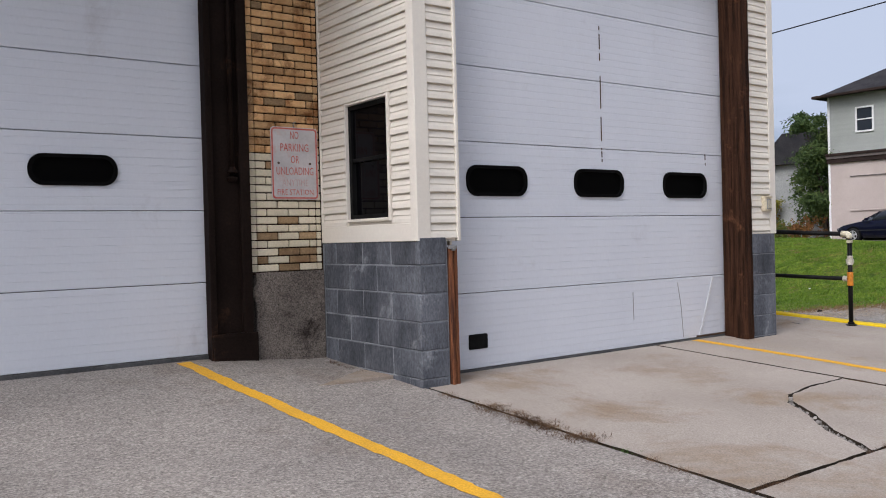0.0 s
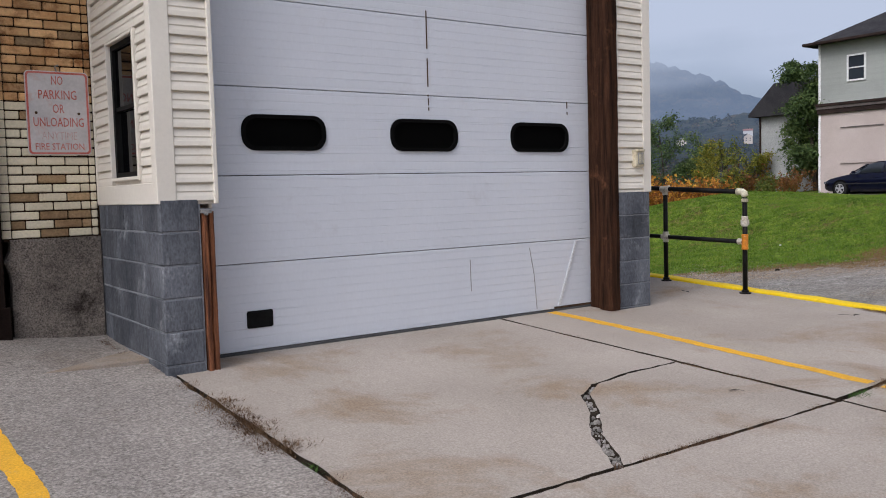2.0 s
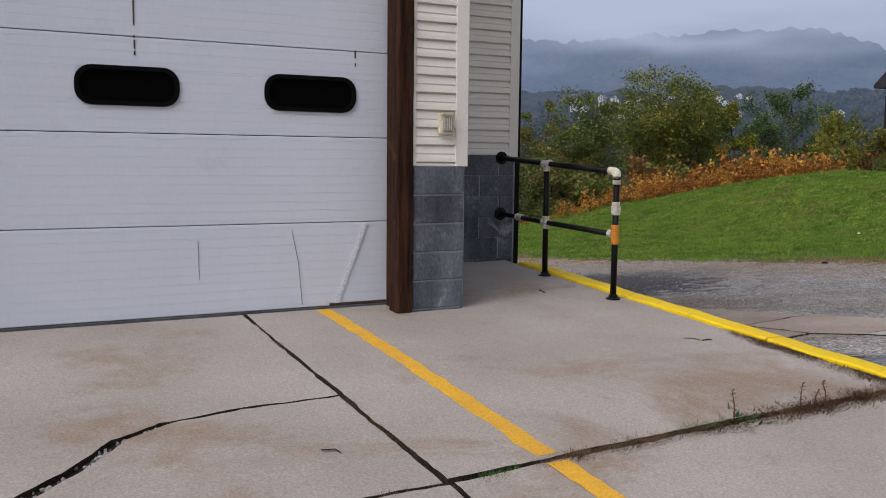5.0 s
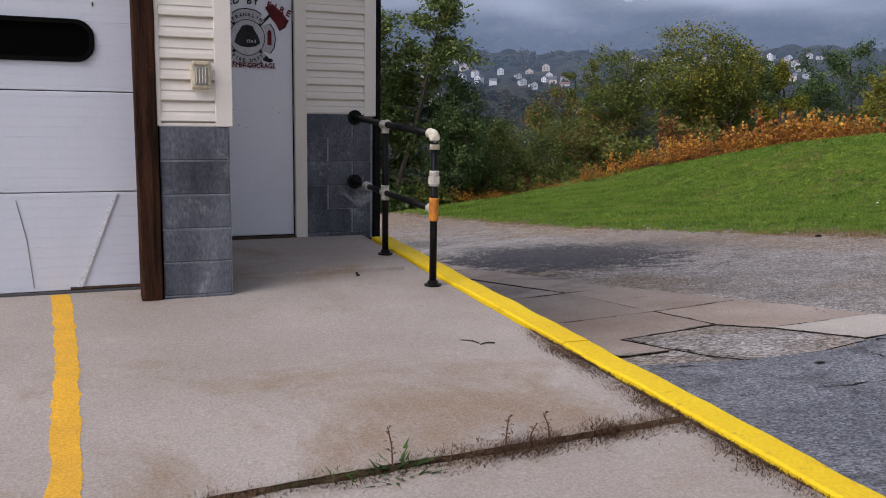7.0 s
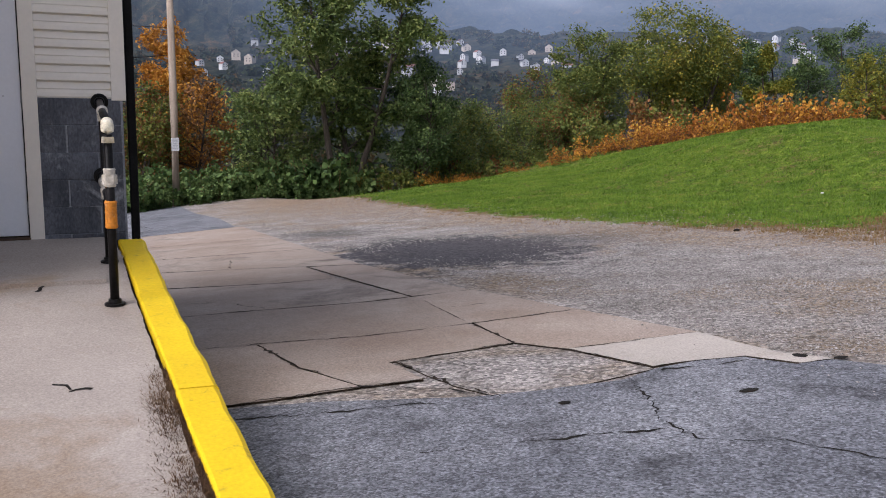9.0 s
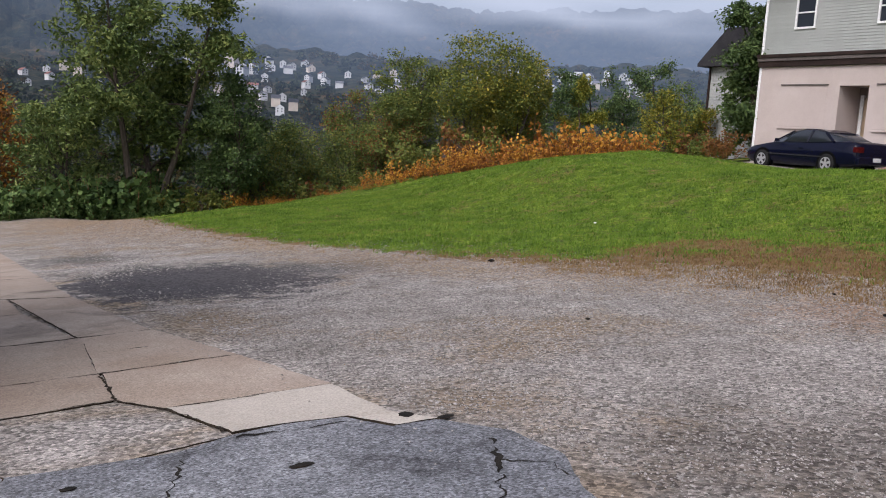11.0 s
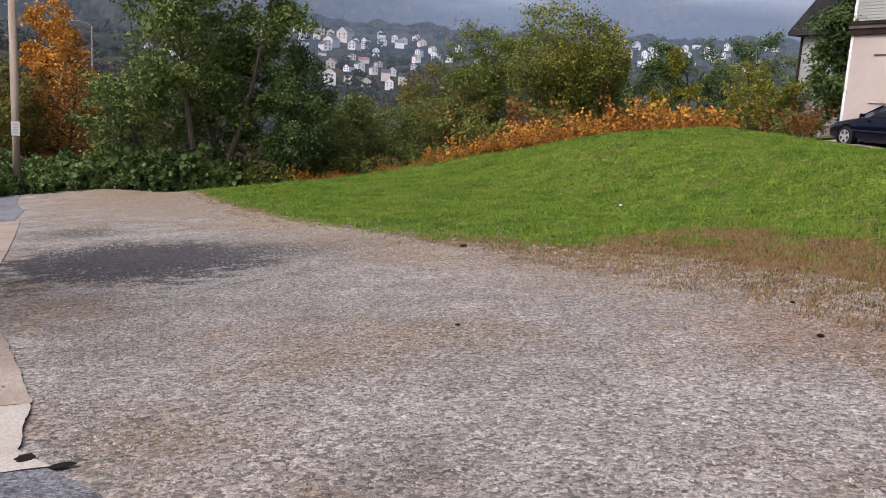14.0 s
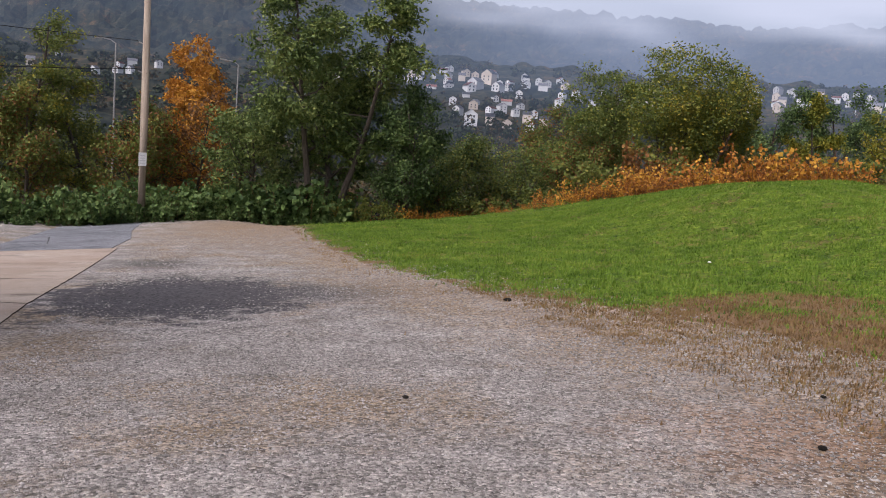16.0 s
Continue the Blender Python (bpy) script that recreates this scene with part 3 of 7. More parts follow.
ground_faces = [(j * nx + i, j * nx + i + 1, (j + 1) * nx + i + 1, (j + 1) * nx + i) for j in range(len(gy) - 1) for i in range(nx - 1)]
ground = part("ground", mesh_from("ground", np.stack([GX, GY, GZ], -1).reshape(-1, 3), ground_faces, True), M["gravel"])
tagged(ground, "grey crushed gravel lot sloping away, with dark patches", "ground", kind="structure")


# ---- concrete apron in front of the doors ----
def wavy(points, amount, pitch=0.07, seed=0):
    """An outline with broken edges."""
    out = []
    n = len(points)
    for i in range(n):
        a, b = Vector(points[i]), Vector(points[(i + 1) % n])
        d = b - a
        k = max(1, int(d.length / pitch))
        side = Vector((-d.y, d.x)).normalized()
        for j in range(k):
            p = a + d * (j / k)
            if j:
                w = noise.noise((p.x * 3.1, p.y * 3.1, seed)) * 0.7 + noise.noise((p.x * 13, p.y * 13, seed + 5)) * 0.5
                p = p + side * amount * w
            out.append((p.x, p.y))
    return out


def sheet(name, outline, height, lift, material, parent=None, thick=0.05, label=""):
    """A slab with the given outline, its top laid lift above height(x, y)."""
    bm = bmesh.new()
    top = [bm.verts.new((x, y, height(x, y) + lift)) for x, y in outline]
    low = [bm.verts.new((x, y, height(x, y) + lift - thick)) for x, y in outline]
    n = len(outline)
    f = bm.faces.new(top)
    for k in range(n):
        bm.faces.new((top[k], low[k], low[(k + 1) % n], top[(k + 1) % n]))
    f.normal_update()
    if f.normal.z < 0:
        bmesh.ops.reverse_faces(bm, faces=bm.faces[:])
    sides = [g for g in bm.faces if g is not f]
    bmesh.ops.triangulate(bm, faces=[f])
    # side faces painted dark, standing in for shade inside cracks and joints
    for g in sides:
        g.material_index = 1
    ob = part(name, bm, material, parent, label)
    ob.data.materials.append(M["soil"])
    return ob


def kerb_x(y):
    return 9.665 - 0.046 * (y - 3.0)


pavement = thing("pavement", "worn beige concrete apron in slabs with weedy joints", "pavement", kind="structure")
bedding = part("bedding", box(3.7, 9.7, -14, 6.95, -0.02, 0), M["soil"], pavement)
for v in bedding.data.vertices:
    v.co.z = apron(v.co.x, v.co.y) - (0.028 if v.co.z > -0.01 else 0.08)
    if v.co.x > 9:
        v.co.x = kerb_x(v.co.y) + 0.08
CRACK = [(6.70, 3.745), (6.21, 3.725), (5.99, 3.675), (5.87, 3.66), (5.66, 3.53), (5.46, 3.255), (5.21, 3.0), (5.07, 2.76), (4.99, 2.60)]
lower = [(3.90, 2.655), (4.96, 2.655)] + [(x - 0.030 * min(1, max(0, (6.3 - x) / 0.5)) - 0.002, y + 0.004) for x, y in reversed(CRACK[:-1])] + [(6.636, 5.56), (3.90, 5.56)]
upper = [(5.02, 2.655), (6.735, 2.66)] + [(x + 0.030 * min(1, max(0, (6.3 - x) / 0.5)) + 0.002, y - 0.004) for x, y in CRACK[:-1]]
sheet("slab", wavy(lower, 0.016, 0.035, seed=1), apron, 0.0, M["apron"], pavement)
sheet("slab", wavy(upper, 0.016, 0.035, seed=2), apron, -0.003, M["apron"], pavement)
sheet("slab", wavy([(6.765, 2.68), (8.0, 2.765), (9.65, 2.835), (9.48, 6.86), (8.17, 6.86), (8.17, 5.56), (6.656, 5.56)], 0.018, 0.035, seed=3), apron, 0.002, M["apron"], pavement)
sheet("slab", wavy([(3.90, -14), (6.90, -14), (6.752, 2.63), (3.90, 2.625)], 0.018, 0.05, seed=4), apron, 0.0, M["apron"], pavement)
sheet("slab", wavy([(6.925, -14), (10.45, -14), (9.655, 2.79), (8.0, 2.715), (6.778, 2.645)], 0.02, 0.05, seed=5), apron, 0.0, M["apron"], pavement)
sx, sy = spans((-14, 0, 14), (0, 3.866, 32)), spans((-14, 0, 28), (0, 6.66, 60))
SX, SY = np.meshgrid(sx, sy)
SX[:, -1] += [0.022 * noise.noise((1, b * 5, 3)) + 0.014 * noise.noise((2, b * 17, 3)) for b in sy]
n = len(sx)
slab_v = list(np.stack([SX, SY, apron_z(SX, SY)], -1).reshape(-1, 3)) + [(SX[j, -1], sy[j], apron(SX[j, -1], sy[j]) - 0.05) for j in range(len(sy))]
slab_f = [(j * n + i, j * n + i + 1, (j + 1) * n + i + 1, (j + 1) * n + i) for j in range(len(sy) - 1) for i in range(n - 1)]
slab_f += [(j * n + n - 1, n * len(sy) + j, n * len(sy) + j + 1, (j + 1) * n + n - 1) for j in range(len(sy) - 1)]
part("slab", mesh_from("slab", slab_v, slab_f), M["apron_rough"], pavement, "rougher grey concrete slab")
bm = bmesh.new()
for k in range(170):
    s = random.random() ** 0.7
    i = min(len(CRACK) - 2, 3 + int(s * 5))
    a, b = Vector(CRACK[i]), Vector(CRACK[i + 1])
    p = a.lerp(b, random.random()) + Vector((random.gauss(0, 0.02), random.gauss(0, 0.02)))
    r = random.uniform(0.006, 0.02)
    bmesh.ops.create_icosphere(bm, subdivisions=1, radius=r, matrix=Matrix.Translation((p.x, p.y, apron(p.x, p.y) - 0.022)) @ pose(0, 0, 0, random.random() * 360, random.random() * 360, 0) @ Matrix.Diagonal((1, 0.7, 0.6, 1)))
tagged(part("rubble", bm, M["stone"]), "grey crumbled concrete rubble lying in a crack", "rubble", kind="stuff")


def ribbon(name, pts, width, height, lift, material, parent=None, label="", seed=0, jag=0.4):
    """A thin strip with uneven edges along pts, lying lift above height(x, y)."""
    bm = bmesh.new()
    fine = []
    for a, b in zip(pts, pts[1:]):
        a, b = Vector(a), Vector(b)
        k = max(1, int((b - a).length / 0.03))
        fine += [a.lerp(b, j / k) for j in range(k)]
    fine.append(Vector(pts[-1]))
    rows = []
    for i, p in enumerate(fine):
        d = (fine[min(i + 1, len(fine) - 1)] - fine[max(i - 1, 0)]).normalized()
        n = Vector((-d.y, d.x))
        w = width / 2 * (1 + jag * 2 * noise.noise((p.x * 5, p.y * 5, seed)))
        o = n * width * jag * (1.2 * noise.noise((p.x * 4, p.y * 4, seed + 9)) + 1.6 * noise.noise((p.x * 15, p.y * 15, seed + 4)) + 0.9 * noise.noise((p.x * 41, p.y * 41, seed + 2)))
        rows.append([bm.verts.new((q.x, q.y, height(q.x, q.y) + lift)) for q in (p + o + n * w, p + o - n * w)])
    for a, b in zip(rows, rows[1:]):
        bm.faces.new((a[0], a[1], b[1], b[0]))
    bm.normal_update()
    bm.faces.ensure_lookup_table()
    if bm.faces[0].normal.z < 0:
        bmesh.ops.reverse_faces(bm, faces=bm.faces[:])
    return part(name, bm, material, parent, label)


for pts in ([(2.63, 6.60), (2.685, 5.88), (2.76, 5.35), (2.80, 4.8), (2.822, 4.0), (2.838, 3.3), (2.848, 2.0), (2.845, -4.0)], [(7.195, 5.46), (7.24, 4.5), (7.25, 3.6), (7.26, 2.74)], [(7.26, 2.66), (7.30, 1.0), (7.36, -4.0)]):
    tagged(ribbon("parking_line", pts, 0.105, apron, 0.004, M["paint_line"], seed=len(pts), jag=0.07), "faded yellow-orange painted line on the concrete", "road marking", "painted lines", kind="structure")
for a, b in (((9.15, 4.02), (9.22, 3.95)), ((9.22, 3.93), (9.31, 3.94)), ((8.95, 5.75), (9.05, 5.66)), ((9.06, 5.66), (9.03, 5.48)), ((6.4, 3.1), (6.47, 3.06))):
    tagged(ribbon("crack", [a, ((a[0] + b[0]) / 2 + 0.02, (a[1] + b[1]) / 2 + 0.02), b], 0.016, apron, 0.005, M["crack"], seed=3, jag=0.8), "short dark crack in the concrete", "crack", kind="structure")


def tufts(name, spots, material, label, blades=40, size=0.036, spread=0.022, height=apron, lean=2.2, width=0.0058):
    """Tufts of narrow blades at spots (x, y, scale)."""
    out = []
    for x, y, s in spots:
        for _ in range(blades):
            a, l = random.random() * 6.28, size * s * random.uniform(0.5, 1.3)
            px, py = x + random.gauss(0, spread * s), y + random.gauss(0, spread * s)
            z = height(px, py) - 0.025
            dx, dy, t = math.cos(a), math.sin(a), lean * (0.5 + 0.5 * random.random())
            w = width * s
            top = (px + dx * l * t, py + dy * l * t, z + 0.028 + l * max(0.06, 1 - 0.5 * t))
            out.append(((px - dy * w, py + dx * w, z), (px + dy * w, py - dx * w, z), top))
    return tagged(part(name, quads(name, np.array(out), 3), material), label, "weeds", kind="stuff")


def along(a, b, n, jitter, lo, hi):
    heads = [random.random() for _ in range(max(3, n // 9))]
    ts = [min(1, max(0, random.choice(heads) + random.gauss(0, 0.03))) for _ in range(n)]
    return [(a[0] + (b[0] - a[0]) * t + random.gauss(0, jitter), a[1] + (b[1] - a[1]) * t + random.gauss(0, jitter), random.uniform(lo, hi)) for t in ts]


tufts("dry_weeds", along((3.87, 5.0), (3.87, 2.6), 70, 0.025, 0.3, 0.8) + along((3.88, 4.6), (3.88, 3.7), 170, 0.05, 0.4, 1.1) + along((7.2, 2.68), (9.6, 2.81), 330, 0.024, 0.3, 0.9)
      + along((8.3, 2.75), (9.5, 2.81), 260, 0.038, 0.5, 1.1) + along((9.57, 4.2), (9.67, 2.0), 220, 0.026, 0.3, 1.0) + along((9.58, 3.8), (9.66, 2.3), 260, 0.042, 0.5, 1.15)
      + along((6.66, 5.3), (6.76, 2.7), 70, 0.010, 0.15, 0.5) + along((3.9, 2.64), (6.7, 2.65), 90, 0.012, 0.15, 0.5) + along((3.78, 6.4), (3.8, 5.2), 40, 0.02, 0.2, 0.6), M["weed_dry"], "dry brown weeds growing in the concrete joints")
tufts("green_weeds", along((7.5, 2.70), (8.1, 2.74), 9, 0.02, 0.4, 0.8) + [(8.35, 2.76, 1.8), (8.37, 2.75, 1.7), (8.32, 2.77, 1.5), (8.15, 2.75, 1.2), (8.1, 2.75, 1.0), (3.89, 3.4, 0.9)] + along((6.75, 2.65), (7.1, 2.66), 10, 0.02, 0.4, 0.7), M["weed_green"], "small green weeds growing in the concrete joints", blades=26, width=0.008, size=0.045)


def weed_stalk(x, y, h, lean):
    ob = thing("weed", "thin dry weed stalk with small leaves in a joint", "weed", "weeds in the joint", at=(x, y, apron(x, y) - 0.02))
    part("stem", tube([(0, 0, 0), (lean * 0.3, 0, h * 0.6), (lean, 0.005, h)], [0.004, 0.003, 0.002], 5), M["stem"], ob)
    v = []
    for k in range(9):
        z, a = h * (0.35 + 0.075 * k), k * 2.4
        x0, d = lean * (z / h) ** 1.6, 0.022 + 0.012 * random.random()
        v.append(((x0, 0, z), (x0 + d * 0.5 * math.cos(a - 0.5), d * 0.5 * math.sin(a - 0.5), z + 0.012), (x0 + d * math.cos(a), d * math.sin(a), z + 0.008), (x0 + d * 0.5 * math.cos(a + 0.5), d * 0.5 * math.sin(a + 0.5), z + 0.012)))
    part("foliage", quads("foliage", np.array(v)), M["weed_dry"], ob)
    return ob


for x, y, h, lean in ((8.34, 2.77, 0.17, -0.02), (8.80, 2.79, 0.14, 0.015), (9.0, 2.80, 0.13, -0.03), (8.9, 2.79, 0.09, 0.03)):
    weed_stalk(x, y, h, lean)

# ---- yellow kerb ----
kerb = thing("kerb", "bright yellow painted concrete kerb along the apron", "kerb", kind="structure")


def kerb_piece(y0, y1, seed):
    bm = bmesh.new()
    rows = []
    n = int((y1 - y0) / 0.05)
    for j in range(n + 1):
        y = y0 + (y1 - y0) * j / n
        c = kerb_x(y) + 0.010 * noise.noise((y * 0.9, seed, 0))
        w = 0.185 + 0.012 * noise.noise((y * 4, seed, 3))
        top = apron(9.7, y) + 0.024 + 0.008 * noise.noise((y * 3, seed, 7))
        low = min(lot(9.72, y), top) - 0.1
        prof = [(0, top - 0.07), (0.004, top - 0.010), (0.014, top), (w - 0.028, top - 0.002), (w - 0.008, top - 0.016), (w, top - 0.05), (w + 0.02, low)]
        rows.append([bm.verts.new((c + a + (0.004 * noise.noise((y * 17, a * 40, seed)) if 0 < i < 6 else 0), y, z)) for i, (a, z) in enumerate(prof)])
    for a, b in zip(rows, rows[1:]):
        for k in range(6):
            bm.faces.new((a[k], a[k + 1], b[k + 1], b[k]))
    bm.faces.new(rows[0])
    bm.faces.new(list(reversed(rows[-1])))
    bmesh.ops.recalc_face_normals(bm, faces=bm.faces[:])
    return part("kerb_stone", bm, M["kerb"], kerb)


for j, (a, b) in enumerate(((3.80, 6.66), (0.75, 3.785), (-2.3, 0.735), (-5.4, -2.315))):
    kerb_piece(a, b, j)

# ---- old road slabs, pale slab, asphalt patches beside the kerb ----
road = thing("road", "cracked brown concrete drive with grey asphalt patches", "road", kind="structure")
R = 13.25


def lane(pts, material, seed, lift=0.014, name="slab", label=""):
    cx, cy = sum(p[0] for p in pts) / len(pts), sum(p[1] for p in pts) / len(pts)
    wide = [(x + 0.018 * (1 if x > cx else -1), y + 0.018 * (1 if y > cy else -1)) for x, y in pts]
    return sheet(name, wavy(wide, 0.02, 0.06, seed), lot, lift, material, road, 0.06, label)


lane([(9.72, 5.02), (10.77, 4.96), (10.56, 5.75), (10.51, 6.38), (10.45, 6.80), (9.72, 6.95)], M["road_slab"], 11)
lane([(10.82, 4.96), (11.19, 4.92), (11.17, 5.52), (12.09, 5.56), (12.17, 6.36), (12.18, 6.47), (11.30, 6.52), (10.51, 6.78), (10.55, 6.38), (10.61, 5.75)], M["road_slab"], 12)
lane([(12.14, 5.54), (12.33, 5.16), (R + 0.08, 5.09), (R - 0.05, 6.47), (12.24, 6.46)], M["road_slab"], 13)
lane([(12.34, 5.12), (13.32, 5.04), (13.28, 4.25), (13.42, 3.93), (13.18, 3.96), (13.06, 4.29), (12.72, 4.38), (12.48, 4.39)], M["pale_slab"], 14, 0.0155, label="pale new concrete slab")
lane([(11.22, 5.49), (12.09, 5.51), (12.29, 5.10), (12.43, 4.36), (11.85, 4.25), (11.40, 4.26), (11.29, 4.68)], M["gravel"], 15, 0.008, "gravel_patch", "patch of crumbled gravel in the concrete")
lane([(9.72, 6.99), (11.32, 6.56), (12.17, 6.51), (12.36, 8.29), (11.85, 8.30), (10.58, 8.67), (9.72, 8.85)], M["road_slab"], 16)
lane([(12.21, 6.51), (R - 0.05, 6.51), (13.0, 8.29), (12.40, 8.29)], M["road_slab"], 17)
lane([(9.72, 8.90), (10.6, 8.71), (11.85, 8.36), (12.32, 8.34), (12.14, 10.55), (11.45, 10.66), (10.64, 11.12), (9.72, 11.6)], M["road_slab"], 18)
lane([(12.38, 8.34), (12.98, 8.34), (12.85, 11.75), (12.20, 12.2)], M["road_slab"], 19)
lane([(9.7, 11.75), (10.66, 11.20), (11.45, 10.72), (12.13, 10.60), (12.14, 12.25), (11.08, 13.03), (9.7, 13.9)], M["road_slab"], 20)
lane([(9.7, 14.0), (11.08, 13.10), (12.2, 12.28), (12.85, 11.82), (12.88, 15.0), (9.7, 16.2)], M["road_slab"], 21)
lane([(9.7, 16.28), (12.88, 15.06), (12.9, 18.4), (9.7, 19.2)], M["road_slab"], 22)
lane([(9.7, 19.25), (12.9, 18.45), (12.9, 22.8), (9.7, 22.8)], M["road_slab"], 23)
lane([(8.5, 22.9), (12.75, 22.9), (12.9, 27.0), (12.6, 31.0), (12.6, 36.6), (8.5, 37.2)], M["asphalt"], 24, 0.012, "asphalt", "cracked grey asphalt")
lane([(9.775, 4.97), (10.5, 4.74), (11.27, 4.34), (11.7, 4.24), (12.16, 4.19), (12.45, 4.31), (12.72, 4.33), (13.04, 4.25), (13.15, 3.92), (13.40, 3.89), (13.58, 3.47), (13.53, 3.0), (13.3, 2.6), (13.15, 2.0), (12.7, 0.6), (12.2, -1.5), (11.8, -4), (10.19, -4)], M["asphalt"], 25, 0.012, "asphalt", "cracked grey asphalt")
SLAB_JOINTS = ([(9.72, 4.99), (10.78, 4.95), (11.2, 4.9)], [(9.72, 6.97), (10.46, 6.81), (11.31, 6.54), (12.2, 6.48), (13.14, 6.5)], [(9.72, 8.87), (10.59, 8.69), (11.85, 8.32), (13.0, 8.31)], [(9.72, 11.66), (10.65, 11.15), (11.46, 10.69), (12.1, 10.56)],
               [(9.7, 13.95), (11.08, 13.06), (12.17, 12.26), (12.94, 11.8)], [(10.48, 6.8), (10.53, 6.36), (10.58, 5.75), (10.79, 4.97)], [(12.21, 6.49), (12.19, 6.36), (12.12, 5.56)], [(12.17, 12.2), (12.16, 11.4), (12.35, 8.4)], [(9.7, 16.24), (12.88, 15.03)], [(9.7, 19.22), (12.9, 18.42)],
               [(11.2, 5.5), (12.1, 5.54), (12.3, 5.12), (12.46, 4.36)], [(11.2, 5.5), (11.27, 4.68), (11.38, 4.25)], [(12.4, 7.4), (12.75, 7.36)], [(9.8, 22.85), (12.8, 22.85)], [(9.9, 9.9), (10.6, 9.5), (10.9, 8.7)], [(12.36, 5.12), (13.3, 5.06)], [(11.4, 14.4), (11.2, 13.1)], [(10.2, 18.0), (11.5, 17.4), (12.7, 17.3)])
for j, pts in enumerate(SLAB_JOINTS):
    ribbon("joint", pts, 0.011, lot, 0.0175, M["soil"], road, seed=60 + j, jag=1.6)
ASPHALT_CRACKS = ([(12.16, 4.2), (12.01, 3.79), (11.85, 3.49), (11.8, 3.12), (12.07, 2.89), (12.21, 2.61), (12.3, 2.2)], [(9.72, 4.72), (10.95, 4.37), (11.22, 4.2)], [(10.65, 3.58), (11.1, 3.49), (11.77, 3.3)],
                  [(13.45, 3.42), (13.22, 3.07), (12.95, 2.69), (12.73, 2.46)], [(13.27, 3.14), (13.42, 2.95), (13.38, 2.79)], [(12.39, 2.52), (12.61, 2.6), (12.72, 2.41)],
                  [(12.45, 4.28), (12.75, 4.18), (13.02, 4.17)], [(10.78, 4.96), (11.2, 4.6), (11.38, 4.27)])
for j, pts in enumerate(ASPHALT_CRACKS):
    ribbon("crack", pts, 0.013, lot, 0.0150, M["crack"], road, seed=j, jag=1.7)
for x, y, a, b in ((12.53, 3.62, 0.05, 0.03), (13.33, 4.08, 0.04, 0.05), (11.6, 3.95, 0.035, 0.025), (13.47, 3.9, 0.05, 0.03)):
    sheet("pothole", [(x + a * math.cos(t) * (1 + 0.5 * noise.noise((x + 2 * math.cos(t), y + 2 * math.sin(t), 1))), y + b * math.sin(t) * (1 + 0.6 * noise.noise((x + 2 * math.cos(t), y + 2 * math.sin(t), 7)))) for t in [k * 0.285 for k in range(22)]], lot, 0.019, M["crack"], road, 0.004)
for j, pts in enumerate(([(9.0, 24.6), (10.4, 24.2), (12.6, 24.6)], [(9.2, 27.2), (11.0, 26.4), (12.4, 27.0)], [(9.0, 30.0), (10.5, 31.2), (12.3, 30.4)], [(10.0, 23.2), (10.9, 25.5), (10.4, 29.0)])):
    ribbon("crack", pts, 0.03, lot, 0.017, M["crack"], road, seed=40 + j, jag=0.9)


# ---- fire station: walls ----
def wall(name, label, *boxes, material="mortar"):
    bm = bmesh.new()
    for b in boxes:
        block_into(bm, *b)
    return tagged(part(name, bm, M[material]), label, "wall", kind="structure")


ROOF = 4.6
wall_bay_side = wall("wall_bay_side", "block and cream siding pier beside the garage door", (3.86, 4.09, 5.218, 5.55, -0.1, 1.03), (3.855, 4.02, 5.55, 6.75, -0.1, 1.03))
wall_bay_side_upper = wall("wall_bay_upper", "cream sided wall over concrete block", (3.87, 4.20, 5.24, 5.55, 1.03, ROOF), (3.87, 4.02, 5.55, 5.58, 1.03, ROOF), (3.87, 4.02, 6.18, 6.75, 1.03, ROOF),
                           (3.87, 4.02, 5.58, 6.18, 1.03, 1.22), (3.87, 4.02, 5.58, 6.18, 2.10, ROOF), material="siding")
wall_pier = wall("wall_pier", "concrete block pier between garage door and entry", (7.765, 8.16, 5.219, 6.95, -0.1, 1.02))
wall_pier_upper = wall("wall_pier_upper", "cream sided pier over concrete block", (7.72, 8.155, 5.235, 6.95, 1.02, ROOF), material="siding")
wall_entry = wall("wall_entry", "grey block base wall beside the entry door", (9.0, 9.575, 6.879, 7.1, -0.05, 1.09), (9.4, 9.575, 7.1, 10.4, -0.9, 1.09))
wall_entry_upper = wall("wall_entry_upper", "cream sided wall beside the entry door", (9.0, 9.575, 6.895, 7.1, 1.09, ROOF), (8.05, 9.0, 6.895, 7.1, 2.16, ROOF), (9.4, 9.575, 7.1, 10.4, 1.09, ROOF), material="siding")
wall_lintel = wall("wall_lintel", "cream siding over the garage door", (4.0, 7.76, 5.3, 5.7, 3.62, ROOF), material="siding")
wall_old_lintel = wall("wall_old_lintel", "brick wall over the old garage door", (-1.6, 3.86, 6.70, 7.0, 3.95, ROOF), (-6.0, -1.3, 6.66, 7.0, -0.1, ROOF), material="brick_joint")
wall_back = wall("wall_back", "plain back wall of the fire station", (-6.0, 9.575, 10.4, 10.6, -0.9, ROOF), (-6.0, -5.8, 7.0, 10.4, -0.1, ROOF))
tagged(part("floor", box(-5.8, 9.4, 5.6, 10.4, -0.1, 0.05), M["apron"]), "concrete garage floor inside", "floor", kind="structure")
tagged(part("roof", block_into(box(-6.1, 8.2, 5.1, 10.7, ROOF, ROOF + 0.2), 8.2, 9.7, 6.8, 10.7, ROOF, ROOF + 0.2), M["roof"]), "flat dark roof of the fire station", "roof", kind="structure")


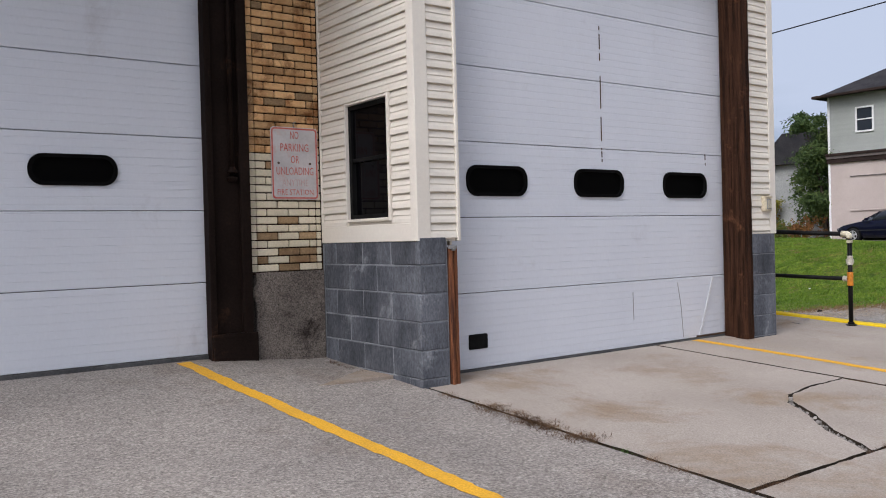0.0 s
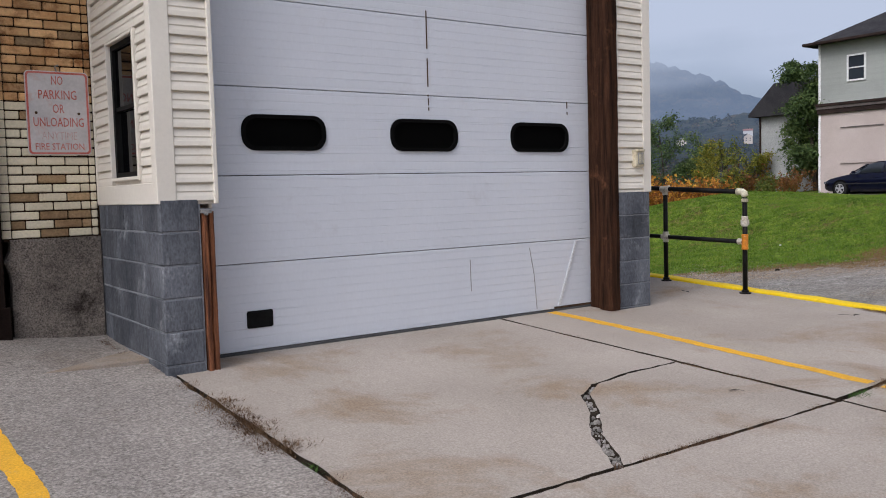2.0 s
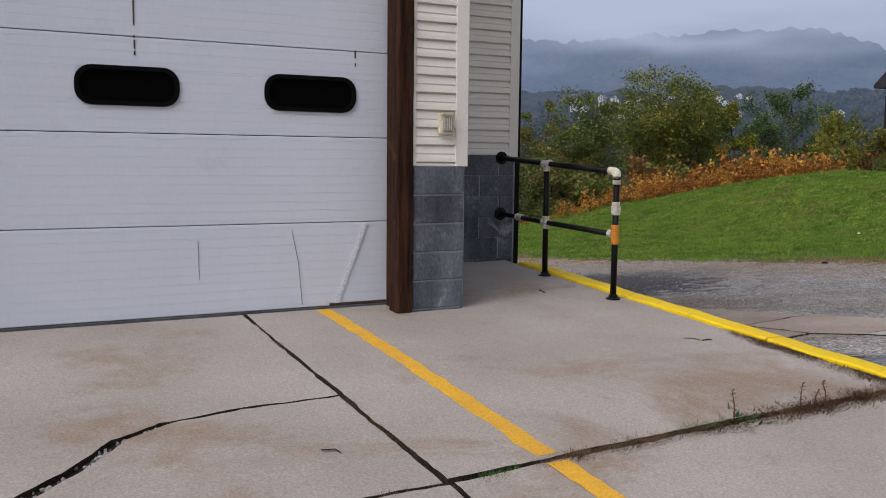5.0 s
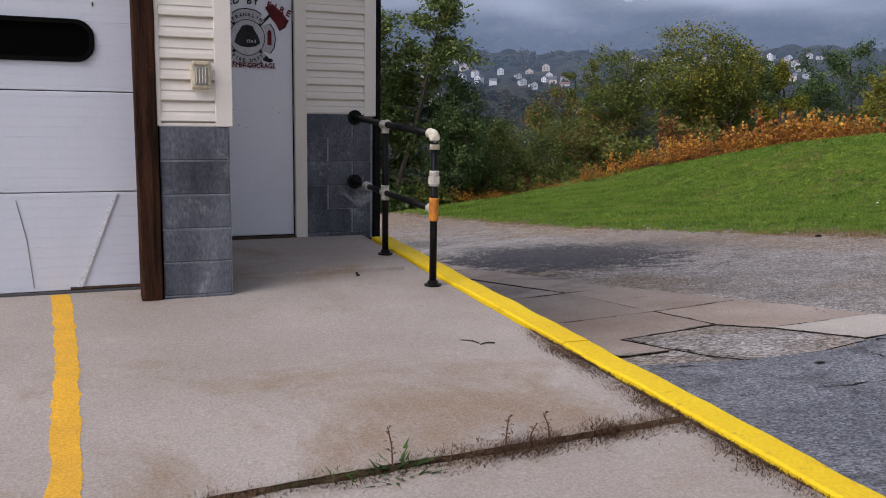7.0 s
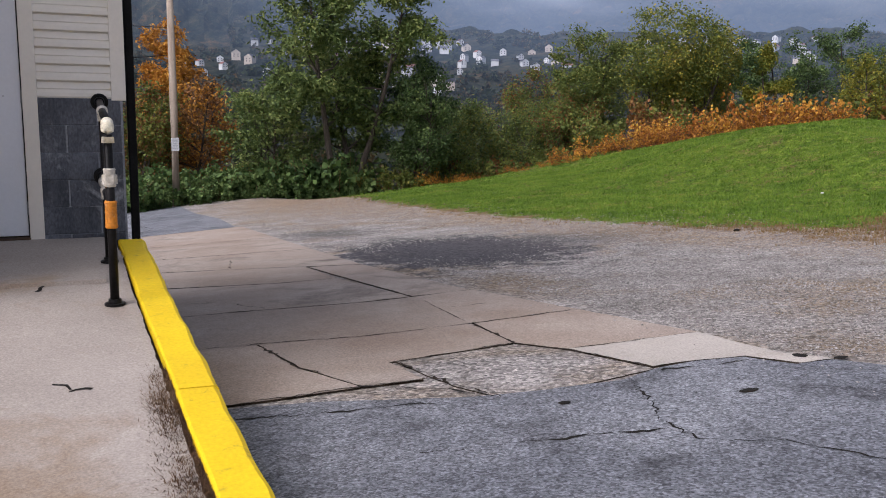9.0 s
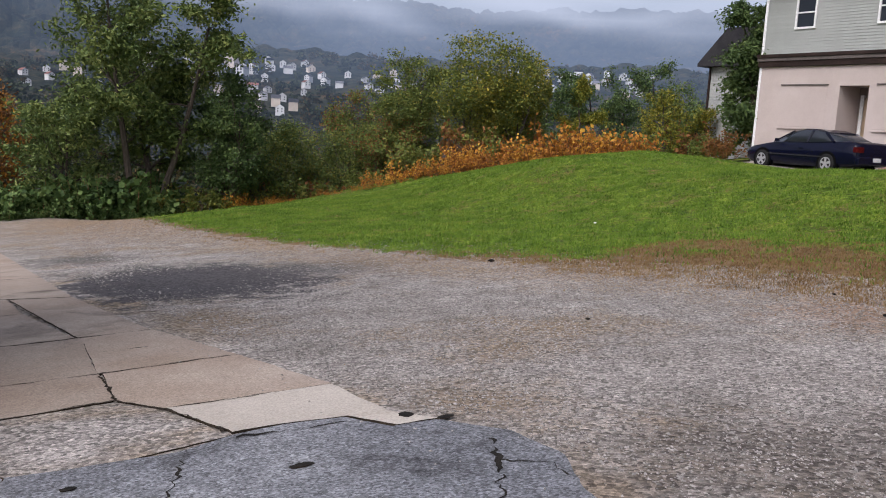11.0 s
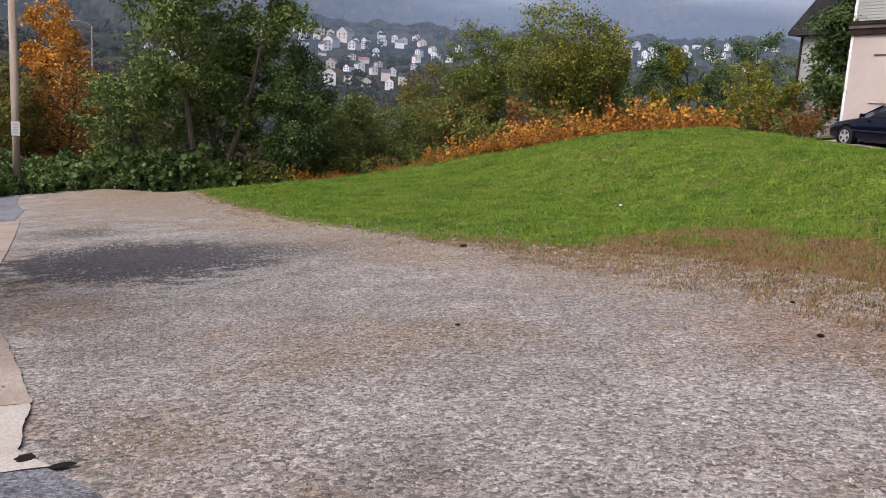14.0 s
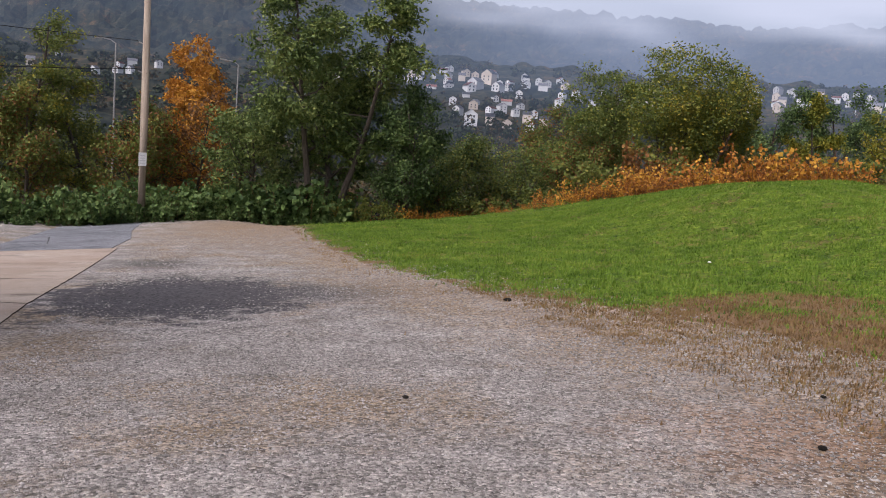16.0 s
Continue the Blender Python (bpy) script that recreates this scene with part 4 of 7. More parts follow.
# ---- garage doors ----
def garage_door(name, label, x0, x1, y, z0, pitch, count, windows, win_z, win_h):
    ob = thing(name, label, "garage door", at=(0, 0, 0))
    for k in range(count):
        za, zb = z0 + k * pitch + 0.0028, z0 + (k + 1) * pitch - 0.0028
        holes = [w for w in windows if za < win_z < zb]
        bm = bmesh.new()
        if not holes:
            block_into(bm, x0, x1, y, y + 0.045, za, zb, 0.004)
        else:
            a, b = win_z - win_h / 2, win_z + win_h / 2
            block_into(bm, x0, x1, y, y + 0.045, za, a, 0.003)
            block_into(bm, x0, x1, y, y + 0.045, b, zb, 0.003)
            xs = [x0] + [v for w in holes for v in w] + [x1]
            for p, q in zip(xs[::2], xs[1::2]):
                block_into(bm, p, q, y, y + 0.045, a - 0.001, b + 0.001)
        panel = part("panel", bm, M["door"], ob)
        for w in holes:
            a, b = win_z - win_h / 2, win_z + win_h / 2
            part("window_corner", moved(ring_prism(rounded(w[0] - 0.001, w[1] + 0.001, a - 0.001, b + 0.001, 0.001), rounded(w[0] + 0.004, w[1] - 0.004, a + 0.004, b - 0.004, 0.09), 0.04), Matrix.Translation((0, y + 0.002, 0))), M["door"], panel)
        for w in holes:
            win = part("window_frame", moved(ring_prism(rounded(w[0] - 0.014, w[1] + 0.014, win_z - win_h / 2 - 0.013, win_z + win_h / 2 + 0.013, 0.10), rounded(w[0] + 0.014, w[1] - 0.014, win_z - win_h / 2 + 0.014, win_z + win_h / 2 - 0.014, 0.08), 0.022), Matrix.Translation((0, y - 0.014, 0))), M["rubber"], panel, "black rubber window surround")
            part("pane", box(w[0] - 0.006, w[1] + 0.006, y + 0.010, y + 0.016, win_z - win_h / 2 - 0.006, win_z + win_h / 2 + 0.006), M["door_glass"], panel, "dark window pane")
    # unseen black sheet added behind the panels so their gaps stay dark
    part("backing", box(x0 + 0.01, x1 - 0.01, y + 0.046, y + 0.06, z0, z0 + count * pitch), M["rubber"], ob)
    part("bottom_seal", box(x0, x1, y - 0.012, y + 0.05, z0 - 0.05, z0, 0.006), M["seal"], ob, "dark rubber bottom seal")
    return ob


bay_door = garage_door("garage_door", "white sectional steel garage door with three rounded windows, scuffed and dented", 4.16, 7.74, 5.49, 0.035, 0.586, 6, [(4.505, 5.10), (5.665, 6.25), (6.82, 7.43)], 1.493, 0.215)
old_door = garage_door("garage_door", "white sectional steel garage door with one rounded window in view", -1.4, 2.90, 6.68, 0.205, 0.553, 7, [(1.64, 2.21)], 1.60, 0.195)

part("vent", box(4.475, 4.662, 5.476, 5.495, 0.186, 0.302, 0.012, 2), M["black"], bay_door, "small black plastic vent")
strip = part("brace_strip", prism([(7.288, 0.055), (7.318, 0.055), (7.535, 0.612), (7.508, 0.612)], 0.006), M["alu"], bay_door, "bright metal repair strip")
strip.location.y = 5.481
for pts in ([(6.985, 0.575), (7.03, 0.35), (7.055, 0.06)], [(6.36, 0.52), (6.365, 0.27)], [(6.0, 2.86), (6.0, 2.56)], [(6.001, 2.50), (6.0, 1.86)], [(6.0, 1.80), (6.002, 1.68)]):
    bm = bmesh.new()
    for a, b in zip(pts, pts[1:]):
        dashes = 9 if pts[0][0] < 6.1 else 1
        for k in range(dashes):
            if dashes > 1 and (k * 7 + int(a[1] * 10)) % 5 == 0:
                continue
            p = (a[0] + (b[0] - a[0]) * k / dashes, a[1] + (b[1] - a[1]) * k / dashes)
            q = (a[0] + (b[0] - a[0]) * (k + 1) / dashes, a[1] + (b[1] - a[1]) * (k + 1) / dashes)
            block_into(bm, min(p[0], q[0]) - 0.0045, max(p[0], q[0]) + 0.0045, 5.4865, 5.492, q[1], p[1]) if dashes > 1 else tube_into(bm, [(p[0], 5.489, p[1]), (q[0], 5.489, q[1])], 0.0028, 5)
    part("crease" if pts[0][0] > 6.1 else "rust_streak", bm, M["rust"] if pts[0][0] < 6.1 else M["metal_grey"], bay_door)
bm = bmesh.new()
block_into(bm, 7.436, 7.446, 5.485, 5.492, 1.745, 1.80, 0.002)
block_into(bm, 7.438, 7.446, 5.485, 5.492, 1.69, 1.715, 0.002)
part("scuff", bm, M["rust"], bay_door, "dark rusty scuff")
part("rust_edge", box(7.25, 7.72, 5.484, 5.492, 0.038, 0.055, 0.002), M["rust"], bay_door, "rusty lower edge")


def board_pair(name, x0, x1, y0, y1, z0, z1, material, label, splits=1, wear=0.012):
    ob = thing(name, label, "door jamb", kind="structure")
    n = splits
    for k in range(n):
        a, b = x0 + (x1 - x0) * k / n, x0 + (x1 - x0) * (k + 1) / n
        bm = bmesh.new()
        rows = []
        m = max(4, int((z1 - z0) / 0.08))
        for j in range(m + 1):
            z = z0 + (z1 - z0) * j / m
            w = [wear * noise.noise((z * 6, k * 3.7, i * 5.1)) for i in range(4)]
            yy = y0 + 0.008 * k
            rows.append([bm.verts.new(c) for c in ((a + 0.003 + w[0] * 0.5, yy + 0.01, z), (a + 0.012 + w[0], yy + w[1] * 0.4, z), (b - 0.012 + w[2], yy + w[3] * 0.4, z), (b - 0.003 + w[2] * 0.3, yy + 0.01, z), (b - 0.003, y1, z), (a + 0.003, y1, z))])
        for p, q in zip(rows, rows[1:]):
            for i in range(6):
                bm.faces.new((p[i], p[(i + 1) % 6], q[(i + 1) % 6], q[i]))
        bm.faces.new(list(reversed(rows[0])))
        bm.faces.new(rows[-1])
        bmesh.ops.recalc_face_normals(bm, faces=bm.faces[:])
        part("plank", bm, M[material], ob)
    return ob


board_pair("jamb_bay_left", 4.095, 4.175, 5.19, 5.46, -0.02, 0.985, "wood_red", "split reddish weathered wooden jamb post beside the block pier", 2)
board_pair("jamb_bay_right", 7.632, 7.757, 5.19, 5.325, 0.005, 3.7, "wood", "dark stained rough wooden jamb post beside the garage door", 1)
board_pair("jamb_bay_right_inner", 7.668, 7.757, 5.328, 5.468, 0.005, 3.7, "wood", "dark stained rough wooden inner jamb plank", 1)
tagged(part("jamb_upper_left", box(4.175, 4.20, 5.30, 5.46, 1.0, 3.7, 0.004), M["trim"]), "cream jamb strip beside the garage door", "trim", kind="structure")
# solid black strip put in for the dark gap between door and post
tagged(part("jamb_gap", box(7.70, 7.77, 5.462, 5.485, 0.03, 3.7), M["rubber"]), "black strip painting the dark gap beside the garage door", "trim", kind="structure")
bolt = thing("pipe_clamp", "small rusty metal clamp on the jamb post", "clamp", at=(4.13, 5.185, 0.985))
part("strap", box(-0.05, 0.02, -0.012, 0.01, -0.012, 0.012, 0.003), M["metal_grey"], bolt)
part("bolt", tube([(-0.02, -0.03, -0.015), (-0.02, 0.0, -0.015)], 0.01, 8), M["metal_grey"], bolt)


# ---- siding ----
def lap(length, pitch=0.119):
    """One vinyl board along x, its lower edge standing proud of the wall at y = 0."""
    prof = [(0, 0), (-0.025, 0.0), (-0.027, 0.004), (-0.024, 0.03), (-0.017, 0.052), (-0.022, 0.060), (-0.010, pitch - 0.011), (-0.001, pitch - 0.009), (0, pitch)]
    bm = bmesh.new()
    a = [bm.verts.new((0, y, z)) for y, z in prof]
    b = [bm.verts.new((length, y, z)) for y, z in prof]
    for k in range(len(prof) - 1):
        bm.faces.new((a[k], b[k], b[k + 1], a[k + 1]))
    bm.faces.new(list(reversed(a)))
    bm.faces.new(b)
    bmesh.ops.recalc_face_normals(bm, faces=bm.faces[:])
    me = bpy.data.meshes.new("board")
    bm.to_mesh(me)
    bm.free()
    me.materials.append(M["siding"])
    return me


def clad(owner, x, y, z0, length, turn, rows, pitch, cut=None):
    """Boards from z0 upward; cut = (from, to, z low, z high) leaves an opening."""
    whole = lap(length, pitch)
    for k in range(rows):
        z = z0 + k * pitch
        pieces = [(0, whole)]
        if cut and z + pitch > cut[2] + 0.01 and z < cut[3] - 0.01:
            pieces = [(0, lap(cut[0], pitch)), (cut[1], lap(length - cut[1], pitch))]
        for off, me in pieces:
            ob = new("board", me)
            ob.parent = owner
            a = radians(turn)
            ob.matrix_basis = pose(x + off * math.cos(a), y + off * math.sin(a), z, 0, 0, turn)


def strip_post(name, label, *boxes):
    bm = bmesh.new()
    for b in boxes:
        block_into(bm, *b, 0.004)
    return tagged(part(name, bm, M["trim"]), label, "trim", kind="structure")


clad(wall_bay_side_upper, 3.87, 6.61, 1.166, 1.31, -90, 30, 0.1075, cut=(0.40, 1.06, 1.19, 2.13))
clad(wall_bay_side_upper, 3.95, 5.24, 1.0506, 0.235, 0, 31, 0.1104)
clad(wall_pier_upper, 7.775, 5.235, 1.044, 0.305, 0, 28, 0.1188)
clad(wall_entry_upper, 9.02, 6.895, 1.105, 0.49, 0, 29, 0.114)
strip_post("trim_bay_corner", "cream vinyl corner post", (3.835, 3.95, 5.212, 5.30, 1.035, ROOF), (3.84, 3.87, 5.30, 6.62, 1.035, 1.166))
strip_post("trim_bay_edge", "cream vinyl edge strip", (4.182, 4.21, 5.205, 5.30, 1.03, ROOF))
strip_post("trim_pier", "cream vinyl corner post on the pier", (8.08, 8.18, 5.208, 5.30, 1.015, ROOF), (7.765, 8.08, 5.214, 5.232, 1.015, 1.035), (7.752, 7.778, 5.208, 5.24, 1.015, ROOF))
strip_post("trim_entry", "cream vinyl corner post beside the entry", (9.50, 9.60, 6.868, 6.97, 1.085, ROOF), (9.0, 9.50, 6.874, 6.892, 1.085, 1.105))
strip_post("trim_entry_door", "cream trim around the entry door", (8.925, 9.02, 6.862, 6.94, 0.10, 2.19), (8.04, 8.925, 6.862, 6.94, 2.10, 2.19))
strip_post("trim_brick_side", "cream vinyl strip against the brick", (3.838, 3.872, 6.595, 6.616, 1.035, ROOF))
strip_post("trim_window", "cream vinyl window surround", (3.832, 3.868, 5.555, 5.583, 1.19, 2.13), (3.832, 3.868, 6.177, 6.19, 1.19, 2.13), (3.832, 3.868, 5.583, 6.177, 1.192, 1.216), (3.832, 3.868, 5.583, 6.177, 2.105, 2.125))
tagged(part("downspout", box(9.605, 9.665, 6.93, 7.0, 0.05, ROOF, 0.012, 2), M["black"]), "black downspout on the building corner", "downspout", kind="structure")

# ---- side window ----
window_1 = thing("window_1", "narrow dark sash window in the cream siding", "window", kind="structure")
part("window_frame", moved(ring_prism([(5.583, 1.216), (6.177, 1.216), (6.177, 2.105), (5.583, 2.105)], [(5.62, 1.25), (6.14, 1.25), (6.14, 2.07), (5.62, 2.07)], 0.06), Matrix(((0, 1, 0, 3.865), (1, 0, 0, 0), (0, 0, 1, 0), (0, 0, 0, 1)))), M["black"], window_1)
part("meeting_rail", box(3.875, 3.90, 5.62, 6.14, 1.66, 1.69, 0.003), M["black"], window_1)
part("pane", box(3.885, 3.889, 5.62, 6.14, 1.69, 2.07), M["dark_glass"], window_1)
part("pane", box(3.905, 3.909, 5.62, 6.14, 1.25, 1.66), M["dark_glass"], window_1)

# ---- entry door ----
door_1 = thing("door_1", "white steel entry door with a printed emblem", "door", kind="structure")
leaf = part("door_leaf", box(8.115, 8.915, 6.905, 6.95, 0.125, 2.09, 0.004), M["entry_door"], door_1)
part("threshold", box(8.05, 8.93, 6.85, 6.98, 0.085, 0.118, 0.006), M["rust"], door_1, "dark worn metal threshold")
part("door_frame", box(8.05, 8.11, 6.87, 6.97, 0.10, 2.10, 0.004), M["trim"], door_1)
# black strip paints the dark slit between leaf and frame
part("gap", box(8.912, 8.928, 6.91, 6.93, 0.12, 2.09), M["rubber"], door_1)
for z in (0.32, 1.10, 1.86):
    part("hinge", tube([(8.921, 6.898, z - 0.045), (8.921, 6.898, z + 0.045)], 0.009, 8), M["metal_grey"], door_1, "steel hinge")
part("pull_handle", box(8.165, 8.20, 6.86, 6.905, 1.18, 1.33, 0.012, 2), M["black"], leaf, "black handle")
part("lock_knob", tube([(8.21, 6.905, 0.925), (8.21, 6.885, 0.925), (8.21, 6.87, 0.925), (8.21, 6.855, 0.925)], [0.03, 0.03, 0.018, 0.022], 14), M["black"], leaf, "round dark lock")
bm = bmesh.new()
for _ in range(16):
    x, z, r = random.uniform(8.2, 8.85), random.uniform(0.9, 1.42), random.uniform(0.003, 0.008)
    block_into(bm, x - r, x + r * 0.6, 6.9035, 6.906, z - r, z + r * 0.5)
part("scuff", bm, M["print_grey"], leaf)
EM = Vector((8.565, 6.9035, 1.675))


def decal(name, outline, layer, material, label=""):
    o = prism([(EM.x + a, EM.z + b) for a, b in outline], 0.0012)
    return part(name, moved(o, Matrix.Translation((0, EM.y - 0.0015 * layer, 0))), M[material], leaf, label)


def disc(r, n=28, a0=0, a1=360):
    return [(r * math.cos(radians(a0 + (a1 - a0) * k / n)), r * math.sin(radians(a0 + (a1 - a0) * k / n))) for k in range(n)]


def arc_band(r0, r1, a0, a1, n=14):
    out = [(r1 * math.cos(radians(a0 + (a1 - a0) * k / n)), r1 * math.sin(radians(a0 + (a1 - a0) * k / n))) for k in range(n + 1)]
    return out + [(r0 * math.cos(radians(a1 + (a0 - a1) * k / n)), r0 * math.sin(radians(a1 + (a0 - a1) * k / n))) for k in range(n + 1)]


def turned(outline, deg, dx=0, dz=0):
    c, s = math.cos(radians(deg)), math.sin(radians(deg))
    return [(a * c - b * s + dx, a * s + b * c + dz) for a, b in outline]


cross = []
for k in range(4):
    cross += [(0.215 * math.cos(radians(90 * k + a)) * (1.0 if abs(a) < 20 else 0.97), 0.215 * math.sin(radians(90 * k + a)) * (1.0 if abs(a) < 20 else 0.97)) for a in (-32, -18, 0, 18, 32)]
    cross.append((0.12 * math.cos(radians(90 * k + 45)), 0.12 * math.sin(radians(90 * k + 45))))
decal("emblem_shape", [(a * 1.04, b * 1.04) for a, b in cross], 1, "print_black", "dark emblem outline")
decal("emblem_shape", cross, 2, "print_grey", "grey cross emblem")
for deg in (45, 135):
    decal("axe_shaft", turned([(-0.24, -0.011), (0.26, -0.011), (0.26, 0.011), (-0.24, 0.011)], deg), 1, "print_black", "crossed black axe shaft")
for sgn in (1, -1):
    decal("axe_head", [(sgn * a, b) for a, b in ((0.14, 0.235), (0.20, 0.265), (0.275, 0.20), (0.315, 0.15), (0.29, 0.10), (0.245, 0.07), (0.225, 0.11), (0.19, 0.15))][::sgn], 3, "print_red", "dark red axe head")
    decal("axe_edge", [(sgn * a, b) for a, b in ((0.315, 0.15), (0.325, 0.145), (0.30, 0.09), (0.25, 0.06), (0.245, 0.07), (0.29, 0.10))][::sgn], 4, "print_black")
    decal("axe_knob", [(sgn * a, b) for a, b in ((0.11, -0.145), (0.19, -0.155), (0.20, -0.17), (0.17, -0.185), (0.12, -0.17))][::sgn], 3, "print_black", "black axe knob")
    decal("ladder_shape", [(sgn * 0.172 + a, b) for a, b in ((-0.016, -0.05), (0.016, -0.05), (0.016, 0.05), (0, 0.07), (-0.016, 0.05))], 3, "print_red")
decal("emblem_shape", disc(0.138), 3, "print_black", "dark round emblem")
decal("emblem_shape", disc(0.132), 4, "print_grey", "grey round emblem")
decal("helmet_shape", [(-0.10, -0.04), (-0.085, 0.01), (-0.055, 0.06), (-0.04, 0.088), (0, 0.098), (0.04, 0.088), (0.055, 0.06), (0.085, 0.01), (0.10, -0.04), (0.06, -0.065), (0, -0.075), (-0.06, -0.065)], 5, "print_black", "black helmet shape")
decal("emblem_band", arc_band(0.158, 0.195, 222, 318), 5, "print_grey")
decal("emblem_band", arc_band(0.152, 0.19, 45, 135), 5, "print_grey")


def on_door(text, size, dx, dz, material, width=None, spin=0, layer=7):
    m = Matrix.Translation((EM.x + dx, EM.y - 0.0015 * layer, EM.z + dz)) @ pose(0, 0, 0, 90, 0, 0) @ pose(0, 0, 0, 0, 0, spin)
    return written(text, size, M[material], leaf, m, depth=0.0005, width=width, bold=0.03)


for i, ch in enumerate("FRANKLIN"):
    a = 128 - i * 76 / 7
    on_door(ch, 0.036, 0.171 * math.cos(radians(a)), 0.171 * math.sin(radians(a)), "print_black", spin=a - 90)
for i, ch in enumerate("FIRE DEPT"):
    a = 232 + i * 76 / 8
    if ch != " ":
        on_door(ch, 0.036, 0.176 * math.cos(radians(a)), 0.176 * math.sin(radians(a)), "print_black", spin=a + 90)
on_door("STA 5", 0.030, 0.03, -0.028, "print_grey")
on_door("DRIVEN BY COURAGE", 0.056, -0.015, -0.212, "print_red", width=0.455)
for i, ch in enumerate("FUELED BY FIRE"):
    x = -0.335 + i * 0.0505
    if ch != " ":
        on_door(ch, 0.068, x, 0.275 - 0.75 * x * x, "print_black" if i < 10 else "print_red", spin=-x * 75)

# ---- wall lamp on the pier ----
lamp = thing("switch_box", "small weathered beige light switch box on the siding", "switch box", at=(8.0, 5.219, 1.307))
part("mounting_box", box(-0.055, 0.055, -0.05, 0.012, -0.075, 0.075, 0.012, 2), M["lens"], lamp, "yellowed box")
part("box_lid", box(-0.047, 0.047, -0.062, -0.048, 0.058, 0.078, 0.005, 2), M["lens"], lamp)
part("cover", box(-0.036, 0.036, -0.058, -0.046, -0.055, 0.048, 0.006, 2), M["metal_grey"], lamp, "grey cover plate")
for k in range(4):
    part("rib", box(-0.030 + k * 0.017, -0.024 + k * 0.017, -0.061, -0.056, -0.045, 0.038, 0.002), M["lens"], lamp)

# ---- pipe railing ----
rail = thing("pipe_railing", "black pipe handrail with worn pale fittings beside the kerb", "railing")


def collar(p, d, r, l, material, label="", sides=14):
    p, d = Vector(p), Vector(d).normalized()
    return part("fitting", tube([p - d * l / 2, p - d * l * 0.44, p - d * l * 0.36, p + d * l * 0.36, p + d * l * 0.44, p + d * l / 2], [r * 0.96, r * 1.1, r, r, r * 1.1, r * 0.96], sides), M[material], rail, label, True)


def flange(p, d, r=0.055):
    p, d = Vector(p), Vector(d).normalized()
    return part("flange", tube([p, p + d * 0.012, p + d * 0.013, p + d * 0.035], [r, r, 0.036, 0.033], 18), M["pipe"], rail, "black round floor flange")


PX = 9.435
ya, yb, yw = 5.14, 6.10, 6.868
za, zb = apron(PX, ya), apron(PX, yb)
part("top_rail", tube([(PX, ya + 0.06, 0.985), (9.425, yb, 1.03), (9.42, yw, 1.075)], 0.024, 12), M["pipe"], rail, smooth=True)
part("mid_rail", tube([(PX, ya, 0.50), (9.425, yb, 0.525), (9.418, yw, 0.55)], 0.022, 12), M["pipe"], rail, smooth=True)
part("post", tube([(PX, ya, za), (PX, ya, 0.93)], 0.024, 12), M["pipe"], rail, smooth=True)
part("post", tube([(9.43, yb, zb), (9.425, yb, 1.03)], 0.024, 12), M["pipe"], rail, smooth=True)
flange((PX, ya, za + 0.002), (0, 0, 1))
flange((9.43, yb, zb + 0.002), (0, 0, 1))
flange((9.42, yw + 0.002, 1.075), (0, -1, 0), 0.06)
flange((9.418, yw + 0.002, 0.55), (0, -1, 0), 0.06)
part("elbow", tube([(PX, ya + 0.085, 0.987), (PX, ya + 0.06, 0.986), (PX, ya + 0.03, 0.984), (PX, ya + 0.008, 0.97), (PX, ya, 0.945), (PX, ya, 0.915), (PX, ya, 0.885)], [0.033, 0.031, 0.032, 0.034, 0.032, 0.031, 0.033], 14), M["fitting_elbow"], rail, "yellowed pale elbow fitting", True)
collar((PX, ya, 0.70), (0, 0, 1), 0.030, 0.10, "fitting", "pale pipe union")
part("nut", tube([(PX, ya, 0.665), (PX, ya, 0.715)], 0.040, 6), M["fitting"], rail, "pale hexagonal nut")
collar((PX, ya, 0.50), (0, 0, 1), 0.031, 0.15, "fitting_orange", "rusty orange tee fitting")
collar((PX, ya + 0.05, 0.502), (0, 1, 0.03), 0.029, 0.05, "fitting")
collar((9.425, yb, 1.03), (0, 1, -0.05), 0.031, 0.11, "fitting", "pale tee fitting")
collar((9.425, yb, 0.985), (0, 0, 1), 0.029, 0.04, "fitting")
collar((9.427, yb, 0.525), (0, 0, 1), 0.029, 0.11, "fitting", "pale cross fitting")
collar((9.425, yb, 0.525), (0, 1, 0.03), 0.029, 0.09, "fitting")
collar((9.42, 6.52, 0.54), (0, 1, 0.03), 0.031, 0.09, "fitting", "pale coupling")

# ---- old brick corner, steel column, sign ----
wall_brick = wall("wall_brick", "buff glazed brick pier with sooty joints", (3.215, 3.875, 6.633, 6.95, 0.80, ROOF), material="brick_joint")
PLO, PHI = 0.10, 0.815
bm = bmesh.new()
rows = []
for j in range(11):
    z = 0.02 + (PHI - 0.02) * j / 10
    e = 0.02 * noise.noise((z * 7, 0, 3)) - (0.03 if j == 8 else 0)
    rows.append([bm.verts.new(c) for c in ((3.24 + e, 6.70, z), (3.245 + e, 6.62, z), (3.275 + e * 1.2, 6.603 + 0.01 * noise.noise((z * 9, 4, 4)), z), (3.845, 6.605, z), (3.845, 6.70, z))])
for a, b in zip(rows, rows[1:]):
    for k in range(4):
        bm.faces.new((a[k], a[k + 1], b[k + 1], b[k]))
bm.faces.new(rows[-1])
bmesh.ops.recalc_face_normals(bm, faces=bm.faces[:])
tagged(part("plinth", bm, M["plinth"]), "rough pebbled concrete plinth under the brick", "plinth", kind="structure")
column = thing("steel_column", "dark brown painted steel column beside the old garage door", "column", kind="structure")
part("web", box(2.86, 3.20, 6.60, 6.69, 0.06, 4.2, 0.004), M["steel_brown"], column)
part("flange_edge", box(2.85, 2.90, 6.56, 6.60, 0.06, 4.2, 0.004), M["steel_brown"], column)
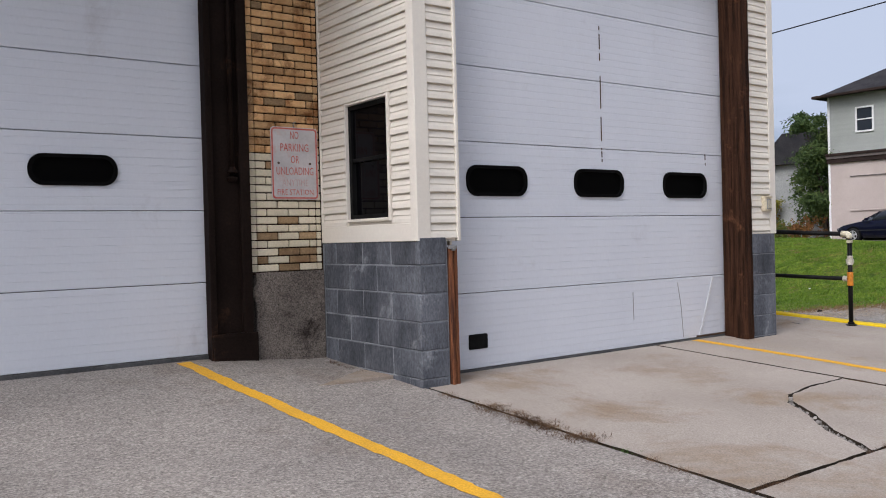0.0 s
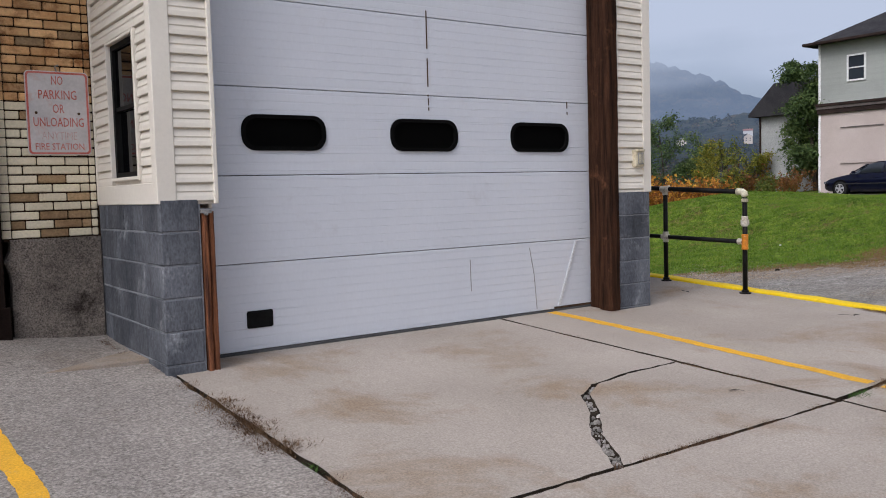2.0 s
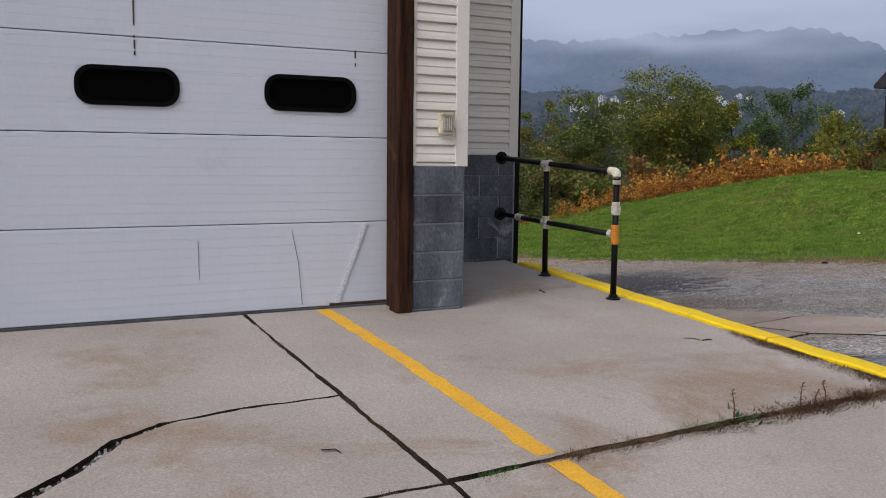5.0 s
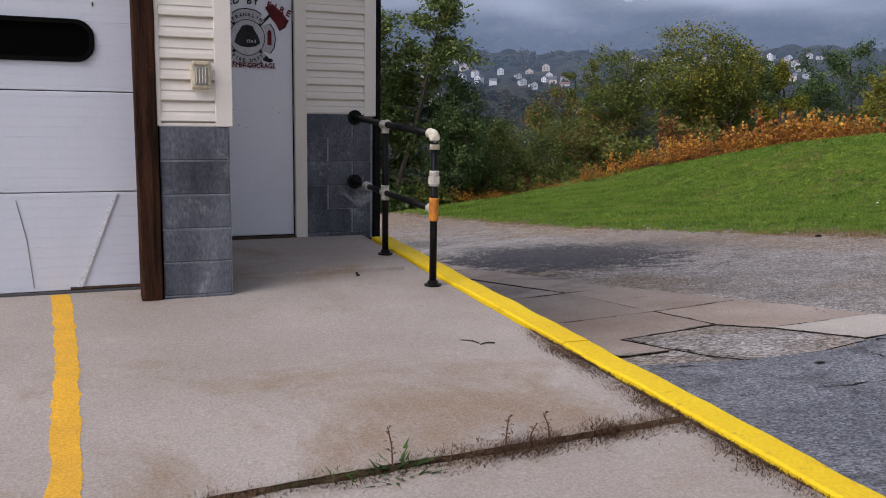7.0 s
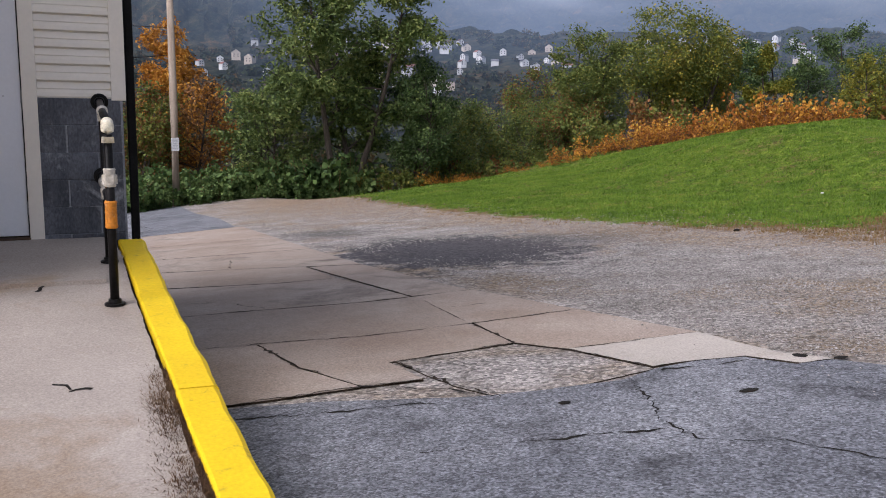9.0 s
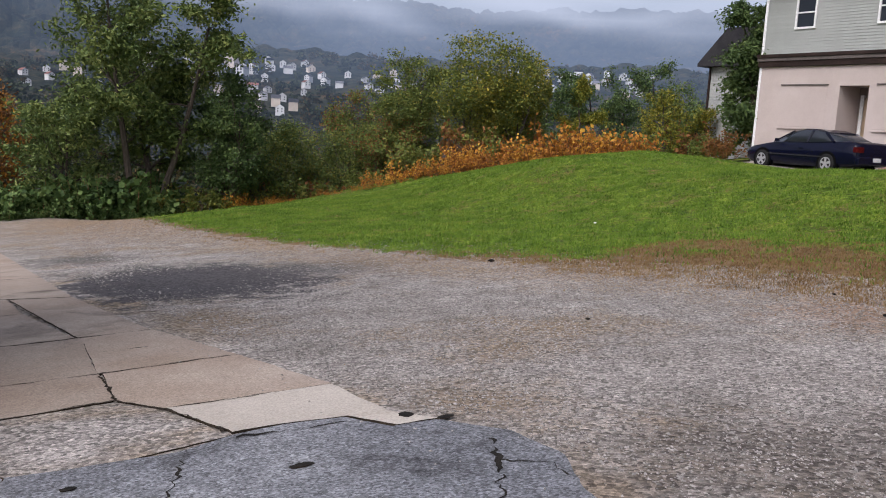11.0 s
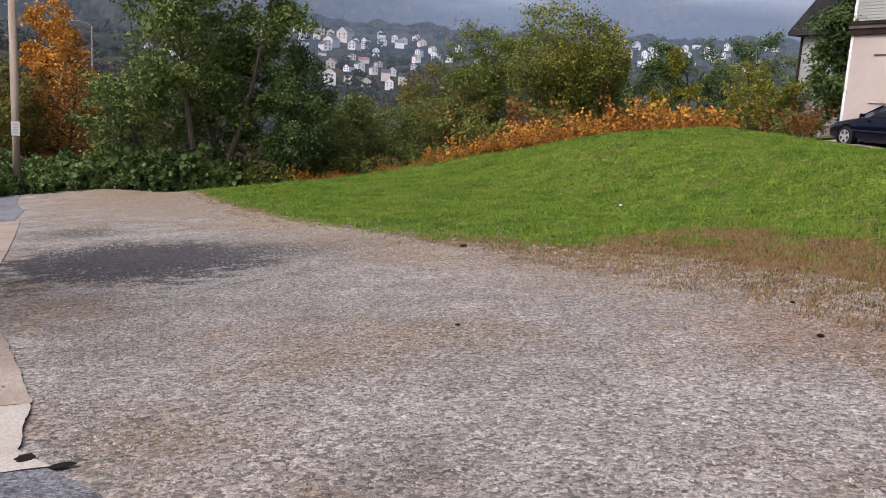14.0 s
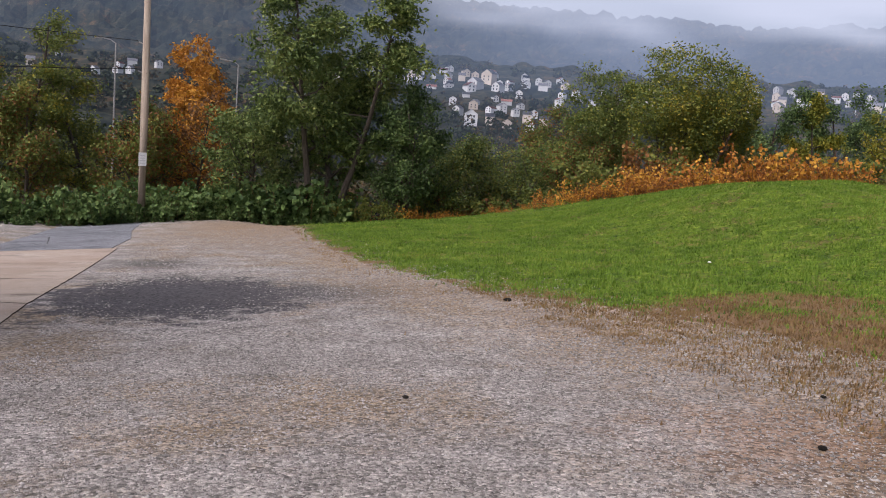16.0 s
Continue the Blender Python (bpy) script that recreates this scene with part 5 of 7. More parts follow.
part("flange_edge", box(3.11, 3.19, 6.55, 6.60, 0.06, 4.2, 0.004), M["steel_brown"], column)
part("conduit", tube([(3.055, 6.575, 1.62), (3.055, 6.575, 4.0)], 0.02, 10), M["steel_brown"], column, smooth=True)
part("valve", tube([(3.055, 6.575, 1.53), (3.055, 6.572, 1.56), (3.055, 6.57, 1.60), (3.055, 6.575, 1.64)], [0.025, 0.045, 0.045, 0.022], 10), M["steel_brown"], column, "round junction fitting")
part("base", box(2.86, 3.22, 6.54, 6.60, 0.05, 0.36, 0.006), M["steel_brown"], column)

sign = thing("parking_sign", "faded red and grey no parking sign on the brick pier", "sign", at=(3.606, 6.608, 1.689))
plate = part("plate", moved(prism(rounded(-0.209, 0.209, -0.292, 0.292, 0.03), 0.004), Matrix.Translation((0, -0.004, 0))), M["sign_face"], sign)
part("border", moved(ring_prism(rounded(-0.203, 0.203, -0.286, 0.286, 0.027), rounded(-0.19, 0.19, -0.273, 0.273, 0.02), 0.001), Matrix.Translation((0, -0.0052, 0))), M["sign_red"], sign, "faded red border")
for text, z, size, w, mat in (("NO", 0.225, 0.088, 0.075, "sign_red"), ("PARKING", 0.125, 0.09, 0.25, "sign_red"), ("OR", 0.028, 0.088, 0.075, "sign_red"), ("UNLOADING", -0.066, 0.09, 0.33, "sign_red"), ("ANYTIME", -0.160, 0.08, 0.235, "sign_faint"), ("FIRE STATION", -0.235, 0.064, 0.32, "sign_red")):
    written(text, size, M[mat], sign, Matrix.Translation((0, -0.0052, z)) @ pose(0, 0, 0, 90, 0, 0), width=w)
for x in (-0.145, 0.135):
    part("bolt", tube([(x, -0.001, 0.0), (x, -0.009, 0.0)], 0.010, 8), M["rust"], sign)
part("hook", tube([(0.0, 0.0, 0.29), (-0.01, -0.008, 0.325), (0.015, -0.006, 0.335)], 0.006, 6), M["metal_grey"], sign)


# ---- cars ----
def wheel(parent, x, y, z, r, width, side, spokes=5):
    """A wheel on the axle along x; side is the way its face looks."""
    t = part("wheel", tube([(x - width / 2, y, z), (x - width * 0.42, y, z), (x + width * 0.42, y, z), (x + width / 2, y, z)], [r * 0.93, r, r, r * 0.93], 32), M["tyre"], parent, "black tyre", True)
    f = x + side * (width / 2 + 0.004)
    bm = bmesh.new()
    tube_into(bm, [(x + side * width * 0.3, y, z), (f, y, z)], [r * 0.64, r * 0.66], 28)
    part("rim", bm, M["plastic_grey"], t)
    bm = bmesh.new()
    for k in range(spokes):
        a = 2 * math.pi * k / spokes + 0.3
        ca, sa = math.cos(a), math.sin(a)
        v = [bm.verts.new((f + side * 0.012, y + ca * p - sa * q, z + sa * p + ca * q)) for p, q in ((r * 0.08, -r * 0.12), (r * 0.6, -r * 0.14), (r * 0.6, r * 0.14), (r * 0.08, r * 0.12))]
        bm.faces.new(v)
    tube_into(bm, [(f, y, z), (f + side * 0.02, y, z)], [r * 0.17, r * 0.15], 14)
    ring = [[bm.verts.new((f + side * 0.012, y + q * math.cos(b), z + q * math.sin(b))) for b in [2 * math.pi * k / 28 for k in range(28)]] for q in (r * 0.66, r * 0.57)]
    for k in range(28):
        bm.faces.new((ring[0][k], ring[0][(k + 1) % 28], ring[1][(k + 1) % 28], ring[1][k]))
    part("hubcap", bm, M["rim"], t, "silver spoked hubcap")
    return t


def loft(sections, cap=True):
    """Joins closed sections, each a list of points of equal count."""
    bm = bmesh.new()
    rows = [[bm.verts.new(p) for p in s] for s in sections]
    n = len(rows[0])
    for a, b in zip(rows, rows[1:]):
        for k in range(n):
            bm.faces.new((a[k], a[(k + 1) % n], b[(k + 1) % n], b[k]))
    if cap:
        bm.faces.new(list(reversed(rows[0])))
        bm.faces.new(rows[-1])
    bmesh.ops.recalc_face_normals(bm, faces=bm.faces[:])
    return bm


def hull(y, half, zlow, zmid, ztop, crown):
    """A body section across the car at y."""
    return [(sx * half * a, y, z) for sx, a, z in ((-1, 0.90, zlow), (-1, 1.0, zlow + (zmid - zlow) * 0.35), (-1, 1.0, zmid), (-1, 0.95, ztop - 0.02), (-1, 0.80, ztop + crown * 0.5), (-1, 0.35, ztop + crown),
                                                  (1, 0.35, ztop + crown), (1, 0.80, ztop + crown * 0.5), (1, 0.95, ztop - 0.02), (1, 1.0, zmid), (1, 1.0, zlow + (zmid - zlow) * 0.35), (1, 0.90, zlow))]


def coupe(at, turn):
    """A two-door saloon; its nose points along +y from the middle."""
    ob = thing("car", "dark blue two-door saloon car parked beside the house", "car", at=at, turn=turn)
    body = loft([hull(y, w, lo, mid, top, c) for y, w, lo, mid, top, c in ((2.24, 0.62, 0.32, 0.46, 0.56, 0.02), (2.18, 0.74, 0.26, 0.48, 0.62, 0.03), (1.95, 0.82, 0.20, 0.52, 0.70, 0.04), (1.5, 0.85, 0.18, 0.55, 0.78, 0.05), (0.95, 0.86, 0.18, 0.58, 0.87, 0.05),
                                                                              (0.2, 0.865, 0.17, 0.60, 0.90, 0.04), (-0.7, 0.865, 0.18, 0.62, 0.92, 0.04), (-1.3, 0.86, 0.19, 0.62, 0.95, 0.04), (-1.8, 0.84, 0.24, 0.62, 0.97, 0.04), (-2.16, 0.80, 0.30, 0.60, 0.96, 0.03), (-2.26, 0.76, 0.34, 0.58, 0.88, 0.01), (-2.28, 0.74, 0.36, 0.5, 0.6, 0.0))])
    bmesh.ops.bevel(body, geom=[e for e in body.edges if e.calc_face_angle(0) > 0.5], offset=0.02, segments=2, affect="EDGES")
    b = part("body", body, M["car_paint"], ob, smooth=True)

    def cab(scale, lift):
        return [[(sx * w * scale, y, z + lift) for sx, w, z in ((-1, wl, zl), (-1, wt, zt - 0.03), (-1, wt * 0.86, zt), (1, wt * 0.86, zt), (1, wt, zt - 0.03), (1, wl, zl))] for y, wl, zl, wt, zt in
                ((0.98, 0.76, 0.88, 0.75, 0.90), (0.25, 0.79, 0.90, 0.64, 1.27), (-0.1, 0.80, 0.91, 0.62, 1.325), (-0.6, 0.80, 0.93, 0.62, 1.32), (-1.0, 0.79, 0.95, 0.62, 1.24), (-1.62, 0.74, 0.98, 0.70, 1.01))]
    part("cabin_glass", loft(cab(1.0, 0.0)), M["house_glass"], ob, "dark car windows", True)
    roof = [(y, w, z) for y, w, z in ((0.30, 0.60, 1.262), (-0.1, 0.615, 1.335), (-0.6, 0.615, 1.33), (-1.03, 0.61, 1.245))]
    part("roof", loft([[(-w, y, z - 0.03), (-w * 0.86, y, z + 0.008), (w * 0.86, y, z + 0.008), (w, y, z - 0.03)] for y, w, z in roof]), M["car_paint"], ob, smooth=False)
    for s in (-1, 1):
        part("pillar", tube([(s * 0.775, 0.99, 0.89), (s * 0.645, 0.27, 1.255)], 0.024, 6), M["car_paint"], ob)
        part("pillar", tube([(s * 0.80, -0.42, 0.92), (s * 0.635, -0.48, 1.30)], 0.035, 6), M["car_paint"], ob)
        part("pillar", tube([(s * 0.78, -1.42, 0.96), (s * 0.63, -0.98, 1.225)], 0.045, 6), M["car_paint"], ob)
        part("side_moulding", box(min(s * 0.862, s * 0.875), max(s * 0.862, s * 0.875), -1.25, 1.25, 0.48, 0.52, 0.004), M["plastic_grey"], ob)
        part("wing_mirror", box(min(s * 0.84, s * 0.98), max(s * 0.84, s * 0.98), 0.68, 0.78, 0.90, 1.0, 0.02, 2), M["car_paint"], ob)
        part("tail_lamp", box(min(s * 0.48, s * 0.80), max(s * 0.48, s * 0.80), -2.29, -2.15, 0.68, 0.85, 0.02, 2), M["tail_red"], ob, "red tail lamp")
        part("headlamp", box(min(s * 0.45, s * 0.74), max(s * 0.45, s * 0.74), 2.1, 2.235, 0.50, 0.60, 0.02, 2), M["lamp_glass"], ob, "clear headlamp")
        for y in (1.36, -1.28):
            part("arch", tube([(s * 0.70, y, 0.31), (s * 0.872, y, 0.31)], 0.365, 28), M["rubber"], ob)
            wheel(ob, s * 0.79, y, 0.30, 0.30, 0.19, s)
        part("door_handle", box(min(s * 0.86, s * 0.885), max(s * 0.86, s * 0.885), -0.3, -0.14, 0.72, 0.75, 0.006), M["car_paint"], ob)
    part("bumper", box(-0.78, 0.78, -2.36, -2.2, 0.32, 0.56, 0.05, 3), M["car_paint"], ob)
    part("number_plate", box(-0.16, 0.16, -2.375, -2.355, 0.42, 0.54, 0.004), M["plate"], ob, "pale number plate")
    return ob


coupe((36.05, 17.52, 0.44), -8.0)


def pickup(at, turn):
    """A full-size pickup; its nose points along +y and its front face lies at y = 0."""
    ob = thing("pickup_truck", "blue pickup truck with chrome grille parked on gravel", "truck", at=at, turn=turn)

    def half(y, pts):
        return [(-x, y, z) for x, z in pts] + [(x, y, z) for x, z in reversed(pts)]
    nose = [(0.93, 0.62), (0.985, 0.85), (0.985, 1.05), (0.93, 1.19), (0.55, 1.24)]
    hood = loft([half(y, [(x * k, z + dz) for x, z in nose]) for y, k, dz in ((-0.10, 0.965, -0.02), (-0.16, 0.985, 0.0), (-0.5, 1.0, 0.02), (-1.55, 1.01, 0.07))])
    bmesh.ops.bevel(hood, geom=[e for e in hood.edges if e.calc_face_angle(0) > 0.4], offset=0.02, segments=2, affect="EDGES")
    part("front_body", hood, M["truck_paint"], ob, smooth=True)
    part("cab", loft([half(y, [(x, z) for x, z in p]) for y, p in ((-1.5, [(0.98, 0.5), (1.0, 0.9), (0.97, 1.24), (0.90, 1.27), (0.5, 1.28)]), (-2.15, [(0.99, 0.45), (1.0, 0.9), (0.98, 1.26), (0.80, 1.84), (0.5, 1.88)]),
                                                                     (-3.6, [(0.99, 0.45), (1.0, 0.9), (0.98, 1.28), (0.80, 1.86), (0.5, 1.90)]), (-3.85, [(0.99, 0.5), (1.0, 0.9), (0.98, 1.28), (0.82, 1.80), (0.5, 1.84)]))]), M["truck_paint"], ob)
    part("windscreen", loft([half(y, p) for y, p in ((-1.56, [(0.86, 1.29), (0.5, 1.31)]), (-2.1, [(0.76, 1.83), (0.5, 1.87)]))]), M["house_glass"], ob)
    part("bed", loft([half(y, [(0.97, 0.55), (1.0, 0.9), (0.99, 1.36), (0.9, 1.38)]) for y in (-3.9, -5.75)]), M["truck_paint"], ob)
    bump = loft([half(y, [(w, z0), (w + 0.02, (z0 + z1) / 2), (w, z1), (0.4, z1 + 0.005)]) for y, w, z0, z1 in ((0.0, 0.78, 0.50, 0.80), (-0.03, 0.93, 0.47, 0.815), (-0.12, 1.0, 0.46, 0.82), (-0.36, 1.01, 0.50, 0.82))])
    bmesh.ops.bevel(bump, geom=[e for e in bump.edges if e.calc_face_angle(0) > 0.4], offset=0.015, segments=2, affect="EDGES")
    part("bumper", bump, M["truck_paint"], ob, "blue front bumper", True)
    part("air_dam", box(-0.86, 0.86, -0.5, -0.10, 0.26, 0.50, 0.03, 2), M["plastic_grey"], ob)
    part("bumper_intake", box(-0.5, 0.5, -0.05, 0.008, 0.54, 0.66, 0.01), M["plastic_grey"], ob)
    part("grille", box(-0.66, 0.66, -0.14, -0.075, 0.84, 1.16, 0.02, 2), M["plastic_grey"], ob)
    for z in (0.93, 1.06):
        part("grille_bar", box(-0.64, 0.64, -0.085, -0.055, z - 0.035, z + 0.03, 0.01, 2), M["chrome"], ob, "chrome grille bar")
    part("grille_surround", box(-0.68, 0.68, -0.10, -0.06, 1.145, 1.18, 0.01, 2), M["chrome"], ob)
    for s in (-1, 1):
        lampm = loft([[(s * x, y, z) for x, y, z in p] for p in (((0.67, -0.065, 0.835), (0.67, -0.065, 1.17), (0.67, -0.2, 1.17), (0.67, -0.2, 0.835)), ((0.86, -0.075, 0.835), (0.86, -0.075, 1.165), (0.86, -0.25, 1.165), (0.86, -0.25, 0.835)),
                                                                 ((0.975, -0.115, 0.84), (0.985, -0.125, 1.155), (0.94, -0.3, 1.155), (0.94, -0.3, 0.84)), ((1.006, -0.36, 0.90), (1.006, -0.36, 1.13), (0.96, -0.40, 1.13), (0.96, -0.40, 0.90)))])
        h = part("headlamp", lampm, M["lamp_glass"], ob, "clear headlamp")
        part("lamp_bezel", box(min(s * 0.69, s * 0.83), max(s * 0.69, s * 0.83), -0.09, -0.058, 0.89, 1.10, 0.01), M["plastic_grey"], h)
        part("lamp_insert", box(min(s * 0.72, s * 0.80), max(s * 0.72, s * 0.80), -0.07, -0.052, 0.94, 1.05, 0.008), M["chrome"], h)
        part("fog_recess", box(min(s * 0.66, s * 0.92), max(s * 0.66, s * 0.92), -0.08, -0.012, 0.545, 0.70, 0.012), M["plastic_grey"], ob)
        part("fog_lamp", box(min(s * 0.70, s * 0.84), max(s * 0.70, s * 0.84), -0.03, -0.004, 0.60, 0.665, 0.012, 2), M["lamp_glass"], ob, "small fog lamp")
        part("wheel_arch", tube([(s * 0.72, -0.98, 0.40), (s * 1.012, -0.98, 0.40)], 0.47, 30), M["rubber"], ob)
        part("wheel_arch", tube([(s * 0.72, -4.65, 0.40), (s * 1.012, -4.65, 0.40)], 0.47, 30), M["rubber"], ob)
        wheel(ob, s * 0.87, -0.98, 0.40, 0.40, 0.27, s, 6)
        wheel(ob, s * 0.87, -4.65, 0.40, 0.40, 0.27, s, 6)
        part("wing_mirror", box(min(s * 1.0, s * 1.16), max(s * 1.0, s * 1.16), -2.15, -2.03, 1.24, 1.46, 0.03, 2), M["plastic_grey"], ob)
    return ob


TRUCK_AT, TRUCK_TURN = (18.02, 2.425), 112.0
pickup((*TRUCK_AT, lot(18.6, 3.4) - 0.005), TRUCK_TURN)


# ---- houses across the lawn ----
def sash(parent, x, y0, y1, z0, z1):
    """A white sash window in a wall that faces -x."""
    w = part("window", moved(ring_prism([(y0, z0), (y1, z0), (y1, z1), (y0, z1)], [(y0 + 0.07, z0 + 0.07), (y1 - 0.07, z0 + 0.07), (y1 - 0.07, z1 - 0.07), (y0 + 0.07, z1 - 0.07)], 0.10), Matrix(((0, 1, 0, x - 0.06), (1, 0, 0, 0), (0, 0, 1, 0), (0, 0, 0, 1)))), M["win_white"], parent, "white sash window")
    part("pane", box(x - 0.02, x - 0.005, y0 + 0.06, y1 - 0.06, z0 + 0.06, z1 - 0.06), M["house_glass"], w)
    part("meeting_rail", box(x - 0.045, x - 0.021, y0 + 0.07, y1 - 0.07, (z0 + z1) / 2 - 0.025, (z0 + z1) / 2 + 0.025), M["win_white"], w)


HX = 37.85
house = thing("house", "two-storey house, grey siding over a pale pink stucco front", "house")
bm = bmesh.new()
for b in ((HX, HX + 9, 18.1, 21.35, 0.1, 4.0), (HX, HX + 9, 10.2, 17.05, 0.1, 4.0), (HX, HX + 9, 17.05, 18.1, 3.3, 4.0)):
    block_into(bm, *b)
part("ground_floor", bm, M["house_stucco"], house, "pale pink stucco wall")
part("upper_floor", box(HX + 0.03, HX + 9, 10.2, 21.32, 4.0, 7.05), M["house_siding"], house, "grey lapped siding wall")
part("brick_corner", box(HX - 0.05, HX - 0.001, 10.2, 14.95, 0.3, 3.97, 0.01), M["house_brick"], house, "dark brown brick wall end")
part("base_course", box(HX - 0.02, HX, 14.95, 16.4, 0.3, 0.95), M["house_base"], house, "reddish base course")
for k in range(26):
    part("siding_board", prism([(HX + 0.03, 0), (HX + 0.005, 0), (HX + 0.026, 0.115), (HX + 0.03, 0.115)], 11.1), M["house_siding"], house).location = (0, 10.2, 4.42 + k * 0.1)
bm = bmesh.new()
block_into(bm, HX - 0.10, HX + 0.03, 10.1, 21.42, 3.98, 4.18, 0.01)
block_into(bm, HX - 0.18, HX + 0.03, 10.1, 21.46, 4.30, 4.42, 0.01)
part("fascia", bm, M["fascia"], house, "dark brown fascia band")
part("fascia_board", box(HX - 0.14, HX + 0.03, 12.5, 21.44, 4.18, 4.30, 0.005), M["fascia_light"], house, "grey-brown fascia board")
part("corner_board", box(HX - 0.01, HX + 0.05, 21.30, 21.40, 0.45, 7.05, 0.004), M["win_white"], house)
for y0, y1 in ((18.55, 20.35), (15.5, 16.75)):
    p = part("blank_panel", box(HX - 0.012, HX - 0.001, y0, y1, 1.88, 3.32, 0.004), M["house_stucco"], house, "blanked shop window panel")
    part("panel_top", box(HX - 0.05, HX - 0.001, y0 - 0.03, y1 + 0.03, 3.32, 3.36), M["fascia_light"], p)
    part("panel_sill", box(HX - 0.06, HX - 0.001, y0 - 0.03, y1 + 0.03, 1.80, 1.87, 0.01), M["house_stucco"], p)
# porch back is a darker brown than the stucco front
part("porch_back", box(HX + 1.15, HX + 1.2, 17.05, 18.1, 0.3, 3.3), M["recess"], house)
d = part("door", box(HX + 1.08, HX + 1.14, 17.12, 17.85, 0.6, 2.95, 0.005), M["door_tan"], house, "tan panelled door")
part("door_frame", box(HX + 1.06, HX + 1.15, 17.86, 17.98, 0.6, 3.05, 0.004), M["win_white"], d)
part("door_step", box(HX - 0.02, HX + 1.2, 17.05, 18.1, 0.3, 0.55), M["house_base"], house)
for y0 in (19.28, 16.22, 13.1):
    sash(house, HX + 0.02, y0, y0 + 0.82, 5.26, 6.38)
bm = bmesh.new()
e = [bm.verts.new(c) for c in ((HX - 0.45, 9.8, 6.98), (HX - 0.45, 21.8, 6.98), (HX + 9.4, 21.8, 6.98), (HX + 9.4, 9.8, 6.98))]
r = [bm.verts.new(c) for c in ((HX + 4.5, 14.6, 9.6), (HX + 4.5, 17.1, 9.6))]
for f in ((e[0], e[1], r[1], r[0]), (e[1], e[2], r[1]), (e[2], e[3], r[0], r[1]), (e[3], e[0], r[0]), (e[3], e[2], e[1], e[0])):
    bm.faces.new(f)
bmesh.ops.recalc_face_normals(bm, faces=bm.faces[:])
roof = part("roof", bm, M["roof"], house, "dark hipped shingle roof")
part("gutter", box(HX - 0.55, HX - 0.43, 9.8, 21.85, 6.93, 7.05, 0.02), M["fascia"], roof)
part("gutter", box(HX - 0.5, HX + 9.4, 21.74, 21.86, 6.93, 7.05, 0.02), M["fascia"], roof)
part("chimney", box(HX + 3.6, HX + 4.3, 15.6, 16.3, 8.6, 10.4, 0.02), M["house_base"], roof)

cottage = thing("house", "small white sided house with a dark gable roof behind bushes", "house")
part("wall", box(41.0, 49.0, 21.9, 26.5, 0.2, 4.5), M["house_white"], cottage)
for k in range(34):
    part("siding_board", prism([(41.0, 0), (40.972, 0), (40.996, 0.125), (41.0, 0.125)], 4.6), M["house_white"], cottage).location = (0, 21.9, 0.5 + k * 0.118)
croof = part("roof", prism([(21.9, 4.38), (26.85, 4.38), (26.85, 4.52), (25.4, 5.95), (21.9, 5.95)], 8.8, "x"), M["roof"], cottage, "dark gable roof")
croof.location.x = 40.6
part("downpipe", tube([(40.93, 26.4, 0.3), (40.93, 26.4, 4.38)], 0.05, 8), M["fascia"], cottage)

driveway = tagged(sheet("driveway", wavy([(34.5, 21.6), (34.3, 20.5), (34.3, 9.0), (37.85, 9.0), (37.85, 21.6)], 0.08, 0.3, 31), lambda x, y: min(0.44, lot(x, y) + 0.06), 0.0, M["asphalt"], None, 0.5), "strip of dark asphalt in front of the house", "road", kind="structure")


# ---- lawn ----
EDGE_Y = (-12, 4, 5.5, 7, 8.3, 9.6, 11, 12.5, 14, 16, 18, 21, 26, 31, 35, 42)
EDGE_X = (21.0, 20.2, 20.2, 20.4, 20.1, 19.7, 19.2, 18.6, 18.35, 17.85, 17.75, 17.8, 17.9, 18.1, 18.5, 18.5)


def inland_of(x, y):
    """How far a place lies inside the lawn; the turf is thin on the side of the street."""
    x, y = np.asarray(x, dtype=float), np.asarray(y, dtype=float)
    d = x - np.interp(y, EDGE_Y, EDGE_X)
    d = d + 0.25 * np.sin(5.1 * y + 0.6 * np.sin(2.3 * y)) * np.sin(1.9 * y + 1) + 0.12 * np.sin(11.3 * y + 3 * np.sin(3.1 * y))
    y = y - 1.3 * step(20.0, 21.2, x) * (1 - step(23.4, 25.0, x))
    return np.where(d > 0, d * (1 - 0.94 * (1 - step(8.5, 10.2, y)) * (1 - step(22.4, 25.2, x)) * np.clip(0.8 + 0.5 * np.sin(2.1 * x + 1.3 * y) * np.sin(1.7 * y - 0.9 * x + 1) + 0.42 * np.sin(4.3 * x + 1.1) * np.sin(3.9 * y + 0.7 * x), 0.1, 1)), d) * (0.8 + 1.5 * step(9.0, 10.3, y))


lx, ly = np.arange(16.0, 52.01, 0.3), np.arange(-12.0, 44.01, 0.3)
LX, LY = np.meshgrid(lx, ly)
INL = inland_of(LX, LY)
rough = np.array([noise.noise((a * 0.8, b * 0.8, 2)) * 0.05 + noise.noise((a * 2.7, b * 2.7, 6)) * 0.02 for a, b in zip(LX.ravel(), LY.ravel())]).reshape(LX.shape)
RAW = LX - np.interp(LY, EDGE_Y, EDGE_X)
LZ = lot_z(LX, LY) - 0.05 + 0.075 * step(-0.6, 0.7, RAW + rough * 9) + 0.05 * step(1.0, 3.5, RAW) + rough * step(0, 1.5, INL)
inside = INL > -0.9
keep, index = [], -np.ones(LX.size, dtype=int)
n = len(lx)
for j in range(len(ly) - 1):
    for i in range(n - 1):
        if inside[j, i] and inside[j + 1, i] and inside[j, i + 1] and inside[j + 1, i + 1] and not (LX[j, i] > 34.6 and LY[j, i] < 21.2):
            keep.append((j * n + i, j * n + i + 1, (j + 1) * n + i + 1, (j + 1) * n + i))
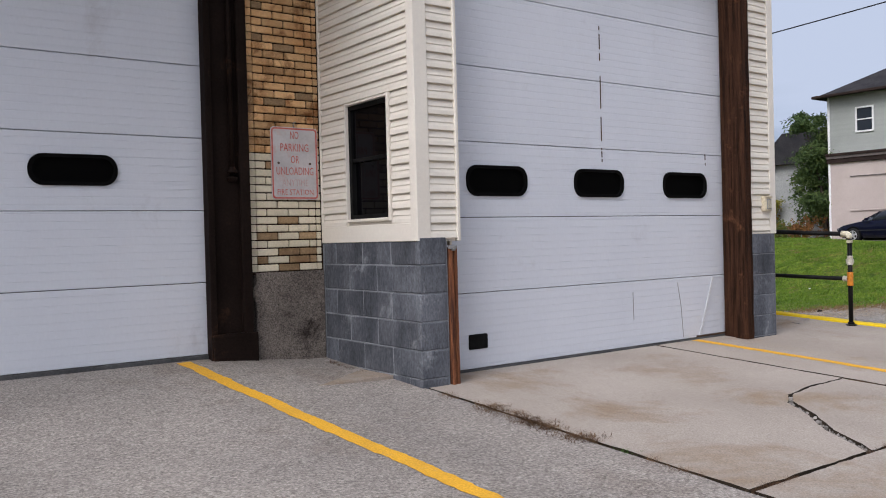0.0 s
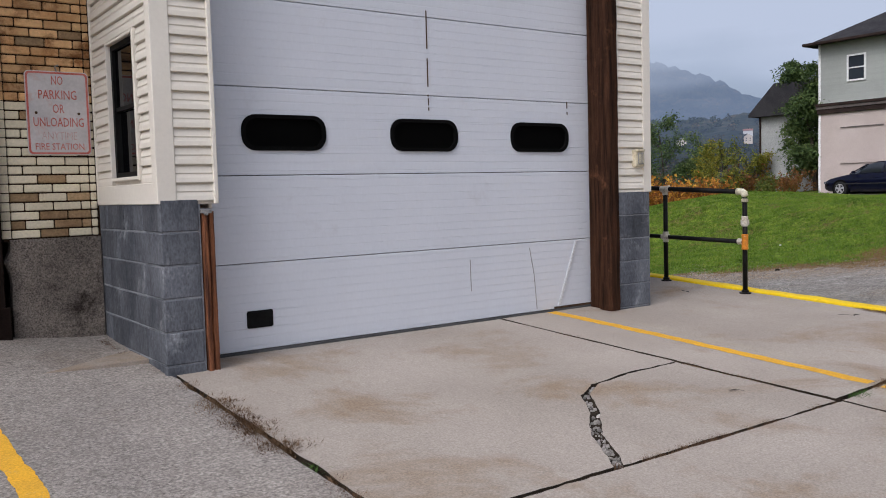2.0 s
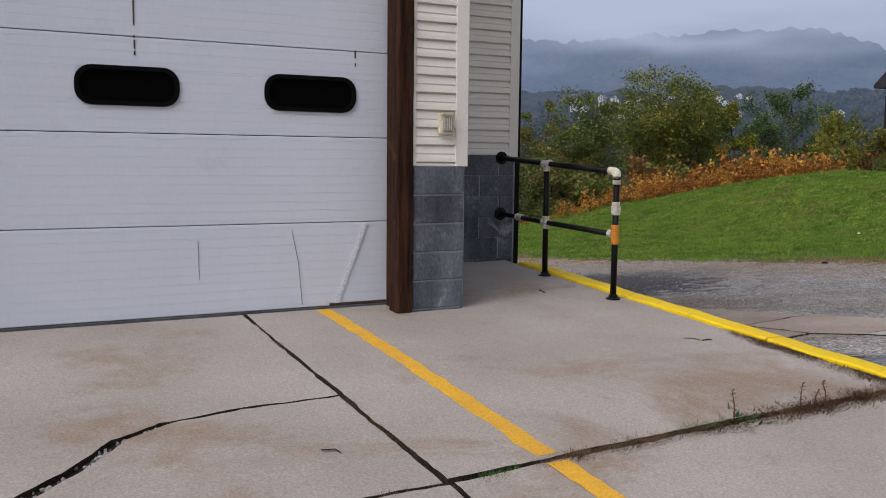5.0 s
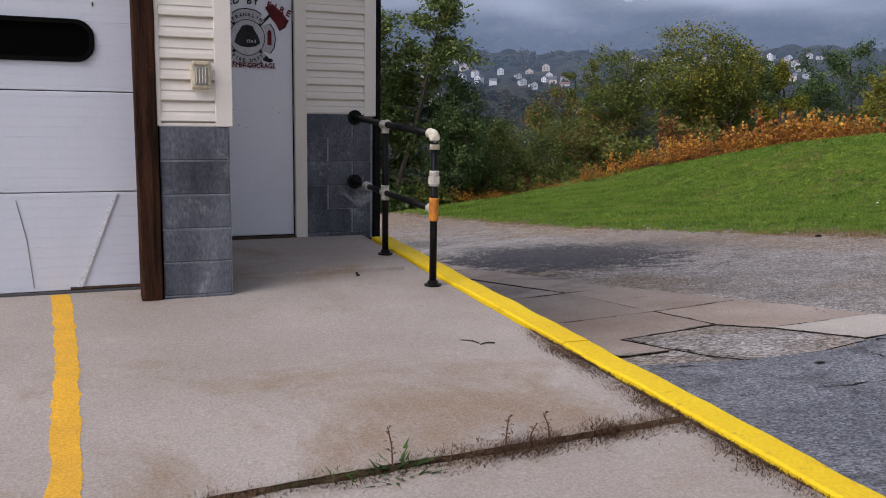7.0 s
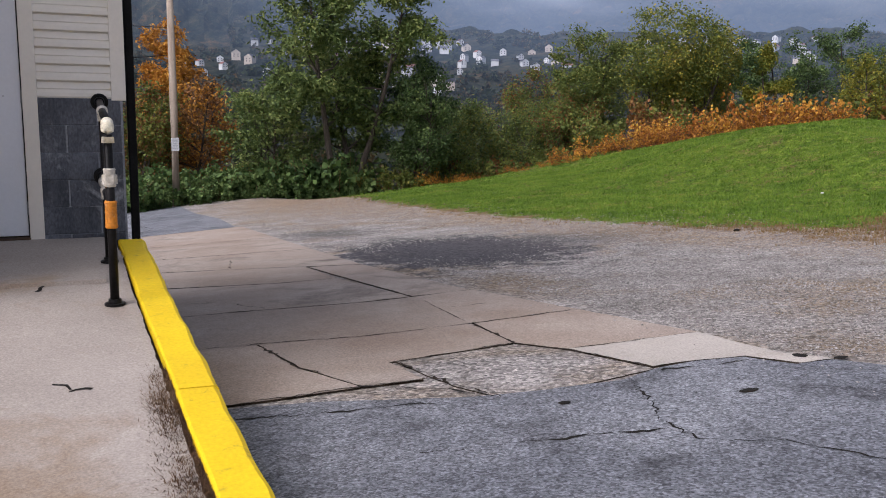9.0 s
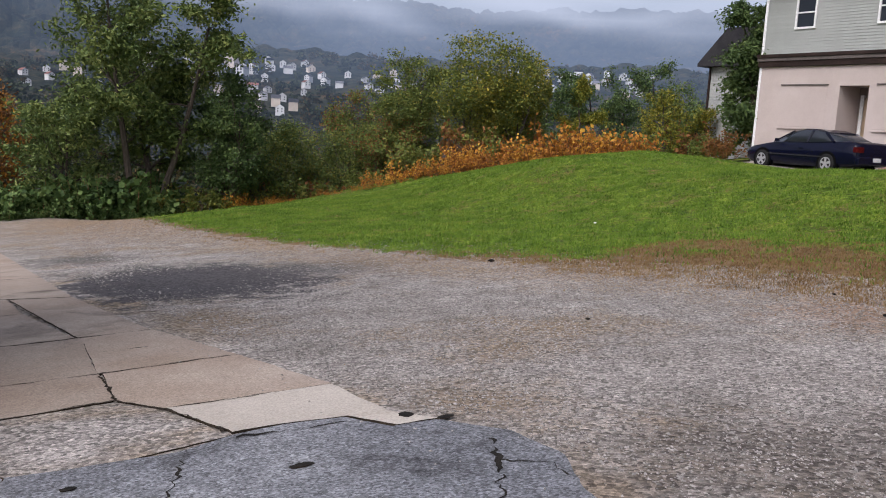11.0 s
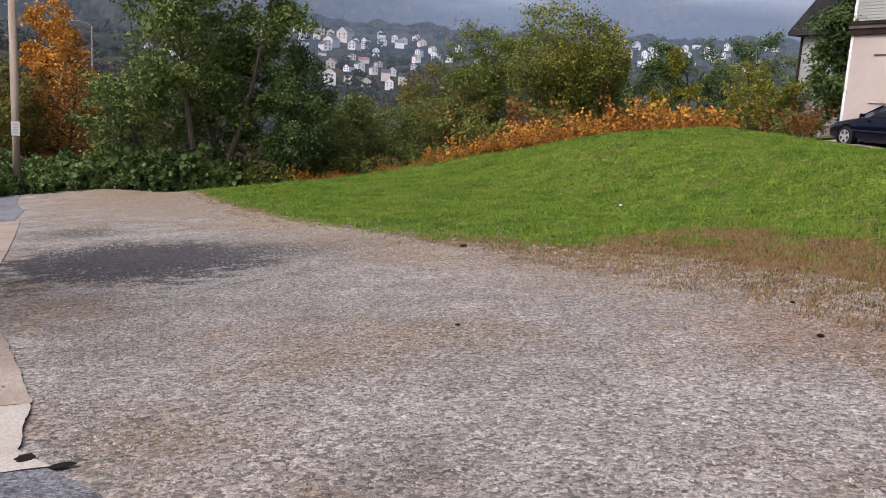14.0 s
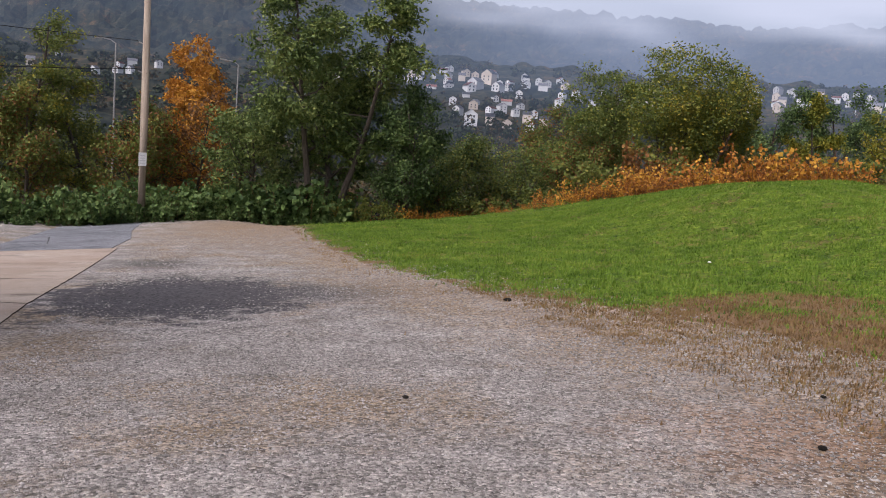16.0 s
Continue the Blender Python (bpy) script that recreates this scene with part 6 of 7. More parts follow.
used = sorted({v for f in keep for v in f})
index[used] = np.arange(len(used))
lawn_me = mesh_from("lawn", np.stack([LX.ravel()[used], LY.ravel()[used], LZ.ravel()[used]], -1), [[index[v] for v in f] for f in keep], True)
inl_at = lawn_me.attributes.new("inland", "FLOAT", "POINT")
inl_at.data.foreach_set("value", INL.ravel()[used].astype(np.float32))
tagged(part("lawn", lawn_me, M["lawn"]), "mown green lawn on a rise, dry and brown at its edge", "lawn", kind="structure")


def turf_height(x, y):
    i, j = (x - 16.0) / 0.3, (y + 12.0) / 0.3
    i0, j0 = np.floor(i).astype(int), np.floor(j).astype(int)
    u, v = i - i0, j - j0
    return LZ[j0, i0] * (1 - u) * (1 - v) + LZ[j0, i0 + 1] * u * (1 - v) + LZ[j0 + 1, i0] * (1 - u) * v + LZ[j0 + 1, i0 + 1] * u * v


def blades(name, count, xr, yr, lo, hi, tall, wide, material, label, seed):
    rng = np.random.default_rng(seed)
    heads = count // 12
    own = rng.integers(heads, size=count)
    x = rng.uniform(*xr, heads)[own] + rng.normal(0, 0.045, count)
    y = rng.uniform(*yr, heads)[own] + rng.normal(0, 0.045, count)
    vigour = rng.uniform(0.6, 1.35, heads)[own]
    inl = inland_of(x, y) + rng.normal(0, 0.5, count)
    ok = (inl > lo) & (inl < hi) & ~((x > 34.2) & (y < 22.8))
    x, y, vigour = x[ok], y[ok], vigour[ok]
    k = len(x)
    z = np.maximum(turf_height(x, y), lot_z(x, y)) - 0.006
    a, h, t = rng.uniform(0, 6.283, k), tall * vigour * rng.uniform(0.5, 1.4, k), rng.uniform(0.1, 0.9, k)
    dx, dy = np.cos(a), np.sin(a)
    w = wide * rng.uniform(0.6, 1.3, k)
    v = np.stack([np.stack([x - dy * w, y + dx * w, z], -1), np.stack([x + dy * w, y - dx * w, z], -1), np.stack([x + dx * h * t, y + dy * h * t, z + h * (1 - 0.4 * t)], -1)], 1)
    tagged(part(name, quads(name, v, 3), material), label, "grass", kind="stuff")


blades("grass", 330000, (18, 34.3), (4, 30), 0.75, 99, 0.062, 0.011, M["blade"], "short mown green grass", 3)
blades("grass", 60000, (17, 34), (22, 42), 0.5, 99, 0.07, 0.013, M["blade"], "short mown green grass", 4)
blades("dry_grass", 60000, (16.8, 26), (3, 34), -1.0, 0.8, 0.045, 0.008, M["blade_dry"], "thin dry brown grass at the lawn edge", 5)
blades("dry_grass", 130000, (18.6, 25.6), (2.5, 12.6), -1.1, 1.2, 0.04, 0.007, M["blade_dry"], "thin dry brown grass at the lawn edge", 6)

# ---- loose stones on the lot ----
rng = np.random.default_rng(11)
OCT = np.array([(1, 0, 0), (0, 1, 0), (-1, 0, 0), (0, -1, 0), (0, 0, 0.8), (0, 0, -0.5)])
OCF = [(0, 1, 4), (1, 2, 4), (2, 3, 4), (3, 0, 4)]


def stones(count, xr, yr, smin, smax, seed):
    rng = np.random.default_rng(seed)
    x, y = rng.uniform(*xr, count), rng.uniform(*yr, count)
    on_slab = (x < 13.4) & (y > 4.0) | (x < 13.6) & (y <= 4.0) & (y > 2.4) | (x < 13.2) & (y <= 2.4)
    ok = ((x - np.interp(y, EDGE_Y, EDGE_X) + rng.normal(0, 1.0, count)) < 0.45) & (((x - 14.6) / 1.9) ** 2 + ((y - 12.5) / 2.6) ** 2 > rng.uniform(0.1, 1.1, count)) & (~on_slab | (rng.random(count) < 0.02))
    x, y = x[ok], y[ok]
    k = len(x)
    s = smin + (smax - smin) * rng.random(k) ** 3
    a = rng.uniform(0, 6.283, k)
    v = OCT[None] * s[:, None, None] * rng.uniform(0.6, 1.3, (k, 6, 1)) * np.array([1.0, 0.8, 0.6])
    c, d = np.cos(a)[:, None], np.sin(a)[:, None]
    v = np.stack([v[..., 0] * c - v[..., 1] * d, v[..., 0] * d + v[..., 1] * c, v[..., 2]], -1)
    z = np.where(x > 17.3, np.maximum(lot_z(x, y), turf_height(np.maximum(x, 16.1), y)), lot_z(x, y))
    v += np.stack([x, y, z + 0.003 + 0.012 * on_slab[ok]], -1)[:, None]
    return np.concatenate([v[:, f] for f in OCF], 0)


gravel_v = np.concatenate([stones(85000, (12.9, 20.5), (1.2, 8), 0.005, 0.017, 21), stones(45000, (12.7, 20.5), (6, 16), 0.007, 0.022, 22), stones(12000, (12.7, 19), (14, 30), 0.011, 0.030, 23)], 0)
tagged(part("gravel_stones", quads("gravel_stones", gravel_v, 3), M["stone"]), "loose grey gravel stones scattered on the lot", "gravel", kind="stuff")
for x, y, s in ((18.75, 10.9, 0.055), (23.72, 14.07, 0.035), (18.12, 4.24, 0.025), (16.22, 5.86, 0.022), (19.0, 5.3, 0.022)):
    bm = bmesh.new()
    bmesh.ops.create_icosphere(bm, subdivisions=2, radius=s)
    for v in bm.verts:
        v.co *= 1 + 0.4 * noise.noise(v.co * 14 + Vector((x, y, 0)))
        v.co.z *= 0.5
    pale = x > 23
    z = float(turf_height(np.array(x), np.array(y))) + 0.04 if pale else lot(x, y) + 0.015
    tagged(part("stone", moved(bm, Matrix.Translation((x, y, z))), M["win_white" if pale else "crack"]), "small pale stone on the lawn" if pale else "dark lump lying on the gravel", "stone", "scattered lumps")
bm_spots = along((15.6, 2.7), (16.2, 2.4), 16, 0.10, 0.3, 0.7) + along((18.0, 4.0), (18.6, 4.4), 20, 0.2, 0.3, 0.7) + along((14.2, 5.4), (14.6, 5.0), 14, 0.2, 0.3, 0.6)
tufts("lot_weeds", bm_spots, M["blade_dry"], "small weeds growing through the gravel", height=lot, size=0.06)


# ---- plants ----
def limb(p, d, length, r0, r1, bend, rng, n=6, up=0.15):
    pts, p, d = [p.copy()], p.copy(), d.normalized()
    for _ in range(n):
        d = (d + Vector(rng.normal(0, bend, 3)) + Vector((0, 0, up))).normalized()
        p = p + d * (length / n)
        pts.append(p.copy())
    return pts, [r0 + (r1 - r0) * k / n for k in range(n + 1)]


def leaf_quads(centres, size, rng, droop=0.35, slim=0.33):
    k = len(centres)
    a, t = rng.uniform(0, 6.283, k), rng.normal(-droop, 0.55, k)
    u = np.stack([np.cos(a) * np.cos(t), np.sin(a) * np.cos(t), np.sin(t)], -1)
    w = np.cross(u, rng.normal(0, 1, (k, 3)))
    w /= np.linalg.norm(w, axis=1, keepdims=True) + 1e-6
    s = (size * rng.uniform(0.6, 1.4, k))[:, None]
    return np.stack([centres, centres + u * s * 0.5 + w * s * slim, centres + u * s, centres + u * s * 0.5 - w * s * slim], 1)


def tree(name, label, at, height, radius, leaf, count, size, seed, trunks=1, sparse=0.5, category="tree", low=0.25, fronds=False, spread=0.75, group="", dome=0.0):
    """A tapered trunk with limbs, and a crown of single leaves held along the twigs."""
    rng = np.random.default_rng(seed)
    count, size = int(count * 0.74), size * 1.12
    ob = thing(name, label, category, group, at=at)
    bm = bmesh.new()
    twigs = []

    def holds(p):
        return not dome or (p.x / radius) ** 2 + (p.y / radius) ** 2 + ((p.z - height * (1 + low) / 2) / (height * (1 - low) / 2)) ** 2 < 0.95
    for k in range(trunks):
        a = rng.uniform(0, 6.283)
        tilt = 0.08 if trunks == 1 else 0.28
        base = Vector((math.cos(a), math.sin(a), 0)) * (0.0 if trunks == 1 else 0.3)
        d = Vector((math.cos(a) * tilt, math.sin(a) * tilt, 1))
        h = height * (1 if k == 0 else rng.uniform(0.7, 0.95)) * (0.8 if dome else 0.92)
        r = 0.013 * height + 0.03
        pts, rad = limb(base - Vector((0, 0, 0.3)), d, h, r, r * 0.15, 0.06, rng, 9, 0.06)
        tube_into(bm, pts, rad, 7)
        for j in range(2, 10):
            for _ in range(3 if j < 9 else 1):
                f = j / 9
                if f < low:
                    continue
                ang = rng.uniform(0, 6.283)
                reach = radius * (1.15 - 0.75 * abs(f - 0.5) ** 1.2 - 0.35 * max(0, f - 0.6)) * rng.uniform(0.6, 1.1)
                d1 = Vector((math.cos(ang), math.sin(ang), spread * rng.uniform(0.3, 1.3)))
                p1, r1 = limb(pts[j], d1, reach, rad[j] * 0.5, 0.012, 0.16, rng, 5, 0.08)
                if holds(p1[-1]):
                    tube_into(bm, p1, r1, 5)
                twigs.append(p1[2:])
                for q in (2, 3, 4):
                    d2 = (p1[q] - p1[q - 1]).normalized() + Vector(rng.normal(0, 0.7, 3))
                    p2, r2 = limb(p1[q], d2, reach * 0.45, 0.012, 0.005, 0.2, rng, 4, 0.05)
                    if holds(p2[-1]):
                        tube_into(bm, p2, r2, 3)
                    twigs.append(p2)
    part("trunk", bm, M["bark"], ob, "grey-brown trunk and limbs")
    clump = rng.random(len(twigs)) ** sparse
    pick = rng.choice(len(twigs), count, p=clump / clump.sum())
    c = np.empty((count, 3))
    s = 0.09 * radius if not fronds else 0.05 * radius
    for i, k in enumerate(pick):
        t = twigs[k]
        f = rng.random() * (len(t) - 1.001)
        a, b = t[int(f)], t[int(f) + 1]
        c[i] = a.lerp(b, f - int(f))
    c += rng.normal(0, s, c.shape) * np.array([1, 1, 0.7])
    if dome:
        # the leaves of a closed crown: clumps of leaves held in a rounded oval from low on the trunk to the tip
        k, heads = int(count * dome), 90
        mid, half = height * (1 + low) / 2, height * (1 - low) / 2
        q = rng.normal(0, 1, (heads, 3))
        q /= np.linalg.norm(q, axis=1, keepdims=True)
        lump = np.array([1 + 0.35 * noise.noise(Vector(p) * 1.7 + Vector((seed, 0, 0))) for p in q])
        q *= (lump * rng.random(heads) ** 0.35 * 0.9)[:, None]
        own = rng.integers(heads, size=k)
        c[:k] = q[own] * np.array([radius, radius, half]) + np.array([0, 0, mid]) + rng.normal(0, 1, (k, 3)) * np.array([0.13, 0.13, 0.075]) * radius
        rel = (c[k:] - np.array([0, 0, mid])) / np.array([radius, radius, half])
        far = np.maximum(1, np.linalg.norm(rel, axis=1, keepdims=True) / 1.0)
        c[k:] = rel / far * np.array([radius, radius, half]) + np.array([0, 0, mid])
    if fronds:
        a = rng.uniform(0, 6.283, count)
        st = rng.uniform(0.2, 1.0, count)[:, None] * np.stack([np.cos(a), np.sin(a), np.full(count, -0.35)], -1)
        c = np.concatenate([c + st * 0.42 * j * size / 0.2 for j in range(4)], 0)[: count * 4]
    mats = leaf if isinstance(leaf, (list, tuple)) else [leaf]
    me = quads("crown", leaf_quads(c, size * (1.35 if fronds else 1.0), rng, 0.35, 0.20 if fronds else 0.30))
    for m in mats:
        me.materials.append(M[m])
    if len(mats) > 1:
        me.polygons.foreach_set("material_index", (rng.random(len(me.polygons)) < 0.3).astype(np.int32))
    part("crown", me, None, ob, "crown of small leaves")
    return ob


def grown(name, label, x, y, top, radius, leaf, count, size, seed, **more):
    z = lot(x, y)
    return tree(name, label, (x, y, z), top - z, radius, leaf, count, size, seed, **more)


grown("tree", "tall leafy green tree with drooping fronds behind the hedge", 19.9, 37.6, 8.0, 2.7, "leaf_green", 13300, 0.136, 1, trunks=3, fronds=True, low=0.3)
grown("tree", "leafy green tree with drooping fronds behind the hedge", 16.9, 39.6, 2.6, 2.2, "leaf_green", 4940, 0.122, 2, trunks=2, fronds=True)
grown("tree", "dense dark green shrubby tree at the lawn edge", 22.9, 37.2, 3.2, 1.9, "leaf_deep", 30780, 0.109, 3, trunks=3, low=0.15)
grown("tree", "narrow orange autumn tree behind the hedge", 14.25, 58.6, 5.7, 2.3, "leaf_orange", 26000, 0.17, 44, low=0.35, spread=0.5, dome=0.9)
grown("tree", "reddish brown sumac thicket behind the hedge", 14.2, 48.5, 2.0, 2.7, ["leaf_brown", "leaf_orange"], 20520, 0.150, 5, trunks=3)
grown("tree", "thin olive tree with sparse leaves", 6.8, 49.9, 6.2, 2.8, "leaf_olive", 26000, 0.129, 6, trunks=2, sparse=1.5)
grown("tree", "yellowing olive tree behind the hedge", 9.7, 51.0, 4.0, 2.6, ["leaf_olive", "leaf_yellow"], 22230, 0.136, 7, trunks=2)
grown("tree", "olive brown tree behind the hedge", 5.6, 45.6, 3.4, 2.6, ["leaf_olive", "leaf_brown"], 22230, 0.136, 8, trunks=2)
grown("tree", "olive brown tree behind the hedge", 10.6, 46.0, 1.9, 2.5, ["leaf_olive", "leaf_brown"], 20520, 0.136, 9, trunks=2)
grown("tree", "feathery olive green tree on the slope", 26.4, 42.0, 1.0, 2.6, ["leaf_olive", "leaf_deep"], 30780, 0.109, 10, trunks=2, low=0.2)
grown("tree", "feathery olive green tree on the slope", 29.9, 42.5, 1.6, 2.9, ["leaf_olive", "leaf_deep"], 34200, 0.109, 11, trunks=2, low=0.2)
grown("tree", "olive tree with some brown leaves on the slope", 33.2, 44.9, 3.2, 2.9, ["leaf_olive", "leaf_brown"], 34200, 0.116, 12, trunks=2, low=0.2)
grown("tree", "olive tree with some brown leaves on the slope", 32.2, 39.6, 1.8, 2.4, ["leaf_olive", "leaf_brown"], 30780, 0.109, 13, trunks=2, low=0.2)
grown("tree", "spreading yellow-green tree above the orange bushes", 35.5, 35.1, 6.0, 2.9, ["leaf_olive", "leaf_yellow"], 50000, 0.105, 14, trunks=2, low=0.3, dome=0.7)
grown("tree", "olive green tree beside the yellowing tree", 33.2, 38.8, 5.5, 2.2, ["leaf_olive", "leaf_green"], 30780, 0.109, 15, trunks=1, low=0.25, dome=0.6)
grown("tree", "olive green tree on the slope", 38.6, 37.0, 3.8, 2.6, ["leaf_olive", "leaf_green"], 30780, 0.116, 16, trunks=2, low=0.2)
grown("tree", "dark green tree behind the orange bushes", 47.5, 48.0, 4.6, 3.0, "leaf_deep", 30780, 0.150, 17, trunks=2, low=0.15)
grown("tree", "small yellow tree behind the orange bushes", 50.0, 43.5, 5.2, 1.9, "leaf_yellow", 20520, 0.136, 18)
grown("tree", "dark green tree far behind the lawn", 59.5, 50.7, 7.2, 3.2, "leaf_deep", 30780, 0.163, 19, trunks=2, low=0.15)
grown("tree", "dark green tree far behind the lawn", 64.5, 49.8, 7.9, 3.6, "leaf_deep", 30780, 0.163, 20, trunks=2, low=0.15)
grown("tree", "small yellowing tree near the house", 44.1, 32.2, 3.4, 1.3, "leaf_yellow", 8550, 0.102, 21)
grown("tree", "small yellowing shrub tree near the house", 40.4, 27.6, 3.4, 1.3, ["leaf_yellow", "leaf_olive"], 8550, 0.095, 22, trunks=2)
grown("tree", "brown-leaved tree beyond the lawn", 46.0, 66.5, 7.3, 1.7, ["leaf_olive", "leaf_brown"], 9500, 0.163, 23)
grown("tree", "olive tree beyond the lawn", 51.0, 68.5, 6.6, 1.8, "leaf_olive", 9500, 0.163, 26)
grown("tree", "leafy green tree growing at the house corner", 38.95, 22.2, 7.2, 1.3, "leaf_deep", 5600, 0.105, 24, trunks=1, fronds=True, low=0.1)
grown("tree", "dark green leafy shrub tree between the two houses", 39.5, 22.8, 4.9, 1.25, "leaf_deep", 9000, 0.13, 27, trunks=2, low=0.08, dome=0.6)
grown("tree", "olive shrub tree on the slope below the lawn", 25.6, 38.4, -0.2, 1.7, ["leaf_olive", "leaf_deep"], 13300, 0.102, 25, trunks=3, low=0.15)


def bush(name, label, at, height, radius, leaf, count, size, seed, stems=14, category="bush", group="", slim=0.42, bare=0.35):
    """Many thin stems from one root, leaves along them."""
    rng = np.random.default_rng(seed)
    ob = thing(name, label, category, group, at=at)
    bm = bmesh.new()
    lines = []
    for _ in range(stems):
        a, r = rng.uniform(0, 6.283), radius * rng.random() ** 0.5
        p0 = Vector((math.cos(a) * r * 0.75, math.sin(a) * r * 0.75, -0.15))
        d = Vector((math.cos(a) * 0.28, math.sin(a) * 0.28, 1))
        pts, rad = limb(p0, d, height * rng.uniform(0.6, 1.1), 0.012, 0.004, 0.13, rng, 6, 0.02)
        tube_into(bm, pts, rad, 3)
        lines.append(pts)
        for q in (3, 4):
            p2, r2 = limb(pts[q], Vector(rng.normal(0, 1, 3)) + Vector((0, 0, 0.4)), height * 0.28, 0.006, 0.003, 0.15, rng, 3, 0.02)
            tube_into(bm, p2, r2, 3)
            lines.append(p2)
    part("stem_tangle", bm, M["stem"], ob, "thin reddish stems")
    c = np.empty((count, 3))
    for i in range(count):
        t = lines[rng.integers(len(lines))]
        f = (bare + (1 - bare) * rng.random()) * (len(t) - 1.001)
        c[i] = t[int(f)].lerp(t[int(f) + 1], f - int(f))
    c += rng.normal(0, 0.07, c.shape)
    part("foliage", quads("foliage", leaf_quads(c, size, rng, 0.5, slim)), M[leaf], ob, "large loose leaves")
    return ob


def strewn(protos, spots, seed):
    """Copies of bushes at spots (x, y, scale); the first of each stays where it is built."""
    rng = np.random.default_rng(seed)
    for k, (x, y, s) in enumerate(spots):
        m = pose(x, y, lot(x, y), 0, 0, rng.uniform(0, 360)) @ Matrix.Diagonal((s, s, s * rng.uniform(0.85, 1.1), 1))
        if k < len(protos):
            protos[k].matrix_basis = m
        else:
            copy_thing(protos[k % len(protos)], m)


CREST = [(23.6, 37.0), (25.3, 36.0), (27.2, 34.3), (28.9, 31.9), (30.6, 29.6), (32.4, 28.0), (34.6, 27.0), (37.0, 25.8)]
KN = [bush("knotweed", "orange and yellow knotweed with reddish stems along the lawn", (0, 0, 0), 1.75, 0.85, "leaf_knot", 420, 0.125, 60 + k, 20, group="orange knotweed row", bare=0.42) for k in range(4)]
spots = []
rng = np.random.default_rng(5)
for (xa, ya), (xb, yb) in zip(CREST, CREST[1:]):
    for t in np.arange(0, 1, 0.24):
        grow = 0.62 + 1.3 * float(step(25, 35, xa + (xb - xa) * t))
        spots.append((xa + (xb - xa) * t + rng.normal(0, 0.3), ya + (yb - ya) * t + rng.normal(0, 0.35), grow * rng.uniform(0.45, 1.3)))
        if xa > 28:
            spots.append((xa + (xb - xa) * t + 0.5 + rng.normal(0, 0.3), ya + (yb - ya) * t + 1.1 + rng.normal(0, 0.3), grow * rng.uniform(0.6, 1.6)))
strewn(KN, spots, 8)
HE = [bush("vine_hedge", "tangled bright green vine hedge along the lot", (0, 0, 0), 1.45, 1.25, "leaf_hedge", 2000, 0.14, 80 + k, 22, "hedge", "green hedge row", 0.5, 0.1) for k in range(3)]
spots = []
for x in np.arange(1.5, 20.5, 1.15):
    spots.append((x + rng.normal(0, 0.2), 36.5 + rng.normal(0, 0.35), rng.uniform(0.5, 1.0)))
    spots.append((x + 0.5 + rng.normal(0, 0.2), 38.1 + rng.normal(0, 0.3), rng.uniform(0.75, 1.6)))
strewn(HE, spots, 9)
SH = [bush("shrub", "dark olive undergrowth shrub", (0, 0, 0), 2.3, 1.3, "leaf_olive", 1500, 0.15, 90 + k, 18, group="undergrowth") for k in range(3)]
SH.append(bush("shrub", "brownish dry undergrowth shrub", (0, 0, 0), 2.2, 1.2, "leaf_brown", 1000, 0.15, 95, 20, group="undergrowth"))
spots = [(21.2, 37.4, 0.8), (22.4, 37.0, 0.7), (23.8, 38.4, 0.9), (25.4, 38.2, 0.9), (27.2, 37.2, 1.0), (29.0, 35.2, 1.0), (30.6, 33.4, 1.1), (32.2, 31.8, 1.1), (33.8, 30.8, 1.2), (36.4, 29.6, 1.2), (38.6, 28.6, 1.1), (40.4, 26.6, 1.0), (39.2, 24.6, 0.85), (41.0, 30.0, 1.2), (43.0, 31.0, 1.2),
         (28.2, 39.8, 1.3), (31.0, 37.0, 1.3), (34.6, 34.4, 1.3), (38.0, 32.4, 1.3), (45.0, 35.0, 1.5), (47.0, 39.0, 1.6), (42.0, 39.0, 1.6), (24.8, 41.0, 1.3), (21.0, 41.0, 1.3), (18.0, 43.0, 1.5), (12.0, 43.0, 1.4), (7.5, 42.0, 1.4), (3.0, 42.0, 1.5), (15.5, 41.5, 1.2), (9.8, 40.8, 1.1), (5.0, 40.5, 1.2),
         (37.5, 22.4, 0.62), (38.4, 23.6, 0.8), (20.5, 46.0, 1.6), (25.5, 46.0, 1.6), (30.0, 48.0, 1.7), (36.0, 46.0, 1.7), (41.0, 44.0, 1.7), (10.0, 56.0, 2.0), (18.0, 54.0, 2.0), (3.0, 52.0, 2.0), (54.0, 40.0, 1.6), (58.0, 43.0, 1.6), (50.0, 36.0, 1.5)]
strewn(SH, spots, 10)

# ---- utility pole, lamps, cables ----
pole_z = lot(12.55, 36.3)
pole = thing("utility_pole", "weathered wooden utility pole with a small white notice", "utility pole", at=(12.52, 36.9, pole_z))
part("shaft", tube([(0, 0, -0.3), (0.0, 0, 4), (-0.03, 0, 9.5)], [0.17, 0.155, 0.12], 14), M["pole"], pole, smooth=True)
part("notice", box(-0.15, 0.15, -0.185, -0.165, -1.25 - pole_z, -0.72 - pole_z, 0.004), M["plate"], pole, "white notice with worn dark lines")
for k in range(4):
    part("notice_line", box(-0.10, 0.10, -0.190, -0.184, -1.16 - pole_z + k * 0.10, -1.12 - pole_z + k * 0.10), M["print_grey"], pole)
for z in (5.2, 3.5, 2.4):
    part("bracket", tube([(-0.16, 0, z - pole_z), (-0.3, 0, z - pole_z + 0.05)], 0.03, 6), M["metal_grey"], pole, "insulator bracket")


